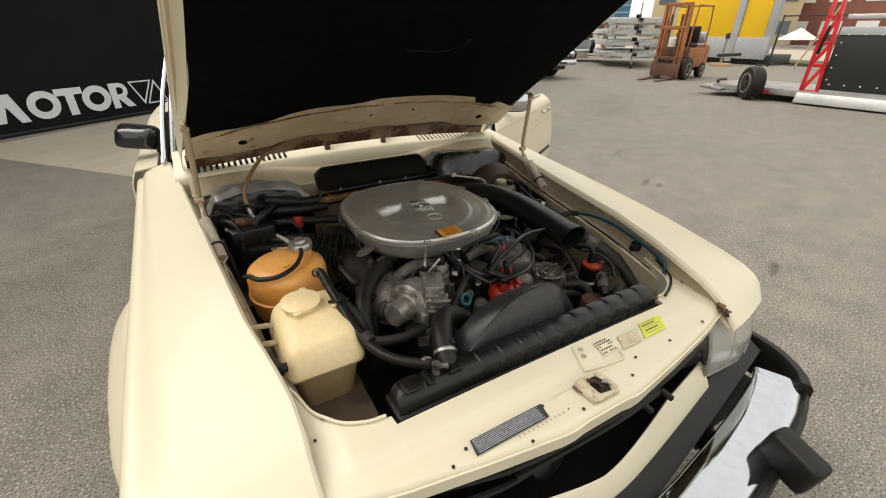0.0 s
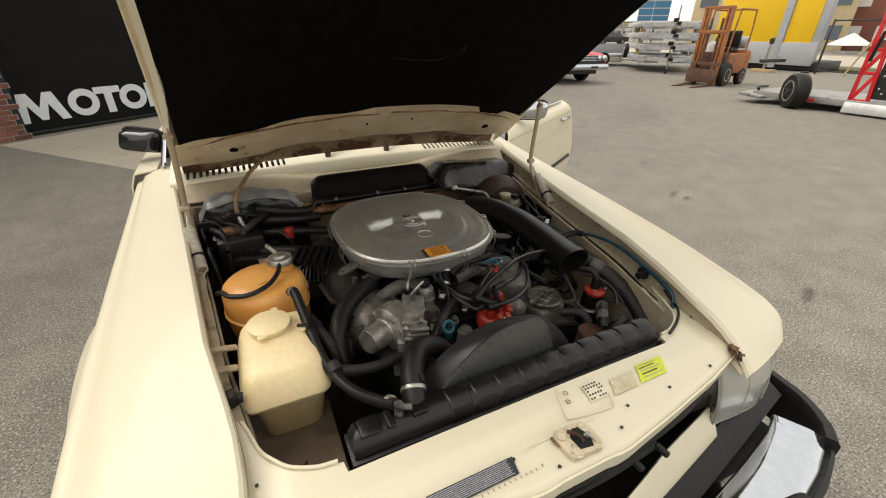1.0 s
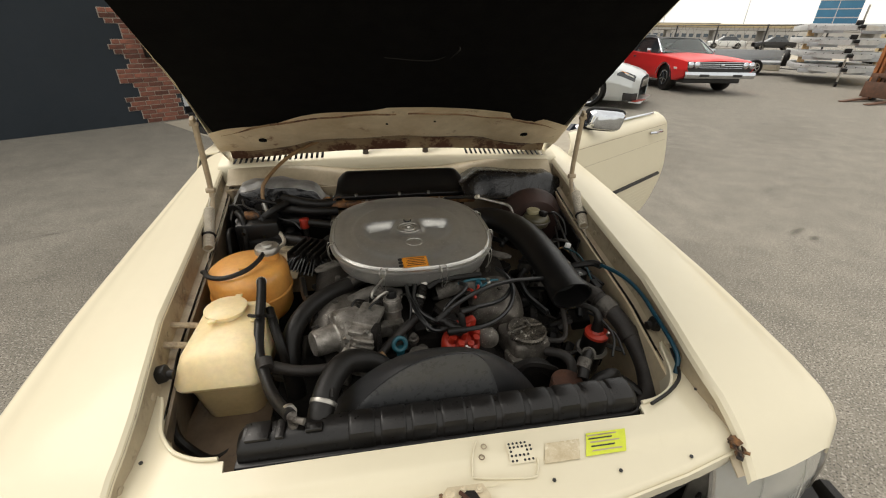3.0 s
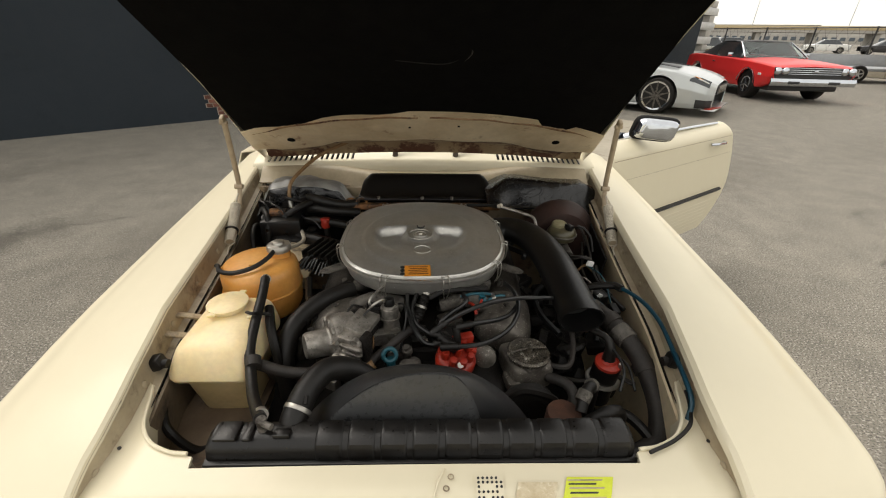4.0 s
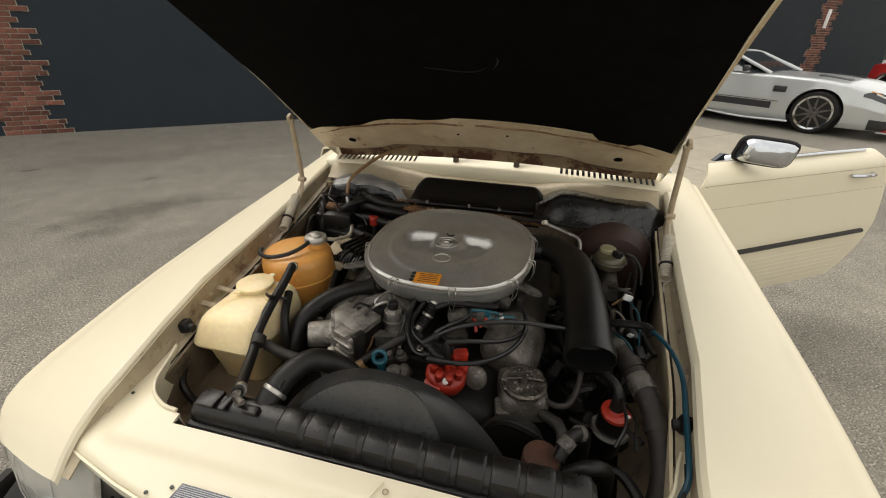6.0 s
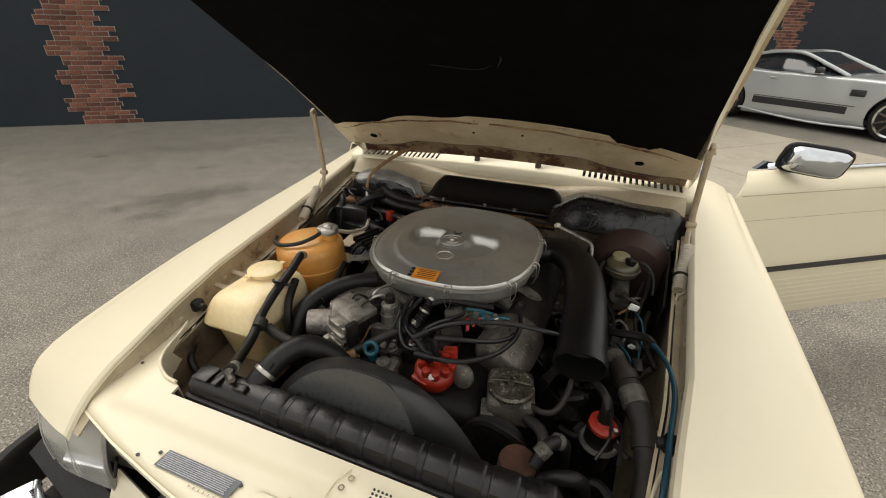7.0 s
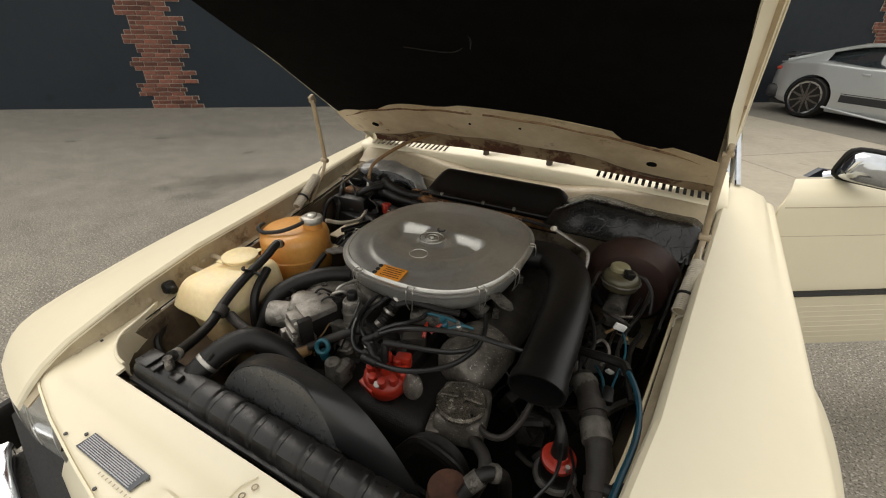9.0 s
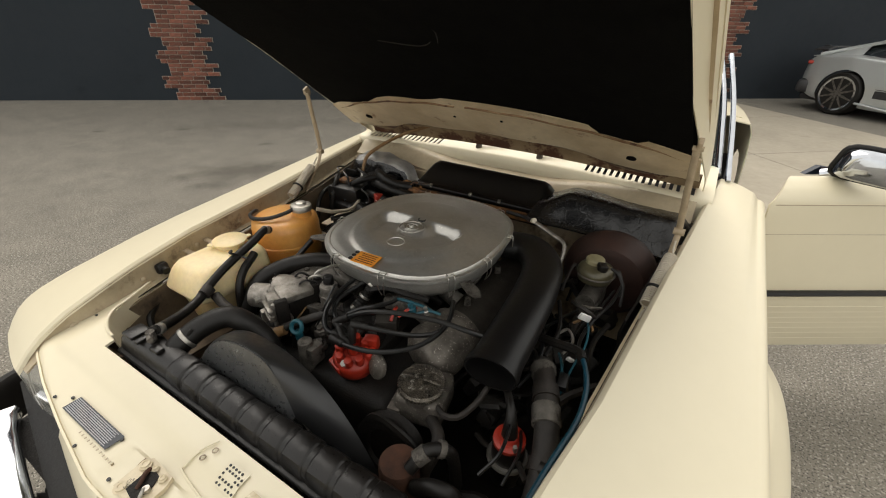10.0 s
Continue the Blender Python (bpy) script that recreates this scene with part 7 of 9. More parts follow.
part("gold_sticker", flat_tag(0.158, 0.224, 0.600, 0.630, 0.0042, skew=0.010), GOLD, lock, "worn gold foil sticker")
dots = part("dot_label", flat_tag(0.098, 0.144, 0.606, 0.643, 0.0040, 0.0006), CREAM, lock)
rngd = random.Random(3)
for i in range(6):
    for k in range(5):
        if rngd.random() < 0.82:
            b = cyl(nb(), on_panel(0.103 + 0.0074 * i, 0.610 + 0.0068 * k, 0.004), on_panel(0.103 + 0.0074 * i, 0.610 + 0.0068 * k, 0.0054), 0.0021, seg=8)
            part("dot", b, INK, dots)
outl = [(0.030, 0.602), (0.038, 0.593), (0.125, 0.582), (0.140, 0.588), (0.146, 0.602)]
part("pressed_outline", tube(nb(), [on_panel(x, y, 0.0035) for x, y in [(0.048, 0.654), (0.036, 0.63)] + outl + [(0.148, 0.610)]], 0.0017, 6), CREAM, lock)
for x, y in ((0.058, 0.640), (0.050, 0.622)):
    part("rivet", torus(nb(), Matrix.Translation(on_panel(x, y, 0.004)), 0.0045, 0.0012, 14, 6), GUTTER, lock)
for x, y in ((-0.294, 0.567), (-0.113, 0.571), (-0.05, 0.524), (0.164, 0.572), (0.286, 0.571), (0.428, 0.577), (0.114, 0.54), (0.535, 0.708), (-0.524, 0.706), (-0.177, 0.523), (-0.33, 0.55)):
    part("panel_hole", cyl(nb(), on_panel(x, y, 0.002), on_panel(x, y, 0.0042), 0.0032, seg=12), INK, lock)
# latch
LATCH = surface("greasy_cream_plate", (0.66, 0.57, 0.40), (0.54, 0.45, 0.30), 20, rough=0.4, stain=(0.03, 0.022, 0.016), stain_scale=34, stain_at=0.58, stain_soft=0.05)
bm = nb()
prism(bm, [(-0.036, -0.026), (0.026, -0.032), (0.036, -0.02), (0.036, 0.012), (0.028, 0.03), (-0.030, 0.032), (-0.040, 0.02)], 0.0, 0.008, Matrix.Translation(on_panel(0.012, 0.548, 0.0035)))
latch = part("hood_latch", bm, LATCH, lock, "greasy cream hood latch")
bm = nb()
prism(bm, [(-0.014, -0.020), (0.012, -0.024), (0.020, -0.004), (0.010, 0.018), (-0.006, 0.020), (-0.016, 0.006)], 0.0, 0.0022, Matrix.Translation(on_panel(0.014, 0.549, 0.0118)))
part("latch_mouth", bm, GRIME, latch, "dark greasy opening of the latch")
bm = tube(nb(), [on_panel(0.000, 0.566, 0.014), on_panel(0.006, 0.556, 0.019), on_panel(0.012, 0.548, 0.019), on_panel(0.014, 0.538, 0.014)], 0.0034, 8)
part("latch_jaw", bm, RUST, latch, "rust-brown catch")
bm = tube(nb(), [on_panel(0.024, 0.548, 0.014), on_panel(0.030, 0.541, 0.019), on_panel(0.034, 0.533, 0.016)], 0.0030, 8)
cyl(bm, on_panel(0.030, 0.545, 0.012), on_panel(0.030, 0.545, 0.020), 0.0055, seg=12)
part("latch_spring", bm, STEEL, latch)
for x, y, r in ((-0.015, 0.566, 0.0075), (0.032, 0.568, 0.0050), (-0.010, 0.527, 0.0085), (0.038, 0.527, 0.0045), (0.006, 0.571, 0.0042)):
    part("latch_bolt", lathe(nb(), [(r * 1.35, 0.0), (r * 1.35, 0.0015), (r, 0.002), (r * 0.95, 0.0045), (r * 0.5, 0.0052), (r * 0.45, 0.004), (0, 0.004)], Matrix.Translation(on_panel(x, y, 0.0115)), 16), LATCH, latch)
bm = tube(nb(), [on_panel(-0.030, 0.573, 0.0045), on_panel(-0.029, 0.560, 0.0048), on_panel(-0.022, 0.548, 0.0046)], 0.0032, 6)
part("rust_edge", bm, RUST_STEP_SHADE, latch)
# horn and cable in the grille gap
bm = lathe(nb(), [(0.0, -0.02), (0.045, -0.02), (0.056, -0.008), (0.056, 0.008), (0.03, 0.016), (0, 0.018)], pose(-0.10, 0.555, 0.60, 70, 0, 10), 28)
part("horn", bm, BLACK, car)
for pts in (((-0.34, 0.56, 0.655), (-0.2, 0.525, 0.66), (0.0, 0.512, 0.668), (0.12, 0.515, 0.668), (0.3, 0.535, 0.672), (0.44, 0.57, 0.675)), ((-0.2, 0.53, 0.62), (-0.05, 0.515, 0.64), (0.06, 0.505, 0.66), (0.2, 0.515, 0.655)), ((-0.32, 0.55, 0.60), (-0.2, 0.535, 0.60), (-0.08, 0.53, 0.63), (0.02, 0.515, 0.672))):
    part("front_cable", tube(nb(), pts, 0.0075, 7), RUBBER, car)
for x in (0.13, 0.20):
    part("cable_clip", box(nb(), (x, 0.50, 0.655), (0.012, 0.03, 0.012), (20, 0, 20), bev=0.003), GRIME, car)
# rust at the fender seam and broken lamp bracket
for side in (-1, 1):
    b = nb()
    box(b, (side * 0.478, 0.566, 0.585), (0.030, 0.006, 0.035), (-20, side * 25, side * 30), bev=0.002)
    part("lamp_bracket", b, GRIME, car)
b = nb()
rngd = random.Random(8)
for i in range(14):
    x, y = 0.528 + rngd.uniform(-0.012, 0.012), 0.58 + rngd.uniform(-0.014, 0.014)
    box(b, (x, y, edge_z(y) + 0.0 + rngd.uniform(-0.004, 0.004)), (0.012, 0.010, 0.003), (rngd.uniform(-30, 30), rngd.uniform(-30, 30), rngd.uniform(0, 90)))
tagged(part("rust_flakes", b, ORANGE_RAIL, car, "flaking orange rust"), kind="stuff")

# ---- other vehicles ----
SILVER = surface("pale_silver_paint", (0.53, 0.55, 0.545), (0.50, 0.52, 0.515), 2, rough=0.30, metal=0.5, coat=0.6, grain=0.02)
RED_PAINT = surface("bright_red_paint", (0.74, 0.03, 0.03), (0.70, 0.028, 0.028), 2, rough=0.42, spec=0.35, coat=0.25, grain=0.02)
DARK_TRIM = surface("dark_carbon_trim", (0.022, 0.022, 0.024), (0.03, 0.03, 0.032), 20, rough=0.4)
VINYL = surface("black_vinyl_roof", (0.02, 0.02, 0.022), (0.028, 0.028, 0.03), 30, rough=0.55, bump=0.2)
FORK = surface("rusty_orange_paint", (0.40, 0.15, 0.04), (0.26, 0.09, 0.03), 3, rough=0.6, bump=0.15, stain=(0.13, 0.055, 0.03), stain_scale=4, stain_at=0.55, stain_soft=0.12)
FORK_DARK = surface("dark_rusty_steel", (0.15, 0.075, 0.045), (0.08, 0.045, 0.03), 6, rough=0.75, bump=0.2)
ALLOY = surface("bare_trailer_aluminium", (0.62, 0.62, 0.61), (0.5, 0.5, 0.49), 3, rough=0.4, rough2=0.55, metal=0.5, stain=(0.35, 0.34, 0.33), stain_scale=5, stain_at=0.62)
WOOD = surface("pale_timber", (0.50, 0.36, 0.19), (0.40, 0.28, 0.14), 6, rough=0.8, bump=0.2)
YELLOW = surface("signal_yellow_panel", (0.80, 0.50, 0.01), (0.76, 0.47, 0.01), 1, rough=0.5, grain=0.05)
GREY_PANEL = surface("light_grey_panel", (0.40, 0.41, 0.42), (0.34, 0.35, 0.36), 1, rough=0.6)
TRAILER_RED = surface("red_lattice_paint", (0.60, 0.02, 0.025), (0.52, 0.018, 0.02), 4, rough=0.4)
BLACK_PANEL = surface("black_trailer_panel", (0.016, 0.018, 0.016), (0.02, 0.022, 0.02), 2, rough=0.45)


def wheel_set(parent, x, y, r, width, rim_r, spokes, rim_mat, side):
    b = lathe(nb(), [(rim_r, -width / 2), (r - 0.03, -width / 2), (r, -width / 2 + 0.04), (r, width / 2 - 0.04), (r - 0.03, width / 2), (rim_r, width / 2), (rim_r, -width / 2)][:-1], pose(x, y, r, 0, side * 90, 0), 44)
    tyre = part("wheel", b, RUBBER, parent)
    b = nb()
    m = pose(x, y, r, 0, side * 90, 0)
    lathe(b, [(rim_r + 0.006, width / 2 - 0.002), (rim_r + 0.004, width / 2 + 0.010), (rim_r - 0.026, width / 2 + 0.006), (rim_r - 0.03, width / 2 - 0.05), (rim_r - 0.03, -width / 2 + 0.03)], m, 44)
    part("rim_lip", b, CHROME if rim_mat in (CHROME, ALU_DIRTY) else STEEL, tyre)
    b = nb()
    for k in range(spokes):
        a = 360 * k / spokes
        prism(b, [(0.03, -0.020), (rim_r * 0.96, -0.011), (rim_r * 0.96, 0.011), (0.03, 0.020)], width / 2 + 0.001, width / 2 + 0.013, pose(0, 0, 0, 0, 0, a))
    cyl(b, (0, 0, width / 2 - 0.05), (0, 0, width / 2 + 0.016), 0.042, 0.036, 18)
    b.transform(m)
    part("rim", b, rim_mat, tyre)
    b = cyl(nb(), (0, 0, width / 2 - 0.10), (0, 0, width / 2 - 0.07), rim_r - 0.035, seg=28)
    b.transform(m)
    part("brake_disc", b, GRIME, tyre)


def shell(stn, axles, arch):
    """Body skin from stations (y, half width, low, side, shoulder, top)."""
    ys = [s[0] for s in stn]

    def col(i):
        return lambda y: float(np.interp(y, ys, [s[i] for s in stn]))
    w, lo, sd, sh, tp = (col(i) for i in range(1, 6))

    def ring(y, k):
        ks = [0, 0.12, 0.2, 0.38, 0.56, 0.66, 0.80, 1]
        xs = [0.80 * w(y), 0.95 * w(y), 0.985 * w(y), w(y), 0.965 * w(y), 0.90 * w(y), 0.5 * w(y), 0]
        zs = [lo(y), lo(y) + 0.015, lo(y) + 0.10, sd(y), sh(y), sh(y) + 0.55 * (tp(y) - sh(y)), tp(y), tp(y) + 0.018]
        return float(np.interp(k, ks, xs)), float(np.interp(k, ks, zs))
    b = nb()
    us = ticks(ys[0], ys[-1], 110)
    for side in (-1, 1):
        def f(y, k):
            x, z = ring(y, k)
            return (side * x, y, z)

        def keep(y, k):
            x, z = ring(y, k)
            return k > 0.6 or all(math.hypot(y - ay, z - az) > arch for ay, az in axles)
        sheet(b, f, us, ticks(0, 0.6, 42) + ticks(0.62, 1, 14), keep)
    bmesh.ops.delete(b, geom=[v for v in b.verts if not v.link_faces], context="VERTS")
    bmesh.ops.remove_doubles(b, verts=b.verts[:], dist=0.0005)
    snap_arch(b, axles, arch, 0.07)
    solid(b, 0.01)
    return b, ring


def silver_coupe(m):
    t = thing("sports_coupe", m, "pale silver low sports coupe parked by the wall", "car")
    ax = [(-1.315, 0.35), (1.315, 0.34)]
    stn = [(-2.19, 0.58, 0.46, 0.62, 0.77, 0.81), (-2.13, 0.76, 0.40, 0.60, 0.82, 0.87), (-2.0, 0.88, 0.29, 0.59, 0.87, 0.92), (-1.8, 0.945, 0.22, 0.58, 0.90, 0.95), (-1.3, 0.975, 0.16, 0.56, 0.93, 0.98), (-0.7, 0.95, 0.14, 0.52, 0.89, 0.92), (0.0, 0.93, 0.13, 0.50, 0.87, 0.89), (0.6, 0.93, 0.13, 0.52, 0.86, 0.91), (1.2, 0.965, 0.14, 0.54, 0.84, 0.885), (1.6, 0.955, 0.14, 0.52, 0.79, 0.84), (1.95, 0.92, 0.14, 0.48, 0.70, 0.77), (2.18, 0.82, 0.15, 0.42, 0.60, 0.69), (2.29, 0.62, 0.17, 0.38, 0.54, 0.62)]
    b, ring = shell(stn, ax, 0.385)
    part("body", b, SILVER, t, angle=40)
    b = nb()
    for side in (-1, 1):
        sheet(b, lambda y, v: (side * ((0.80 - 0.14 * v ** 1.3) * float(np.interp(y, [-1.95, -1.3, -0.3, 0.4], [0.78, 0.94, 0.96, 0.92])) - 0.26 * v * 0 - 0.10 * v), y, 0.90 + (float(np.interp(y, [-2.0, -1.5, -1.0, -0.62, -0.32, 0.40], [0.92, 1.065, 1.190, 1.220, 1.192, 0.90])) - 0.90) * v), ticks(-1.80, 0.38, 26), ticks(0, 1, 8))
    solid(b, 0.008)
    part("side_glass", b, DARK_GLASS, t)
    roof_z = lerp_table([-2.05, -1.5, -1.0, -0.62, -0.32, 0.40], [0.925, 1.095, 1.222, 1.250, 1.222, 0.915])
    b = sheet(nb(), lambda y, u: (u * float(np.interp(y, [-2.05, -1.3, -0.32], [0.60, 0.60, 0.62])), y, roof_z(y) + 0.018 * (1 - u * u)), ticks(-2.05, -0.32, 20), ticks(-1, 1, 12))
    solid(b, 0.012)
    part("roof", b, SILVER, t)
    b = sheet(nb(), lambda y, u: (u * (0.63 + 0.14 * (y + 0.32)), y, roof_z(y) + 0.015 * (1 - u * u)), ticks(-0.32, 0.40, 8), ticks(-1, 1, 12))
    solid(b, 0.008)
    part("windscreen", b, DARK_GLASS, t)
    for side in (-1, 1):
        b = tube(nb(), [(side * 0.73, 0.44, 0.90), (side * 0.67, 0.05, 1.06), (side * 0.63, -0.34, 1.21), (side * 0.62, -0.65, 1.236), (side * 0.62, -1.0, 1.200), (side * 0.66, -1.5, 1.072), (side * 0.78, -1.95, 0.935)], 0.030, 8)
        part("pillar", b, SILVER, t)
        b = sheet(nb(), lambda y, v: (side * (float(np.interp(y, [-2.1, -1.5, -0.9], [0.80, 0.86, 0.80])) - 0.22 * v), y, 0.91 + (roof_z(y) - 0.91) * v), ticks(-2.05, -1.30, 8), ticks(0, 1, 6))
        solid(b, 0.010)
        part("rear_quarter", b, SILVER, t)
        wheel_set(t, side * 0.83, -1.315, 0.352, 0.30, 0.275, 10, ALU_DIRTY, side)
        wheel_set(t, side * 0.83, 1.315, 0.345, 0.27, 0.268, 10, ALU_DIRTY, side)
        b = nb()
        sheet(b, lambda y, v: (side * (ring(y, 0.30 + 0.06 * v)[0] + 0.004), y, 0.34 + 0.115 * v - 0.012 * y), ticks(-0.80, 0.66, 18), ticks(0, 1, 3))
        solid(b, 0.004)
        part("side_stripe", b, DARK_TRIM, t)
        b = tube(nb(), [(side * (ring(y, 0.38)[0] + 0.006), y, 0.475 - 0.012 * y) for y in ticks(-0.80, 0.76, 8)], 0.006, 5)
        part("stripe_line", b, DARK_TRIM, t)
        b = box(nb(), (side * 0.935, 0.72, 0.67), (0.03, 0.20, 0.10), (0, 0, 0), bev=0.012)
        part("side_vent", b, INK, t)
        b = tube(nb(), [(side * 0.955, -0.62, 0.80), (side * 0.962, -0.5, 0.80)], 0.018, 8)
        part("door_handle", b, SILVER, t)
        b = box(nb(), (side * 0.96, 0.10, 0.97), (0.20, 0.10, 0.10), (0, 0, side * 10), bev=0.03, seg=3)
        part("mirror", b, DARK_TRIM, t)
        b = tube(nb(), [(side * 0.955, -1.6, 0.30), (side * 0.96, 0.0, 0.15), (side * 0.96, 1.0, 0.16)], 0.02, 6)
        part("sill_blade", b, SILVER, t)
        b = nb()
        sheet(b, lambda y, v: (side * (ring(y, 0.50 + 0.16 * v * min(1, (y - 1.80) / 0.22))[0] + 0.004), y + 0.006, ring(y, 0.50 + 0.16 * v * min(1, (y - 1.80) / 0.22))[1] + 0.004), ticks(1.84, 2.19, 14), ticks(0, 1, 5))
        solid(b, 0.012)
        lamp_o = part("headlight", b, DARK_GLASS, t)
        b = tube(nb(), [(side * (ring(y, 0.58)[0] + 0.012), y + 0.006, ring(y, 0.58)[1] + 0.004) for y in (1.98, 2.04, 2.10, 2.16)], 0.012, 8)
        part("lamp_strip", b, WHITE, lamp_o)
        b = tube(nb(), [(side * (ring(y, 0.60)[0] + 0.010), y, ring(y, 0.60)[1] + 0.010) for y in (1.91, 1.95, 2.0, 2.05)], 0.007, 6)
        part("amber_marker", b, ORANGE, lamp_o)
        b = sheet(nb(), lambda y, k: (side * (ring(y, k)[0] + 0.005), y + 0.008, ring(y, k)[1]), ticks(2.02, 2.27, 12), ticks(0.10, 0.27, 5))
        solid(b, 0.008)
        part("air_intake", b, INK, t)
        b = box(nb(), (side * 0.40, 1.30, 0.880), (0.16, 0.46, 0.02), (-6, side * 4, -side * 4), bev=0.006)
        part("hood_vent", b, DARK_TRIM, t)
        b = box(nb(), (side * 0.77, -2.035, 0.80), (0.24, 0.12, 0.06), (0, 0, side * 24), bev=0.02)
        part("tail_light", b, RED, t)
        b = box(nb(), (side * 0.80, -1.96, 0.40), (0.26, 0.30, 0.24), (0, 0, side * 20), bev=0.07)
        part("rear_diffuser", b, DARK_TRIM, t)
    b = loft(nb(), [rrect(-0.50, 0.50, 0.40, 0.585, 0.06, 2.10), rrect(-0.47, 0.47, 0.405, 0.575, 0.06, 2.292), rrect(-0.44, 0.44, 0.42, 0.56, 0.05, 2.300)])
    b.transform(Matrix(((1, 0, 0, 0), (0, 0, 1, 0), (0, 1, 0, 0), (0, 0, 0, 1))))
    gr = part("grille", b, INK, t)
    for k in range(9):
        part("grille_bar", box(nb(), (-0.36 + 0.09 * k, 2.302, 0.49), (0.010, 0.012, 0.13), bev=0.002), STEEL, gr)
    b = box(nb(), (0, 2.27, 0.14), (1.6, 0.24, 0.025), bev=0.008)
    part("front_splitter", b, SILVER, t)
    b = box(nb(), (0.55, 2.31, 0.165), (0.5, 0.10, 0.022), (0, 0, -14), bev=0.008)
    part("splitter_accent", b, RED, t)
    b = sheet(nb(), lambda u, v: (0.74 * u, -2.12 + 0.24 * v, 1.055 + 0.02 * v - 0.05 * max(0, abs(u) - 0.75) / 0.25), ticks(-1, 1, 20), ticks(0, 1, 4))
    solid(b, 0.022)
    wing = part("rear_wing", b, DARK_TRIM, t)
    for x in (-0.45, 0.45):
        part("wing_stay", box(nb(), (x, -2.1, 1.0), (0.03, 0.10, 0.16), bev=0.006), DARK_TRIM, wing)
    b = box(nb(), (0, 0, 0.22), (1.7, 4.0, 0.10), bev=0.03)
    part("floor_pan", b, INK, t)
    return t


silver_coupe(pose(4.15, 10.48, 0, 0, 0, -130.9))


def red_coupe(m):
    t = thing("muscle_car", m, "bright red vintage muscle car with black vinyl roof", "car")
    ax = [(-1.42, 0.34), (1.42, 0.34)]
    stn = [(-2.50, 0.80, 0.42, 0.62, 0.80, 0.86), (-2.35, 0.90, 0.36, 0.60, 0.88, 0.93), (-1.9, 0.95, 0.30, 0.58, 0.92, 0.96), (-1.2, 0.965, 0.26, 0.58, 0.94, 0.965), (-0.4, 0.96, 0.25, 0.58, 0.91, 0.935), (0.5, 0.955, 0.25, 0.58, 0.89, 0.945), (1.2, 0.95, 0.26, 0.58, 0.87, 0.935), (1.9, 0.94, 0.30, 0.58, 0.83, 0.895), (2.30, 0.93, 0.42, 0.58, 0.80, 0.855), (2.42, 0.92, 0.54, 0.62, 0.77, 0.81)]
    b, ring = shell(stn, ax, 0.375)
    part("body", b, RED_PAINT, t, angle=35)
    b = sheet(nb(), lambda x, v: (x, 2.40 + 0.03 * (1 - (x / 0.92) ** 2), 0.54 + 0.26 * v), ticks(-0.90, 0.90, 20), ticks(0, 1, 4))
    solid(b, 0.03)
    grille = part("grille", b, INK, t)
    for z in (0.655, 0.70, 0.745, 0.79):
        part("grille_bar", tube(nb(), [(-0.60, 2.43, z), (0, 2.45, z), (0.60, 2.43, z)], 0.010, 6), CHROME, grille)
    for side in (-1, 1):
        for x in (0.66, 0.83):
            b = lathe(nb(), [(0.0, 0.05), (0.06, 0.04), (0.082, 0.02), (0.088, 0.0), (0.07, -0.02)], pose(side * x, 2.425, 0.715, -90, 0, 0), 22)
            part("headlight", b, CHROME, t)
        wheel_set(t, side * 0.80, -1.42, 0.34, 0.24, 0.19, 5, CHROME, side)
        wheel_set(t, side * 0.80, 1.42, 0.34, 0.24, 0.19, 5, CHROME, side)
        for ay in (-1.42, 1.42):
            b = tube(nb(), [(side * 0.972, ay + 0.385 * math.cos(a), 0.34 + 0.385 * math.sin(a)) for a in ticks(0.15, 2.99, 12)], 0.014, 6, 2)
            part("arch_trim", b, CHROME, t)
        b = sheet(nb(), lambda y, v: (side * (0.84 - 0.20 * v), y, 0.93 + (float(np.interp(y, [-1.75, -1.0, -0.7, 0.15, 0.75], [0.97, 1.24, 1.30, 1.30, 0.95])) - 0.93) * v), ticks(-1.7, 0.72, 22), ticks(0, 1, 6))
        solid(b, 0.010)
        part("side_glass", b, DARK_GLASS, t)
        b = sheet(nb(), lambda y, v: (side * (0.855 - 0.20 * v), y, 0.93 + (float(np.interp(y, [-1.85, -1.0, -0.7], [0.96, 1.25, 1.315])) - 0.93) * v), ticks(-1.85, -0.75, 10), ticks(0, 1, 5))
        solid(b, 0.010)
        part("roof_quarter", b, VINYL, t)
        b = tube(nb(), [(side * 0.80, 0.80, 0.945), (side * 0.72, 0.45, 1.15), (side * 0.655, 0.16, 1.30)], 0.024, 8)
        part("pillar", b, CHROME, t)
        part("mirror", box(nb(), (side * 1.0, 0.42, 1.0), (0.14, 0.05, 0.09), (0, 0, 0), bev=0.02), CHROME, t)
        part("door_handle", box(nb(), (side * 0.965, -0.45, 0.80), (0.03, 0.14, 0.03), bev=0.008), CHROME, t)
        part("marker_light", box(nb(), (side * 0.955, 1.95, 0.62), (0.02, 0.12, 0.05), bev=0.006), WHITE, t)
    b = sheet(nb(), lambda y, u: (u * 0.65, y, float(np.interp(y, [-1.85, -1.0, -0.7, -0.2, 0.16], [0.97, 1.26, 1.32, 1.335, 1.31])) + 0.02 * (1 - u * u)), ticks(-1.85, 0.16, 16), ticks(-1, 1, 10))
    solid(b, 0.012)
    part("roof", b, VINYL, t)
    b = sheet(nb(), lambda v, u: (u * (0.79 - 0.14 * v), 0.82 - 0.66 * v + 0.05 * (1 - u * u) * (1 - v), 0.94 + 0.37 * v), ticks(0, 1, 8), ticks(-1, 1, 12))
    solid(b, 0.008)
    part("windscreen", b, GLASS, t)
    part("dashboard", box(nb(), (0, 0.5, 0.92), (1.4, 0.5, 0.10), bev=0.03), INK, t)
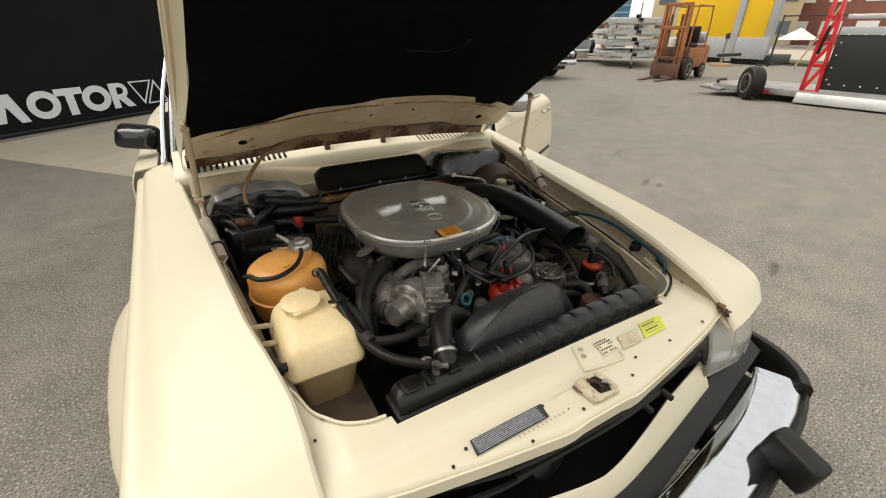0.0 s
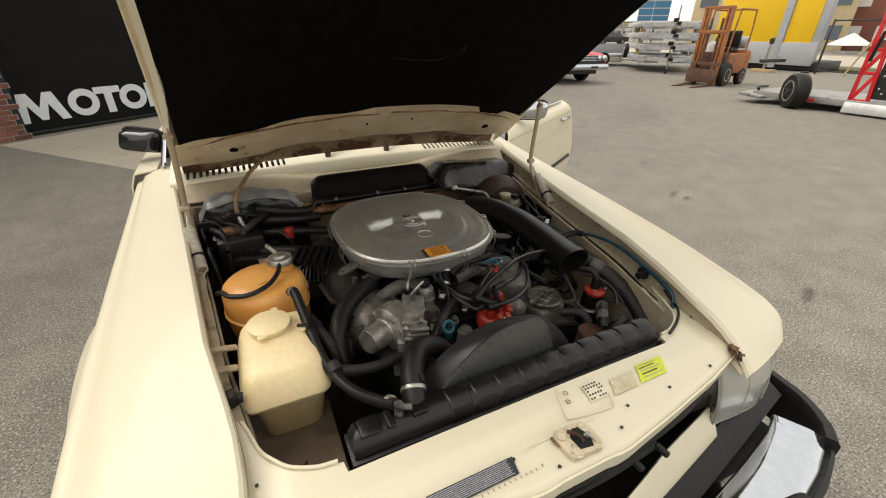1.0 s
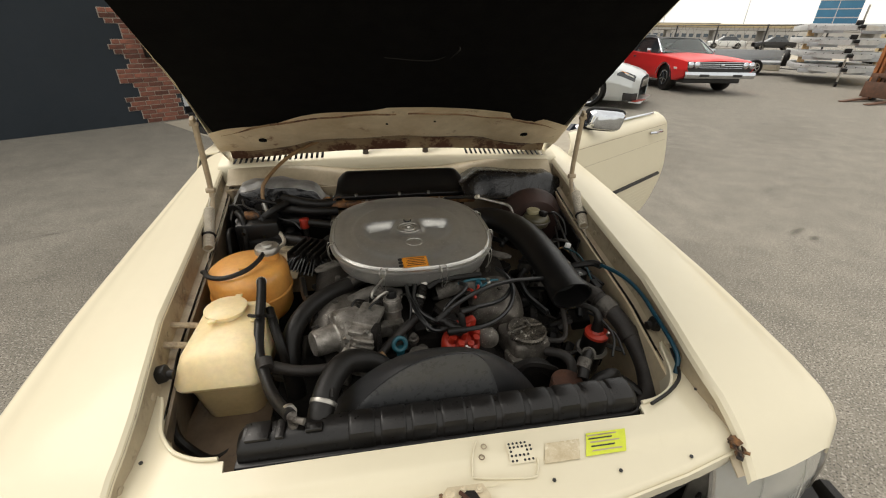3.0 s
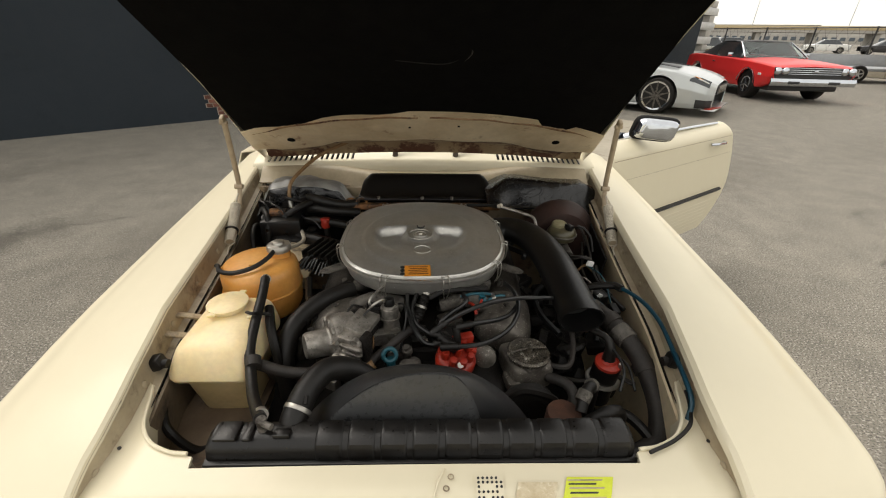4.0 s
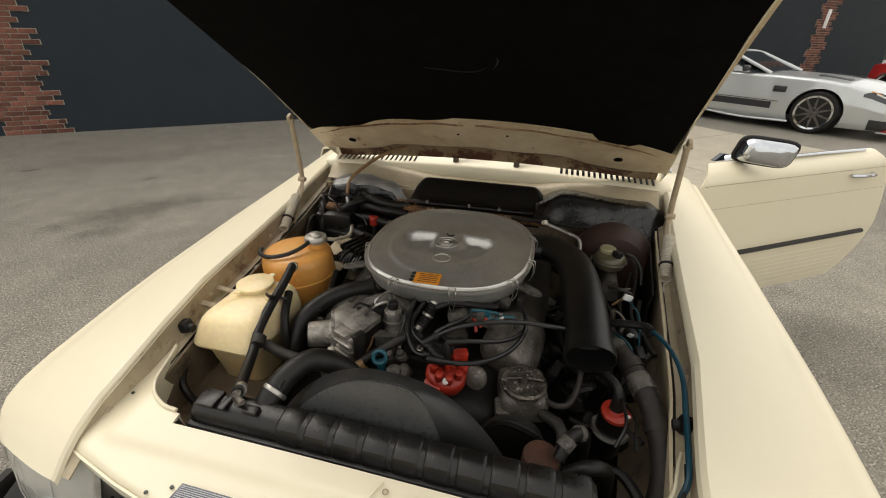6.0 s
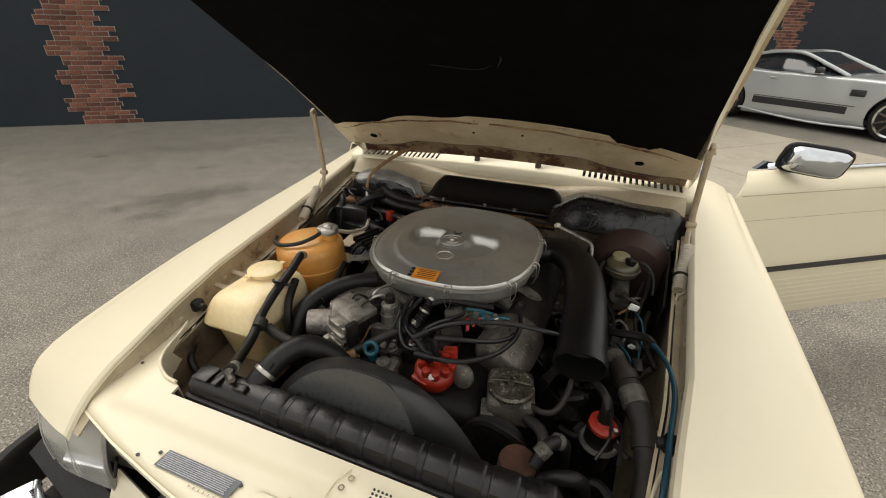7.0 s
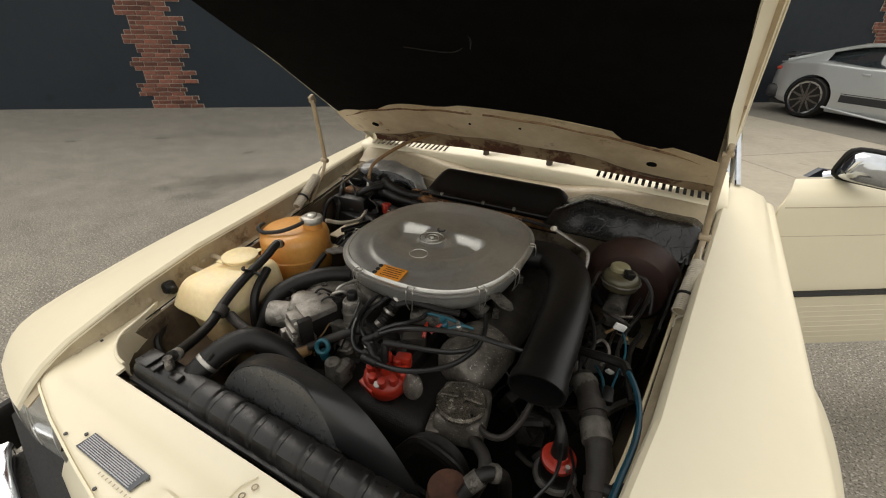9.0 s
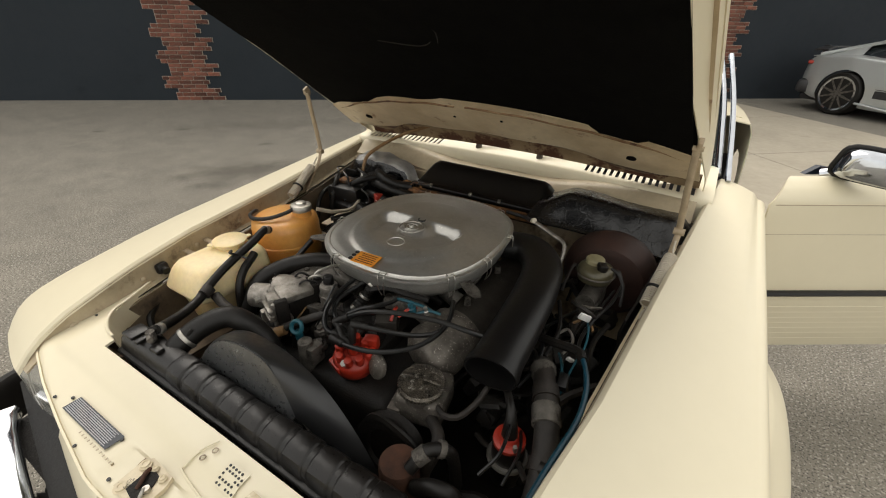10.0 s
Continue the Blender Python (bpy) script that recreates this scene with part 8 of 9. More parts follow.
    b = nb()
    torus(b, pose(0.36, 0.25, 1.0, 65, 0, 0), 0.18, 0.014, 24, 8)
    part("steering_wheel", b, INK, t)
    b = sheet(nb(), lambda x, v: (x, 2.47 + 0.035 * (1 - (x / 0.95) ** 2) + 0.03 * math.sin(v * math.pi), 0.40 + 0.16 * v), ticks(-0.96, 0.96, 24), ticks(0, 1, 6))
    solid(b, 0.03)
    bump = part("front_bumper", b, CHROME, t)
    for x in (-0.45, 0.45):
        part("parking_lamp", box(nb(), (x, 2.52, 0.475), (0.26, 0.03, 0.06), bev=0.01), INK, bump)
    part("floor_pan", box(nb(), (0, 0, 0.32), (1.6, 4.4, 0.12), bev=0.03), INK, t)
    part("emblem_bar", box(nb(), (0, 2.46, 0.72), (0.10, 0.02, 0.05), bev=0.006), CHROME, grille)
    return t


red_coupe(pose(9.33, 12.98, 0, 0, 0, -186.3))

# ---- forklift ----
fk = thing("forklift", pose(12.93, 9.02, -0.02, 0, 0, 97) @ Matrix.Diagonal((0.86, 0.86, 1.0, 1)), "old rusty orange forklift with a tall mast", "forklift")
part("body", box(box(nb(), (0, -0.55, 0.62), (1.0, 1.35, 0.55), bev=0.06), (0, -1.15, 0.60), (1.05, 0.35, 0.75), bev=0.10, seg=3), FORK, fk)
part("front_plate", box(nb(), (0, 0.20, 0.55), (1.0, 0.12, 0.75), bev=0.02), FORK_DARK, fk)
for x in (-0.42, 0.42):
    for xx, w in ((x, 0.09), (x * 0.72, 0.06)):
        part("mast_rail", box(nb(), (xx, 0.62, 1.08), (w, 0.14, 2.02), bev=0.012), FORK, fk)
    part("lift_cylinder", cyl(nb(), (x * 0.42, 0.60, 0.25), (x * 0.42, 0.60, 1.8), 0.04, seg=12), FORK_DARK, fk)
    part("fork", prism(nb(), [(0.70, 0.06), (1.75, 0.03), (1.75, 0.05), (0.76, 0.11), (0.76, 0.62), (0.70, 0.62)], x * 0.75 - 0.06, x * 0.75 + 0.06, Matrix(((0, 0, 1, 0), (1, 0, 0, 0), (0, 1, 0, 0), (0, 0, 0, 1)))), FORK_DARK, fk)
    wheel_set(fk, x * 1.22, 0.22, 0.33, 0.22, 0.17, 5, FORK_DARK, 1 if x > 0 else -1)
    wheel_set(fk, x * 1.05, -1.05, 0.25, 0.18, 0.13, 5, FORK_DARK, 1 if x > 0 else -1)
    part("guard_post", tube(nb(), [(x, 0.25, 0.85), (x, 0.18, 1.5), (x, 0.10, 2.02)], 0.028, 8), FORK, fk)
    part("guard_post", tube(nb(), [(x, -1.0, 0.9), (x, -1.0, 1.5), (x, -0.92, 2.0)], 0.028, 8), FORK, fk)
    part("guard_rail", tube(nb(), [(x, 0.12, 2.03), (x, -0.95, 2.03)], 0.026, 8), FORK, fk)
for z in (0.30, 0.62, 1.45, 2.06):
    part("mast_cross", box(nb(), (0, 0.66, z), (0.94, 0.07, 0.10 if z < 2 else 0.08), bev=0.012), FORK_DARK if z < 1 else FORK, fk)
part("carriage", box(nb(), (0, 0.74, 0.30), (1.0, 0.05, 0.36), bev=0.012), FORK_DARK, fk)
for y in (-0.6, -0.25):
    part("guard_bar", tube(nb(), [(-0.42, y, 2.03), (0.42, y, 2.03)], 0.018, 6), FORK, fk)
part("seat", box(box(nb(), (0, -0.55, 0.98), (0.5, 0.5, 0.14), bev=0.05), (0, -0.80, 1.25), (0.48, 0.14, 0.5), bev=0.05), BLACK, fk)
part("gas_bottle", cyl(nb(), (-0.35, -1.15, 1.18), (0.35, -1.15, 1.18), 0.16, seg=20, bev=0.05), GREY_PANEL, fk)
part("steering_wheel", torus(nb(), pose(0, -0.02, 1.22, 40, 0, 0), 0.19, 0.016, 24, 8), BLACK, fk)
part("control_box", box(nb(), (0.36, -0.25, 1.02), (0.24, 0.35, 0.30), bev=0.03), WHITE, fk)
part("beacon", cyl(nb(), (0.36, -0.9, 1.68), (0.36, -0.9, 1.82), 0.05, seg=12), WHITE, fk)

# ---- stack of alloy trailers ----
STK = pose(15.55, 12.95, 0, 0, 0, -41.5)
for i in range(4):
    z = 0.50 + 0.40 * i
    tr = thing("flatbed_trailer", STK @ pose(0, 0, z - 0.12), "bare aluminium flatbed trailer in a stack", "trailer", group="stacked flatbed trailers")
    part("deck", box(nb(), (0, 2.0, 0.16), (2.2, 4.2, 0.08), bev=0.01), ALLOY, tr)
    part("front_rail", box(nb(), (0, -0.12, 0.14), (2.3, 0.10, 0.20), bev=0.012), ALLOY, tr)
    for x in (-1.12, 1.12):
        part("side_rail", box(nb(), (x, 2.0, 0.14), (0.08, 4.2, 0.18), bev=0.012), ALLOY, tr)
    for sgn in (-1, 1):
        part("tongue", prism(nb(), [(sgn * 0.85, -0.16), (sgn * 0.70, -0.16), (sgn * 0.02, -1.30), (sgn * 0.10, -1.36)], 0.04, 0.17), ALLOY, tr)
        part("apron_plate", box(nb(), (sgn * 0.62, -0.26, 0.02), (0.80, 0.10, 0.12), bev=0.01), GREY_PANEL, tr)
    part("coupler", box(nb(), (0, -1.38, 0.14), (0.14, 0.26, 0.10), bev=0.02), BLACK, tr)
    part("winch", box(nb(), (0.05, -0.55, 0.26), (0.18, 0.14, 0.14), bev=0.02), BLACK, tr)
    for k in range(9):
        part("deck_bolt", cyl(nb(), (-0.96 + 0.24 * k, -0.175, 0.17), (-0.96 + 0.24 * k, -0.19, 0.17), 0.018, seg=8), GRIME, tr)
    if i:
        for x in (-1.0, 1.0):
            part("timber_block", box(nb(), (x, 0.05, -0.03), (0.18, 0.22, 0.20), bev=0.006), WOOD, tr)
    else:
        for x in (-1.22, 1.22):
            wheel_set(tr, x, 2.4, 0.30, 0.20, 0.17, 5, ALLOY, 1 if x > 0 else -1)
        part("jack_post", cyl(nb(), (0, -1.05, -0.36), (0, -1.05, 0.42), 0.03, seg=10), STEEL, tr)
        part("jack_wheel", cyl(nb(), (-0.03, -1.05, -0.30), (0.03, -1.05, -0.30), 0.08, seg=16), BLACK, tr)
    if i == 3:
        part("jack_post", cyl(nb(), (0.12, -0.5, 0.1), (0.12, -0.5, 0.75), 0.025, seg=10), STEEL, tr)
utility = thing("utility_trailer", pose(16.0, 17.0, 0, 0, 0, 70), "low grey utility trailer beyond the stack", "trailer")
part("deck", box(nb(), (0, 0, 0.45), (1.8, 3.6, 0.10), bev=0.02), GREY_PANEL, utility)
part("side_board", box(nb(), (0.9, 0, 0.7), (0.05, 3.6, 0.4), bev=0.01), GREY_PANEL, utility)
for s_ in (-1, 1):
    wheel_set(utility, s_ * 1.0, 0.2, 0.3, 0.2, 0.17, 5, ALLOY, s_)

# ---- car hauler with a black side and a red lattice post ----
DECK_ALLOY = surface("dull_deck_aluminium", (0.36, 0.355, 0.345), (0.26, 0.257, 0.25), 3, rough=0.5, rough2=0.65, metal=0.4, stain=(0.14, 0.13, 0.12), stain_scale=4, stain_at=0.56)
hl = thing("car_hauler", pose(10.75, 3.2, 0, 0, 0, 4), "aluminium car hauler with a black side panel", "trailer")
part("deck_frame", box(nb(), (0.5, 0.2, 0.20), (1.6, 5.6, 0.13), bev=0.015), DECK_ALLOY, hl)
part("side_skirt", box(nb(), (-0.34, -1.1, 0.13), (0.06, 4.8, 0.20), (0, 12, 0), bev=0.015), ALLOY, hl)
part("side_panel", box(nb(), (-0.22, -1.45, 0.86), (0.05, 4.9, 1.10), bev=0.008), BLACK_PANEL, hl)
part("upper_rail", box(nb(), (-0.23, -1.45, 1.36), (0.07, 4.9, 0.14), bev=0.01), GREY_PANEL, hl)
part("top_tube", box(nb(), (-0.15, -1.45, 1.60), (0.08, 4.9, 0.08), bev=0.01), ALLOY, hl)
for k in range(8):
    for z in (1.30, 1.41, 0.42):
        part("rivet", cyl(nb(), (-0.275, 0.85 - 0.24 * k, z), (-0.255, 0.85 - 0.24 * k, z), 0.014, seg=8), WHITE, hl)
for k in range(4):
    part("rivet", cyl(nb(), (-0.255, 0.92, 0.5 + 0.22 * k), (-0.240, 0.92, 0.5 + 0.22 * k), 0.014, seg=8), WHITE, hl)
lat = nb()
A = [(1.27, 0.26), (1.00, 0.26), (1.12, 1.92), (1.26, 1.92)]
for (y0, z0), (y1, z1) in ((A[0], A[3]), (A[1], A[2]), (A[0], A[1]), (A[2], A[3]), ((1.265, 0.75), (1.035, 0.75)), ((1.265, 1.15), (1.065, 1.15)), ((1.27, 0.26), (1.035, 0.75)), ((1.265, 0.75), (1.065, 1.15)), ((1.265, 1.15), (1.10, 1.6)), ((1.26, 1.6), (1.10, 1.6))):
    d = math.hypot(y1 - y0, z1 - z0)
    box(lat, (-0.25, (y0 + y1) / 2, (z0 + z1) / 2), (0.06, 0.06, d + 0.03), (-math.degrees(math.atan2(y1 - y0, z1 - z0)), 0, 0), bev=0.006)
part("lattice_post", lat, TRAILER_RED, hl, "bright red lattice post")
part("red_marker", box(nb(), (-0.32, 1.9, 0.19), (0.02, 0.20, 0.06), bev=0.006), TRAILER_RED, hl)
part("gas_strut", cyl(nb(), (-0.27, 1.22, 0.95), (-0.26, 1.18, 1.45), 0.03, seg=10), BLACK, hl)
turn = part("axle_stub", cyl(nb(), (-0.30, 2.15, 0.34), (-0.44, 2.15, 0.34), 0.05), INK, hl)
turn.matrix_basis = turn.matrix_basis @ pose(-0.42, 2.15, 0, 0, 0, -42) @ pose(0.42, -2.15, 0)
wheel_set(turn, -0.42, 2.15, 0.34, 0.26, 0.20, 5, DARK_TRIM, -1)
part("mudguard", box(nb(), (-0.30, 2.15, 0.70), (0.06, 0.14, 0.03), bev=0.01), BLACK, hl)
part("tyre_mark", box(nb(), (-0.53, 2.03, 0.06), (0.006, 0.10, 0.03), bev=0.002), LIME, hl)
part("ramp_tip", box(nb(), (0.0, 2.98, 0.17), (0.9, 0.5, 0.07), (6, 0, 0), bev=0.02), DECK_ALLOY, hl)
part("stop_rail", tube(nb(), [(-0.3, 2.9, 0.3), (0.0, 3.05, 0.32), (0.5, 3.1, 0.3)], 0.03, 8), BLACK, hl)

# ---- yellow box trailer ----
yt = thing("box_trailer", pose(21.0, 12.1, 0, 0, 0, 3), "large box trailer with bright yellow panels", "trailer")
part("base_panel", box(nb(), (0.06, 0.5, 0.66), (0.10, 4.4, 0.86), bev=0.01), GREY_PANEL, yt)
part("body", box(nb(), (0.22, 0.5, 2.6), (0.3, 4.4, 4.6), bev=0.03), GREY_PANEL, yt)
for y0, y1 in ((-1.42, -0.42), (-0.10, 2.6)):
    part("yellow_panel", box(nb(), (0.10, (y0 + y1) / 2, 2.95), (0.10, y1 - y0, 3.9), bev=0.01), YELLOW, yt)
part("post", box(nb(), (0.05, -0.26, 2.4), (0.14, 0.28, 4.6), bev=0.02), GREY_PANEL, yt)
part("undercarriage", box(nb(), (1.2, 0.3, 0.22), (2.0, 4.4, 0.35), bev=0.03), INK, yt)
for y in (-1.2, 1.8):
    wheel_set(yt, 0.35, y, 0.42, 0.26, 0.24, 5, GRIME, -1)
hd = thing("drawbar_dolly", pose(19.4, 11.2, 0), "small trailer drawbar on a timber block", "trailer")
part("drawbar", box(nb(), (0.5, 0, 0.42), (1.6, 0.16, 0.12), bev=0.02), INK, hd)
part("jack", cyl(nb(), (0, 0, 0.1), (0, 0, 1.1), 0.05, seg=10), STEEL, hd)
part("jack_head", box(nb(), (0, 0, 1.15), (0.14, 0.14, 0.22), bev=0.03), INK, hd)
part("timber", box(nb(), (0, 0, 0.06), (0.35, 0.8, 0.12), bev=0.01), WOOD, hd)

# ---- gate and far fence ----
WIRE = surface("black_fence_steel", (0.02, 0.02, 0.02), (0.028, 0.028, 0.028), 8, rough=0.5)
gate = thing("metal_gate", pose(20.6, 7.5, 0, 0, 0, 0), "black steel framed gate standing ajar", "gate")
for y in (-2.6, -0.9, 0.9, 2.4):
    part("post", box(nb(), (0, y, 0.95), (0.06, 0.06, 1.9), bev=0.008), WIRE, gate)
for z in (0.12, 1.86):
    part("rail", box(nb(), (0, -0.1, z), (0.05, 5.0, 0.05), bev=0.006), WIRE, gate)
part("timber_pole", tube(nb(), [(-0.25, 1.35, 0.0), (0.0, 0.5, 2.6)], 0.03, 8), WOOD, gate)
fence = thing("chain_fence", pose(0, 0, 0), "long dark chain-link boundary fence", "fence", kind="structure")
FA, FB = Vector((19.4, 17.0, 0)), Vector((14.5, 43.0, 0))
nf = 10
for i in range(nf + 1):
    p = FA.lerp(FB, i / nf)
    part("post", cyl(nb(), (p.x, p.y, 0), (p.x, p.y, 1.95), 0.035, seg=8), WIRE, fence)
part("top_rail", tube(nb(), [FA + Vector((0, 0, 1.9)), FB + Vector((0, 0, 1.9))], 0.03, 6), WIRE, fence)
part("mid_rail", tube(nb(), [FA + Vector((0, 0, 0.1)), FB + Vector((0, 0, 0.1))], 0.025, 6), WIRE, fence)
mesh_wire = nb()
L = (FB - FA).length
dirf = (FB - FA).normalized()
for k in range(0, int(L / 0.5)):
    a = FA + dirf * (k * 0.5)
    tube(mesh_wire, [a + Vector((0, 0, 0.1)), a + dirf * 0.9 + Vector((0, 0, 1.9))], 0.006, 4)
    tube(mesh_wire, [a + Vector((0, 0, 1.9)), a + dirf * 0.9 + Vector((0, 0, 0.1))], 0.006, 4)
tagged(part("wire_mesh", mesh_wire, WIRE, fence), kind="stuff")

# ---- distance ----
CONC_FAR = surface("far_concrete", (0.46, 0.44, 0.40), (0.40, 0.38, 0.35), 0.05, rough=0.9)
TAN = surface("tan_stucco", (0.50, 0.40, 0.24), (0.45, 0.36, 0.21), 0.3, rough=0.9)
BRICK_FAR = surface("far_brown_brick", (0.26, 0.11, 0.08), (0.22, 0.09, 0.065), 0.6, rough=0.9)
TOWER_GLASS = surface("blue_tower_glass", (0.06, 0.20, 0.34), (0.05, 0.17, 0.30), 0.05, rough=0.15, spec=0.7)
PANE = surface("far_window", (0.10, 0.12, 0.14), (0.08, 0.1, 0.12), 1, rough=0.2)
GRASS = surface("verge_grass", (0.10, 0.11, 0.045), (0.07, 0.075, 0.03), 3, rough=0.95, bump=0.5)


def far_building(name, x, y, w, d, h, yaw, mt, label, floors=2, bays=6, pane=PANE):
    t = thing(name, pose(x, y, 0, 0, 0, yaw), label, "building")
    part("wall", box(nb(), (0, 0, h / 2), (w, d, h), bev=0.05), mt, t)
    part("roof", box(nb(), (0, 0, h + 0.12), (w + 0.3, d + 0.3, 0.25), bev=0.05), CONC_FAR, t)
    fh = h / floors
    for f in range(floors):
        for k in range(bays):
            part("window", box(nb(), (-w / 2 + (k + 0.5) * w / bays, -d / 2, f * fh + fh * 0.55), (w / bays * 0.6, 0.12, fh * 0.42)), pane, t)
    return t


far_building("tan_building", 52, 31, 13, 10, 5.6, -56, TAN, "tan stucco commercial building in the distance", 2, 5)
far_building("brick_building", 62, 22, 16, 12, 14, -75, BRICK_FAR, "brown brick apartment building in the distance", 5, 6, WHITE)
far_building("office_building", 75, 18, 16, 12, 10, -80, CONC_FAR, "pale concrete office building in the distance", 4, 7)
tw = thing("glass_tower", pose(228, 196, 0, 0, 0, -49), "blue glass tower on the skyline", "building")
part("shaft", box(nb(), (0, 0, 45), (16, 16, 90), bev=0.4), TOWER_GLASS, tw)
for k in range(24):
    part("floor_band", box(nb(), (0, -8.02, 3 + 3.6 * k), (16.0, 0.1, 0.5)), GREY_PANEL, tw)
for i, (x, y, w, h, yaw, fl, by) in enumerate(((120, 190, 60, 6, -30, 2, 22), (60, 205, 70, 7, -15, 2, 26), (175, 175, 50, 6, -42, 2, 18), (10, 215, 60, 8, 0, 2, 20), (150, 120, 30, 5, -50, 2, 12), (95, 215, 24, 10, -22, 3, 10), (45, 240, 18, 11, -10, 3, 8))):
    far_building("skyline_building", x, y, w, 14, h, yaw, CONC_FAR, "pale low building on the hazy skyline", fl, by)
ov = thing("overpass", pose(70, 118, 0, 0, 0, -28), "long pale concrete road bridge in the distance", "bridge")
part("deck", box(nb(), (0, 0, 3.1), (190, 8, 0.7), bev=0.1), CONC_FAR, ov)
part("parapet", box(nb(), (0, -4.0, 3.75), (190, 0.3, 0.8), bev=0.05), TAN, ov)
for k in range(17):
    part("pier", box(nb(), (-88 + 11 * k, 0, 1.4), (1.0, 6, 2.8), bev=0.05), CONC_FAR, ov)
for k in range(10):
    part("light_mast", cyl(nb(), (-85 + 19 * k, 3.5, 3), (-85 + 19 * k, 3.5, 11), 0.10, 0.06, 6), GREY_PANEL, ov)


def far_car(x, y, yaw, mt, label):
    t = thing("parked_car", pose(x, y, 0, 0, 0, yaw), label, "car")
    b, _ = shell([(-2.2, 0.75, 0.35, 0.6, 0.85, 0.9), (-1.9, 0.88, 0.28, 0.6, 0.92, 0.95), (0, 0.9, 0.25, 0.58, 0.92, 0.95), (1.2, 0.88, 0.26, 0.56, 0.86, 0.92), (2.1, 0.76, 0.32, 0.52, 0.74, 0.80)], [(-1.35, 0.33), (1.35, 0.33)], 0.37)
    part("body", b, mt, t)
    part("cabin", loft(nb(), [rrect(-0.80, 0.80, -1.5, 1.0, 0.2, 0.92), rrect(-0.62, 0.62, -1.0, 0.3, 0.2, 1.42)]), DARK_GLASS, t)
    part("roof", box(nb(), (0, -0.35, 1.43), (1.15, 1.2, 0.03), bev=0.01), mt, t)
    for s in (-1, 1):
        for ay in (-1.35, 1.35):
            wheel_set(t, s * 0.76, ay, 0.33, 0.22, 0.2, 5, STEEL, s)


for x, y, yaw, mt, lb in ((17.5, 30, 60, WHITE, "white car parked beyond the fence"), (21, 33, 70, GREY_PANEL, "grey car parked beyond the fence"), (45.9, 52.9, 60, WHITE, "white car parked beyond the fence"), (49.6, 49.4, 60, DARK_TRIM, "dark car parked beyond the fence")):
    far_car(x, y, yaw, mt, lb)
cn = thing("canopy_tent", pose(45.4, 19.7, 0, 0, 0, 20), "small white pointed canopy beyond the gate", "tent")
part("roof", cyl(nb(), (0, 0, 0.62), (0, 0, 1.5), 1.5, 0.05, 4), WHITE, cn)
for sx in (-0.95, 0.95):
    for sy in (-0.95, 0.95):
        part("leg", cyl(nb(), (sx, sy, 0), (sx, sy, 0.66), 0.04, seg=8), STEEL, cn)
tagged(part("verge", box(nb(), (24.3, 7.5, 0.02), (2.4, 9.0, 0.10), bev=0.03), GRASS), "strip of worn grass along the gate", "grass", kind="structure")
tagged(part("street", box(nb(), (33, 8.0, 0.01), (13, 60, 0.03)), CONCRETE), "pale concrete street beyond the gate", "road", kind="structure")
tagged(part("barrier", box(nb(), (16.6, 30.0, 0.4), (0.3, 24, 0.8), (0, 0, 10.7), bev=0.05), CONCRETE), "low concrete wall along the boundary", "wall", kind="structure")
# stacked pale slabs beside the end of the long wall
for i in range(4):
    sb = thing("container_stack", YARD @ pose(33.5, 3.0, 0.5 + 0.75 * i), "stack of pale flat cargo panels", "panel stack", group="stacked cargo panels")
    part("panel", box(nb(), (0, 0, 0), (6.5, 3.0, 0.40), bev=0.04), ALLOY, sb)
    for x in (-2.4, 0, 2.4):
        part("timber", box(nb(), (x, -0.4, 0.37), (0.8, 2.2, 0.33), bev=0.02), CONC_FAR, sb)

# ---- brick piers showing through the wall paint ----
COURSE, BL = 0.0677, 0.203
full = nb()
box(full, (0, 0, 0), (BL - 0.012, 0.03, COURSE - 0.012), bev=0.003, seg=1)
full_me = bpy.data.meshes.new("brick")
full.to_mesh(full_me)
full.free()
full_me.materials.append(BRICK)
half_b = nb()
box(half_b, (0, 0, 0), (BL / 2 - 0.012, 0.03, COURSE - 0.012), bev=0.003, seg=1)
half_me = bpy.data.meshes.new("brick")
half_b.to_mesh(half_me)
half_b.free()
half_me.materials.append(BRICK)
rngb = random.Random(21)


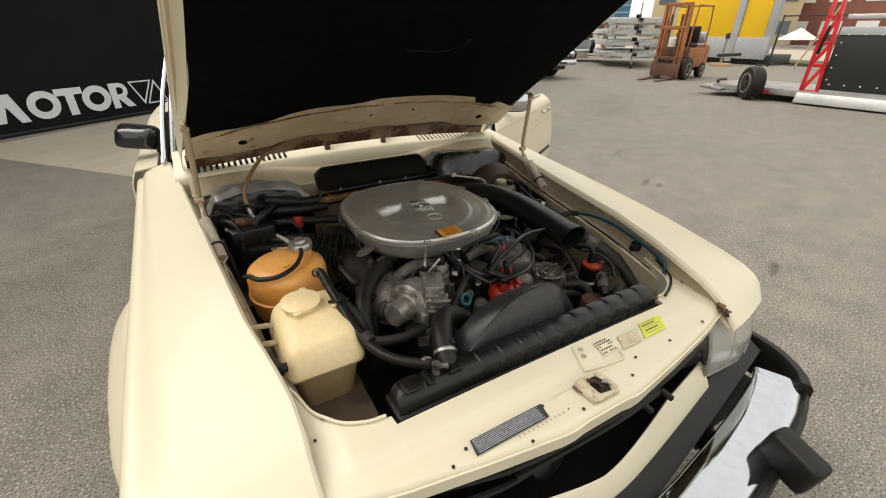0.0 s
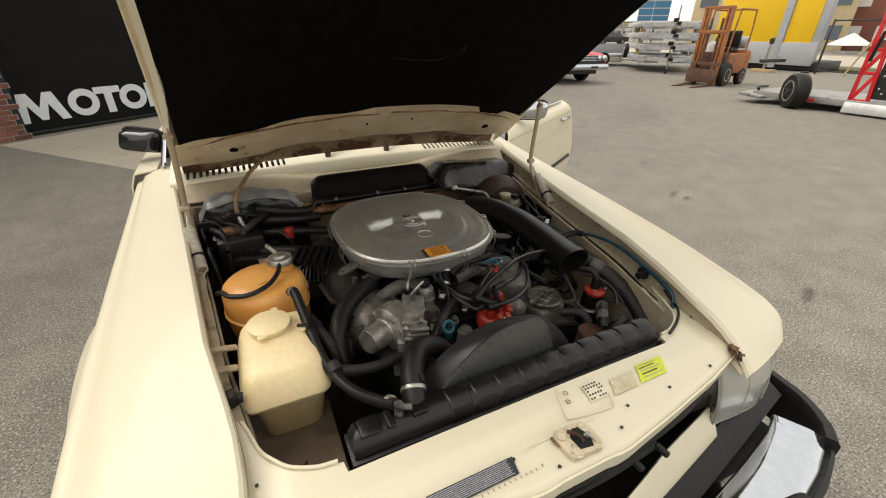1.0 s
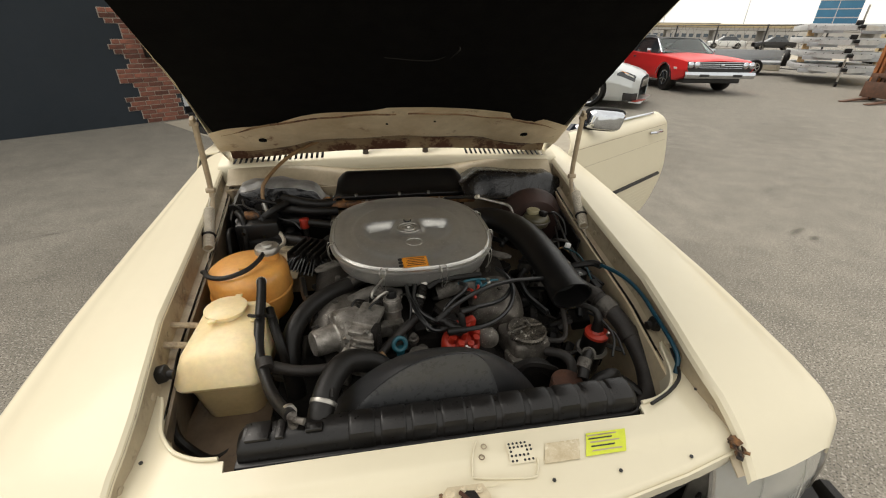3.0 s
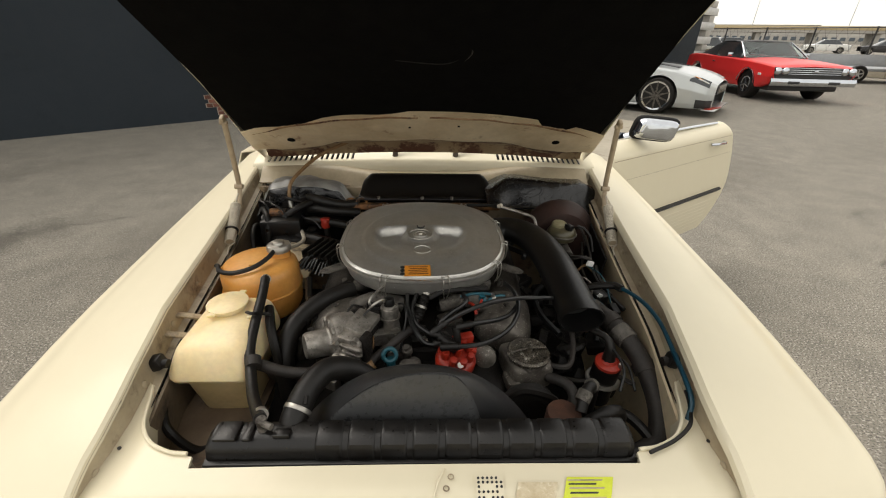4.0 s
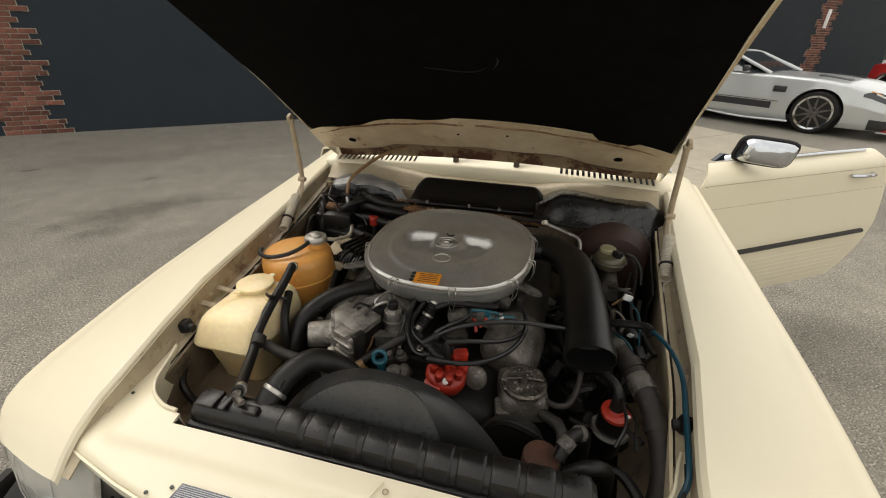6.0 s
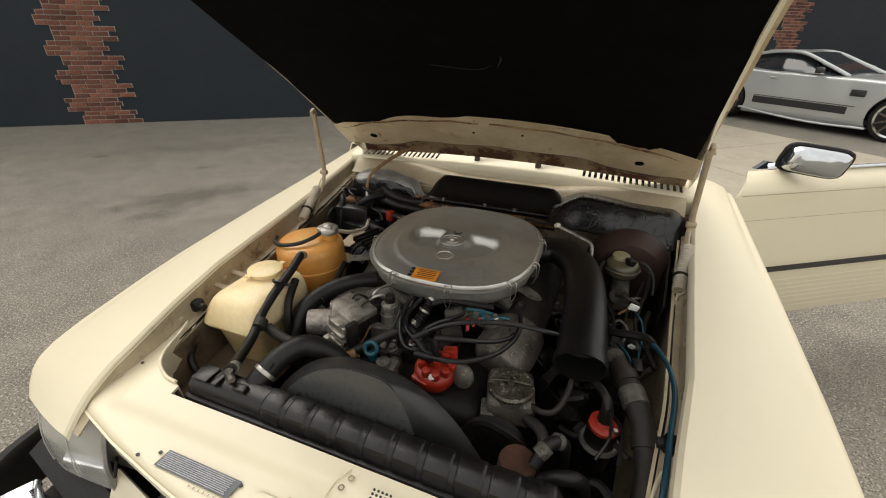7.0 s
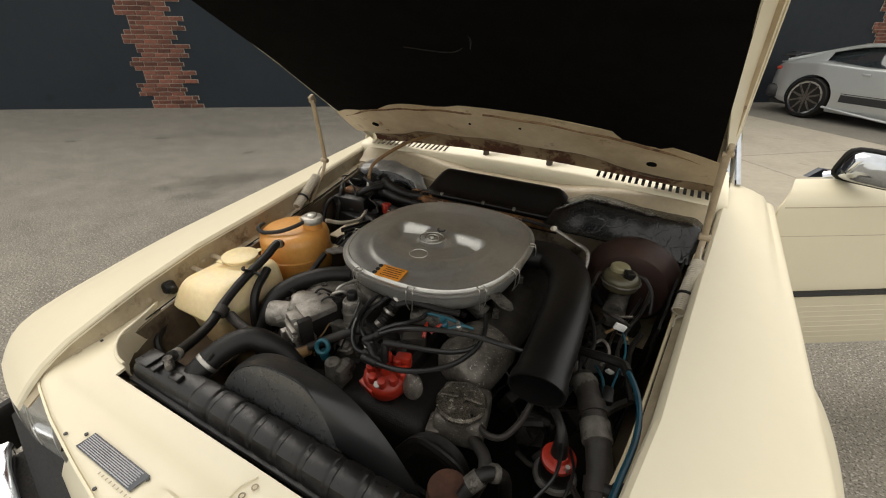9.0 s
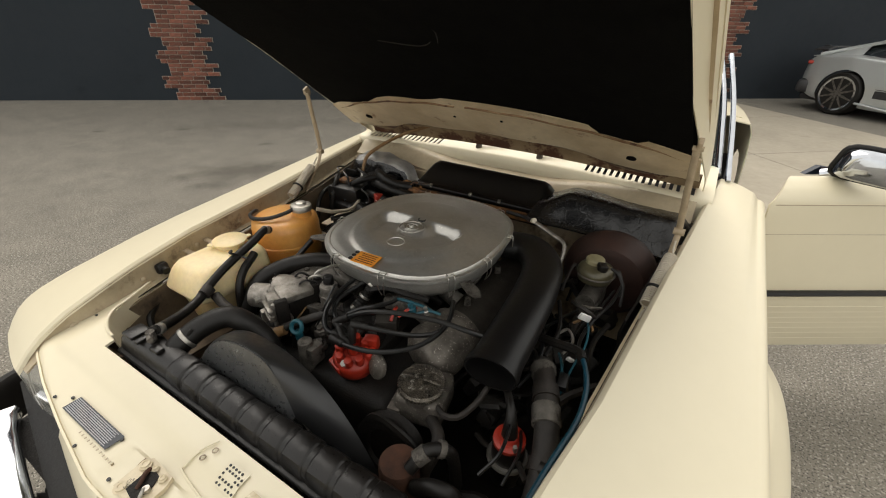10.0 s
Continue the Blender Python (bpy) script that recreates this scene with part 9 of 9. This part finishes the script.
def pier(s0, cut_right=False):
    back, high = nb(), nb()
    spots = []
    for c in range(int(WALL_TOP / COURSE)):
        z = (c + 0.5) * COURSE
        g = (c // 3) % 2
        left = s0 + (0.0 if g else 0.16) + rngb.choice((0, 0.0, 0.05))
        right = s0 + (0.78 if g else 0.95)
        if cut_right:
            right = s0 + 0.79
        x = left
        row = []
        if c % 2:
            row.append((x + BL / 4, half_me))
            x += BL / 2
        while x + BL / 2 < right:
            if x + BL <= right + 0.05:
                row.append((x + BL / 2, full_me))
                x += BL
            else:
                row.append((x + BL / 4, half_me))
                x += BL / 2
        box(back, ((left + x) / 2, 0.0, z), (x - left + 0.012, 0.016, COURSE))
        spots.append((z, row))
    ob = part("wall_pier", back, MORTAR, wall_north)
    for z, row in spots:
        for x, me in row:
            if z < 2.35:
                o = new("brick", me)
                o.matrix_basis = pose(x, -0.006 + rngb.uniform(-0.003, 0.003), z, 0, 0, rngb.uniform(-0.6, 0.6))
                o.parent = ob
            else:
                box(high, (x, -0.006, z), ((BL if me is full_me else BL / 2) - 0.012, 0.03, COURSE - 0.012))
    tagged(part("brick_field", high, BRICK, ob), kind="stuff")


for s0, cut in ((2.40, False), (7.34, True), (12.45, False), (17.08, False), (21.88, False)):
    pier(s0, cut)
mb = thing("mail_box", WALL @ pose(7.87, -0.07, 1.22), "black wall-mounted box beside the garage door", "box")
part("case", box(nb(), (0, 0, 0), (0.22, 0.12, 0.50), bev=0.01), BLACK, mb)
part("lid", box(nb(), (0, -0.066, 0.17), (0.20, 0.02, 0.12), bev=0.006), BLACK, mb)
sl = thing("wall_lamp", WALL @ pose(7.74, -0.06, 1.46), "small white wall lamp on the brick pier", "lamp")
part("housing", box(nb(), (0, 0, 0), (0.09, 0.09, 0.09), bev=0.015), WHITE, sl)
nb_ = thing("wall_notice", WALL @ pose(22.33, -0.03, 2.05), "small white notice on the brick pier", "sign")
part("plate", box(nb(), (0, 0, 0), (0.18, 0.01, 0.50), bev=0.003), WHITE, nb_)

# ---- cracks in the asphalt ----
rngc = random.Random(5)
for (x0, y0), (x1, y1) in (((-5.0, 1.5), (-3.4, 2.95)), ((-3.4, 2.95), (-2.3, 3.5)), ((4.0, 6.0), (9.0, 7.4))):
    b = nb()
    n = 26
    prev = None
    for i in range(n + 1):
        t = i / n
        p = Vector((x0 + (x1 - x0) * t + rngc.uniform(-0.03, 0.03), y0 + (y1 - y0) * t + rngc.uniform(-0.03, 0.03), 0.003))
        w = 0.0032 * (0.2 + rngc.random())
        cur = (b.verts.new(p + Vector((0, w, 0))), b.verts.new(p - Vector((0, w, 0))))
        if prev:
            b.faces.new((prev[0], prev[1], cur[1], cur[0]))
        prev = cur
    tagged(part("crack", b, INK, ground), kind="structure")
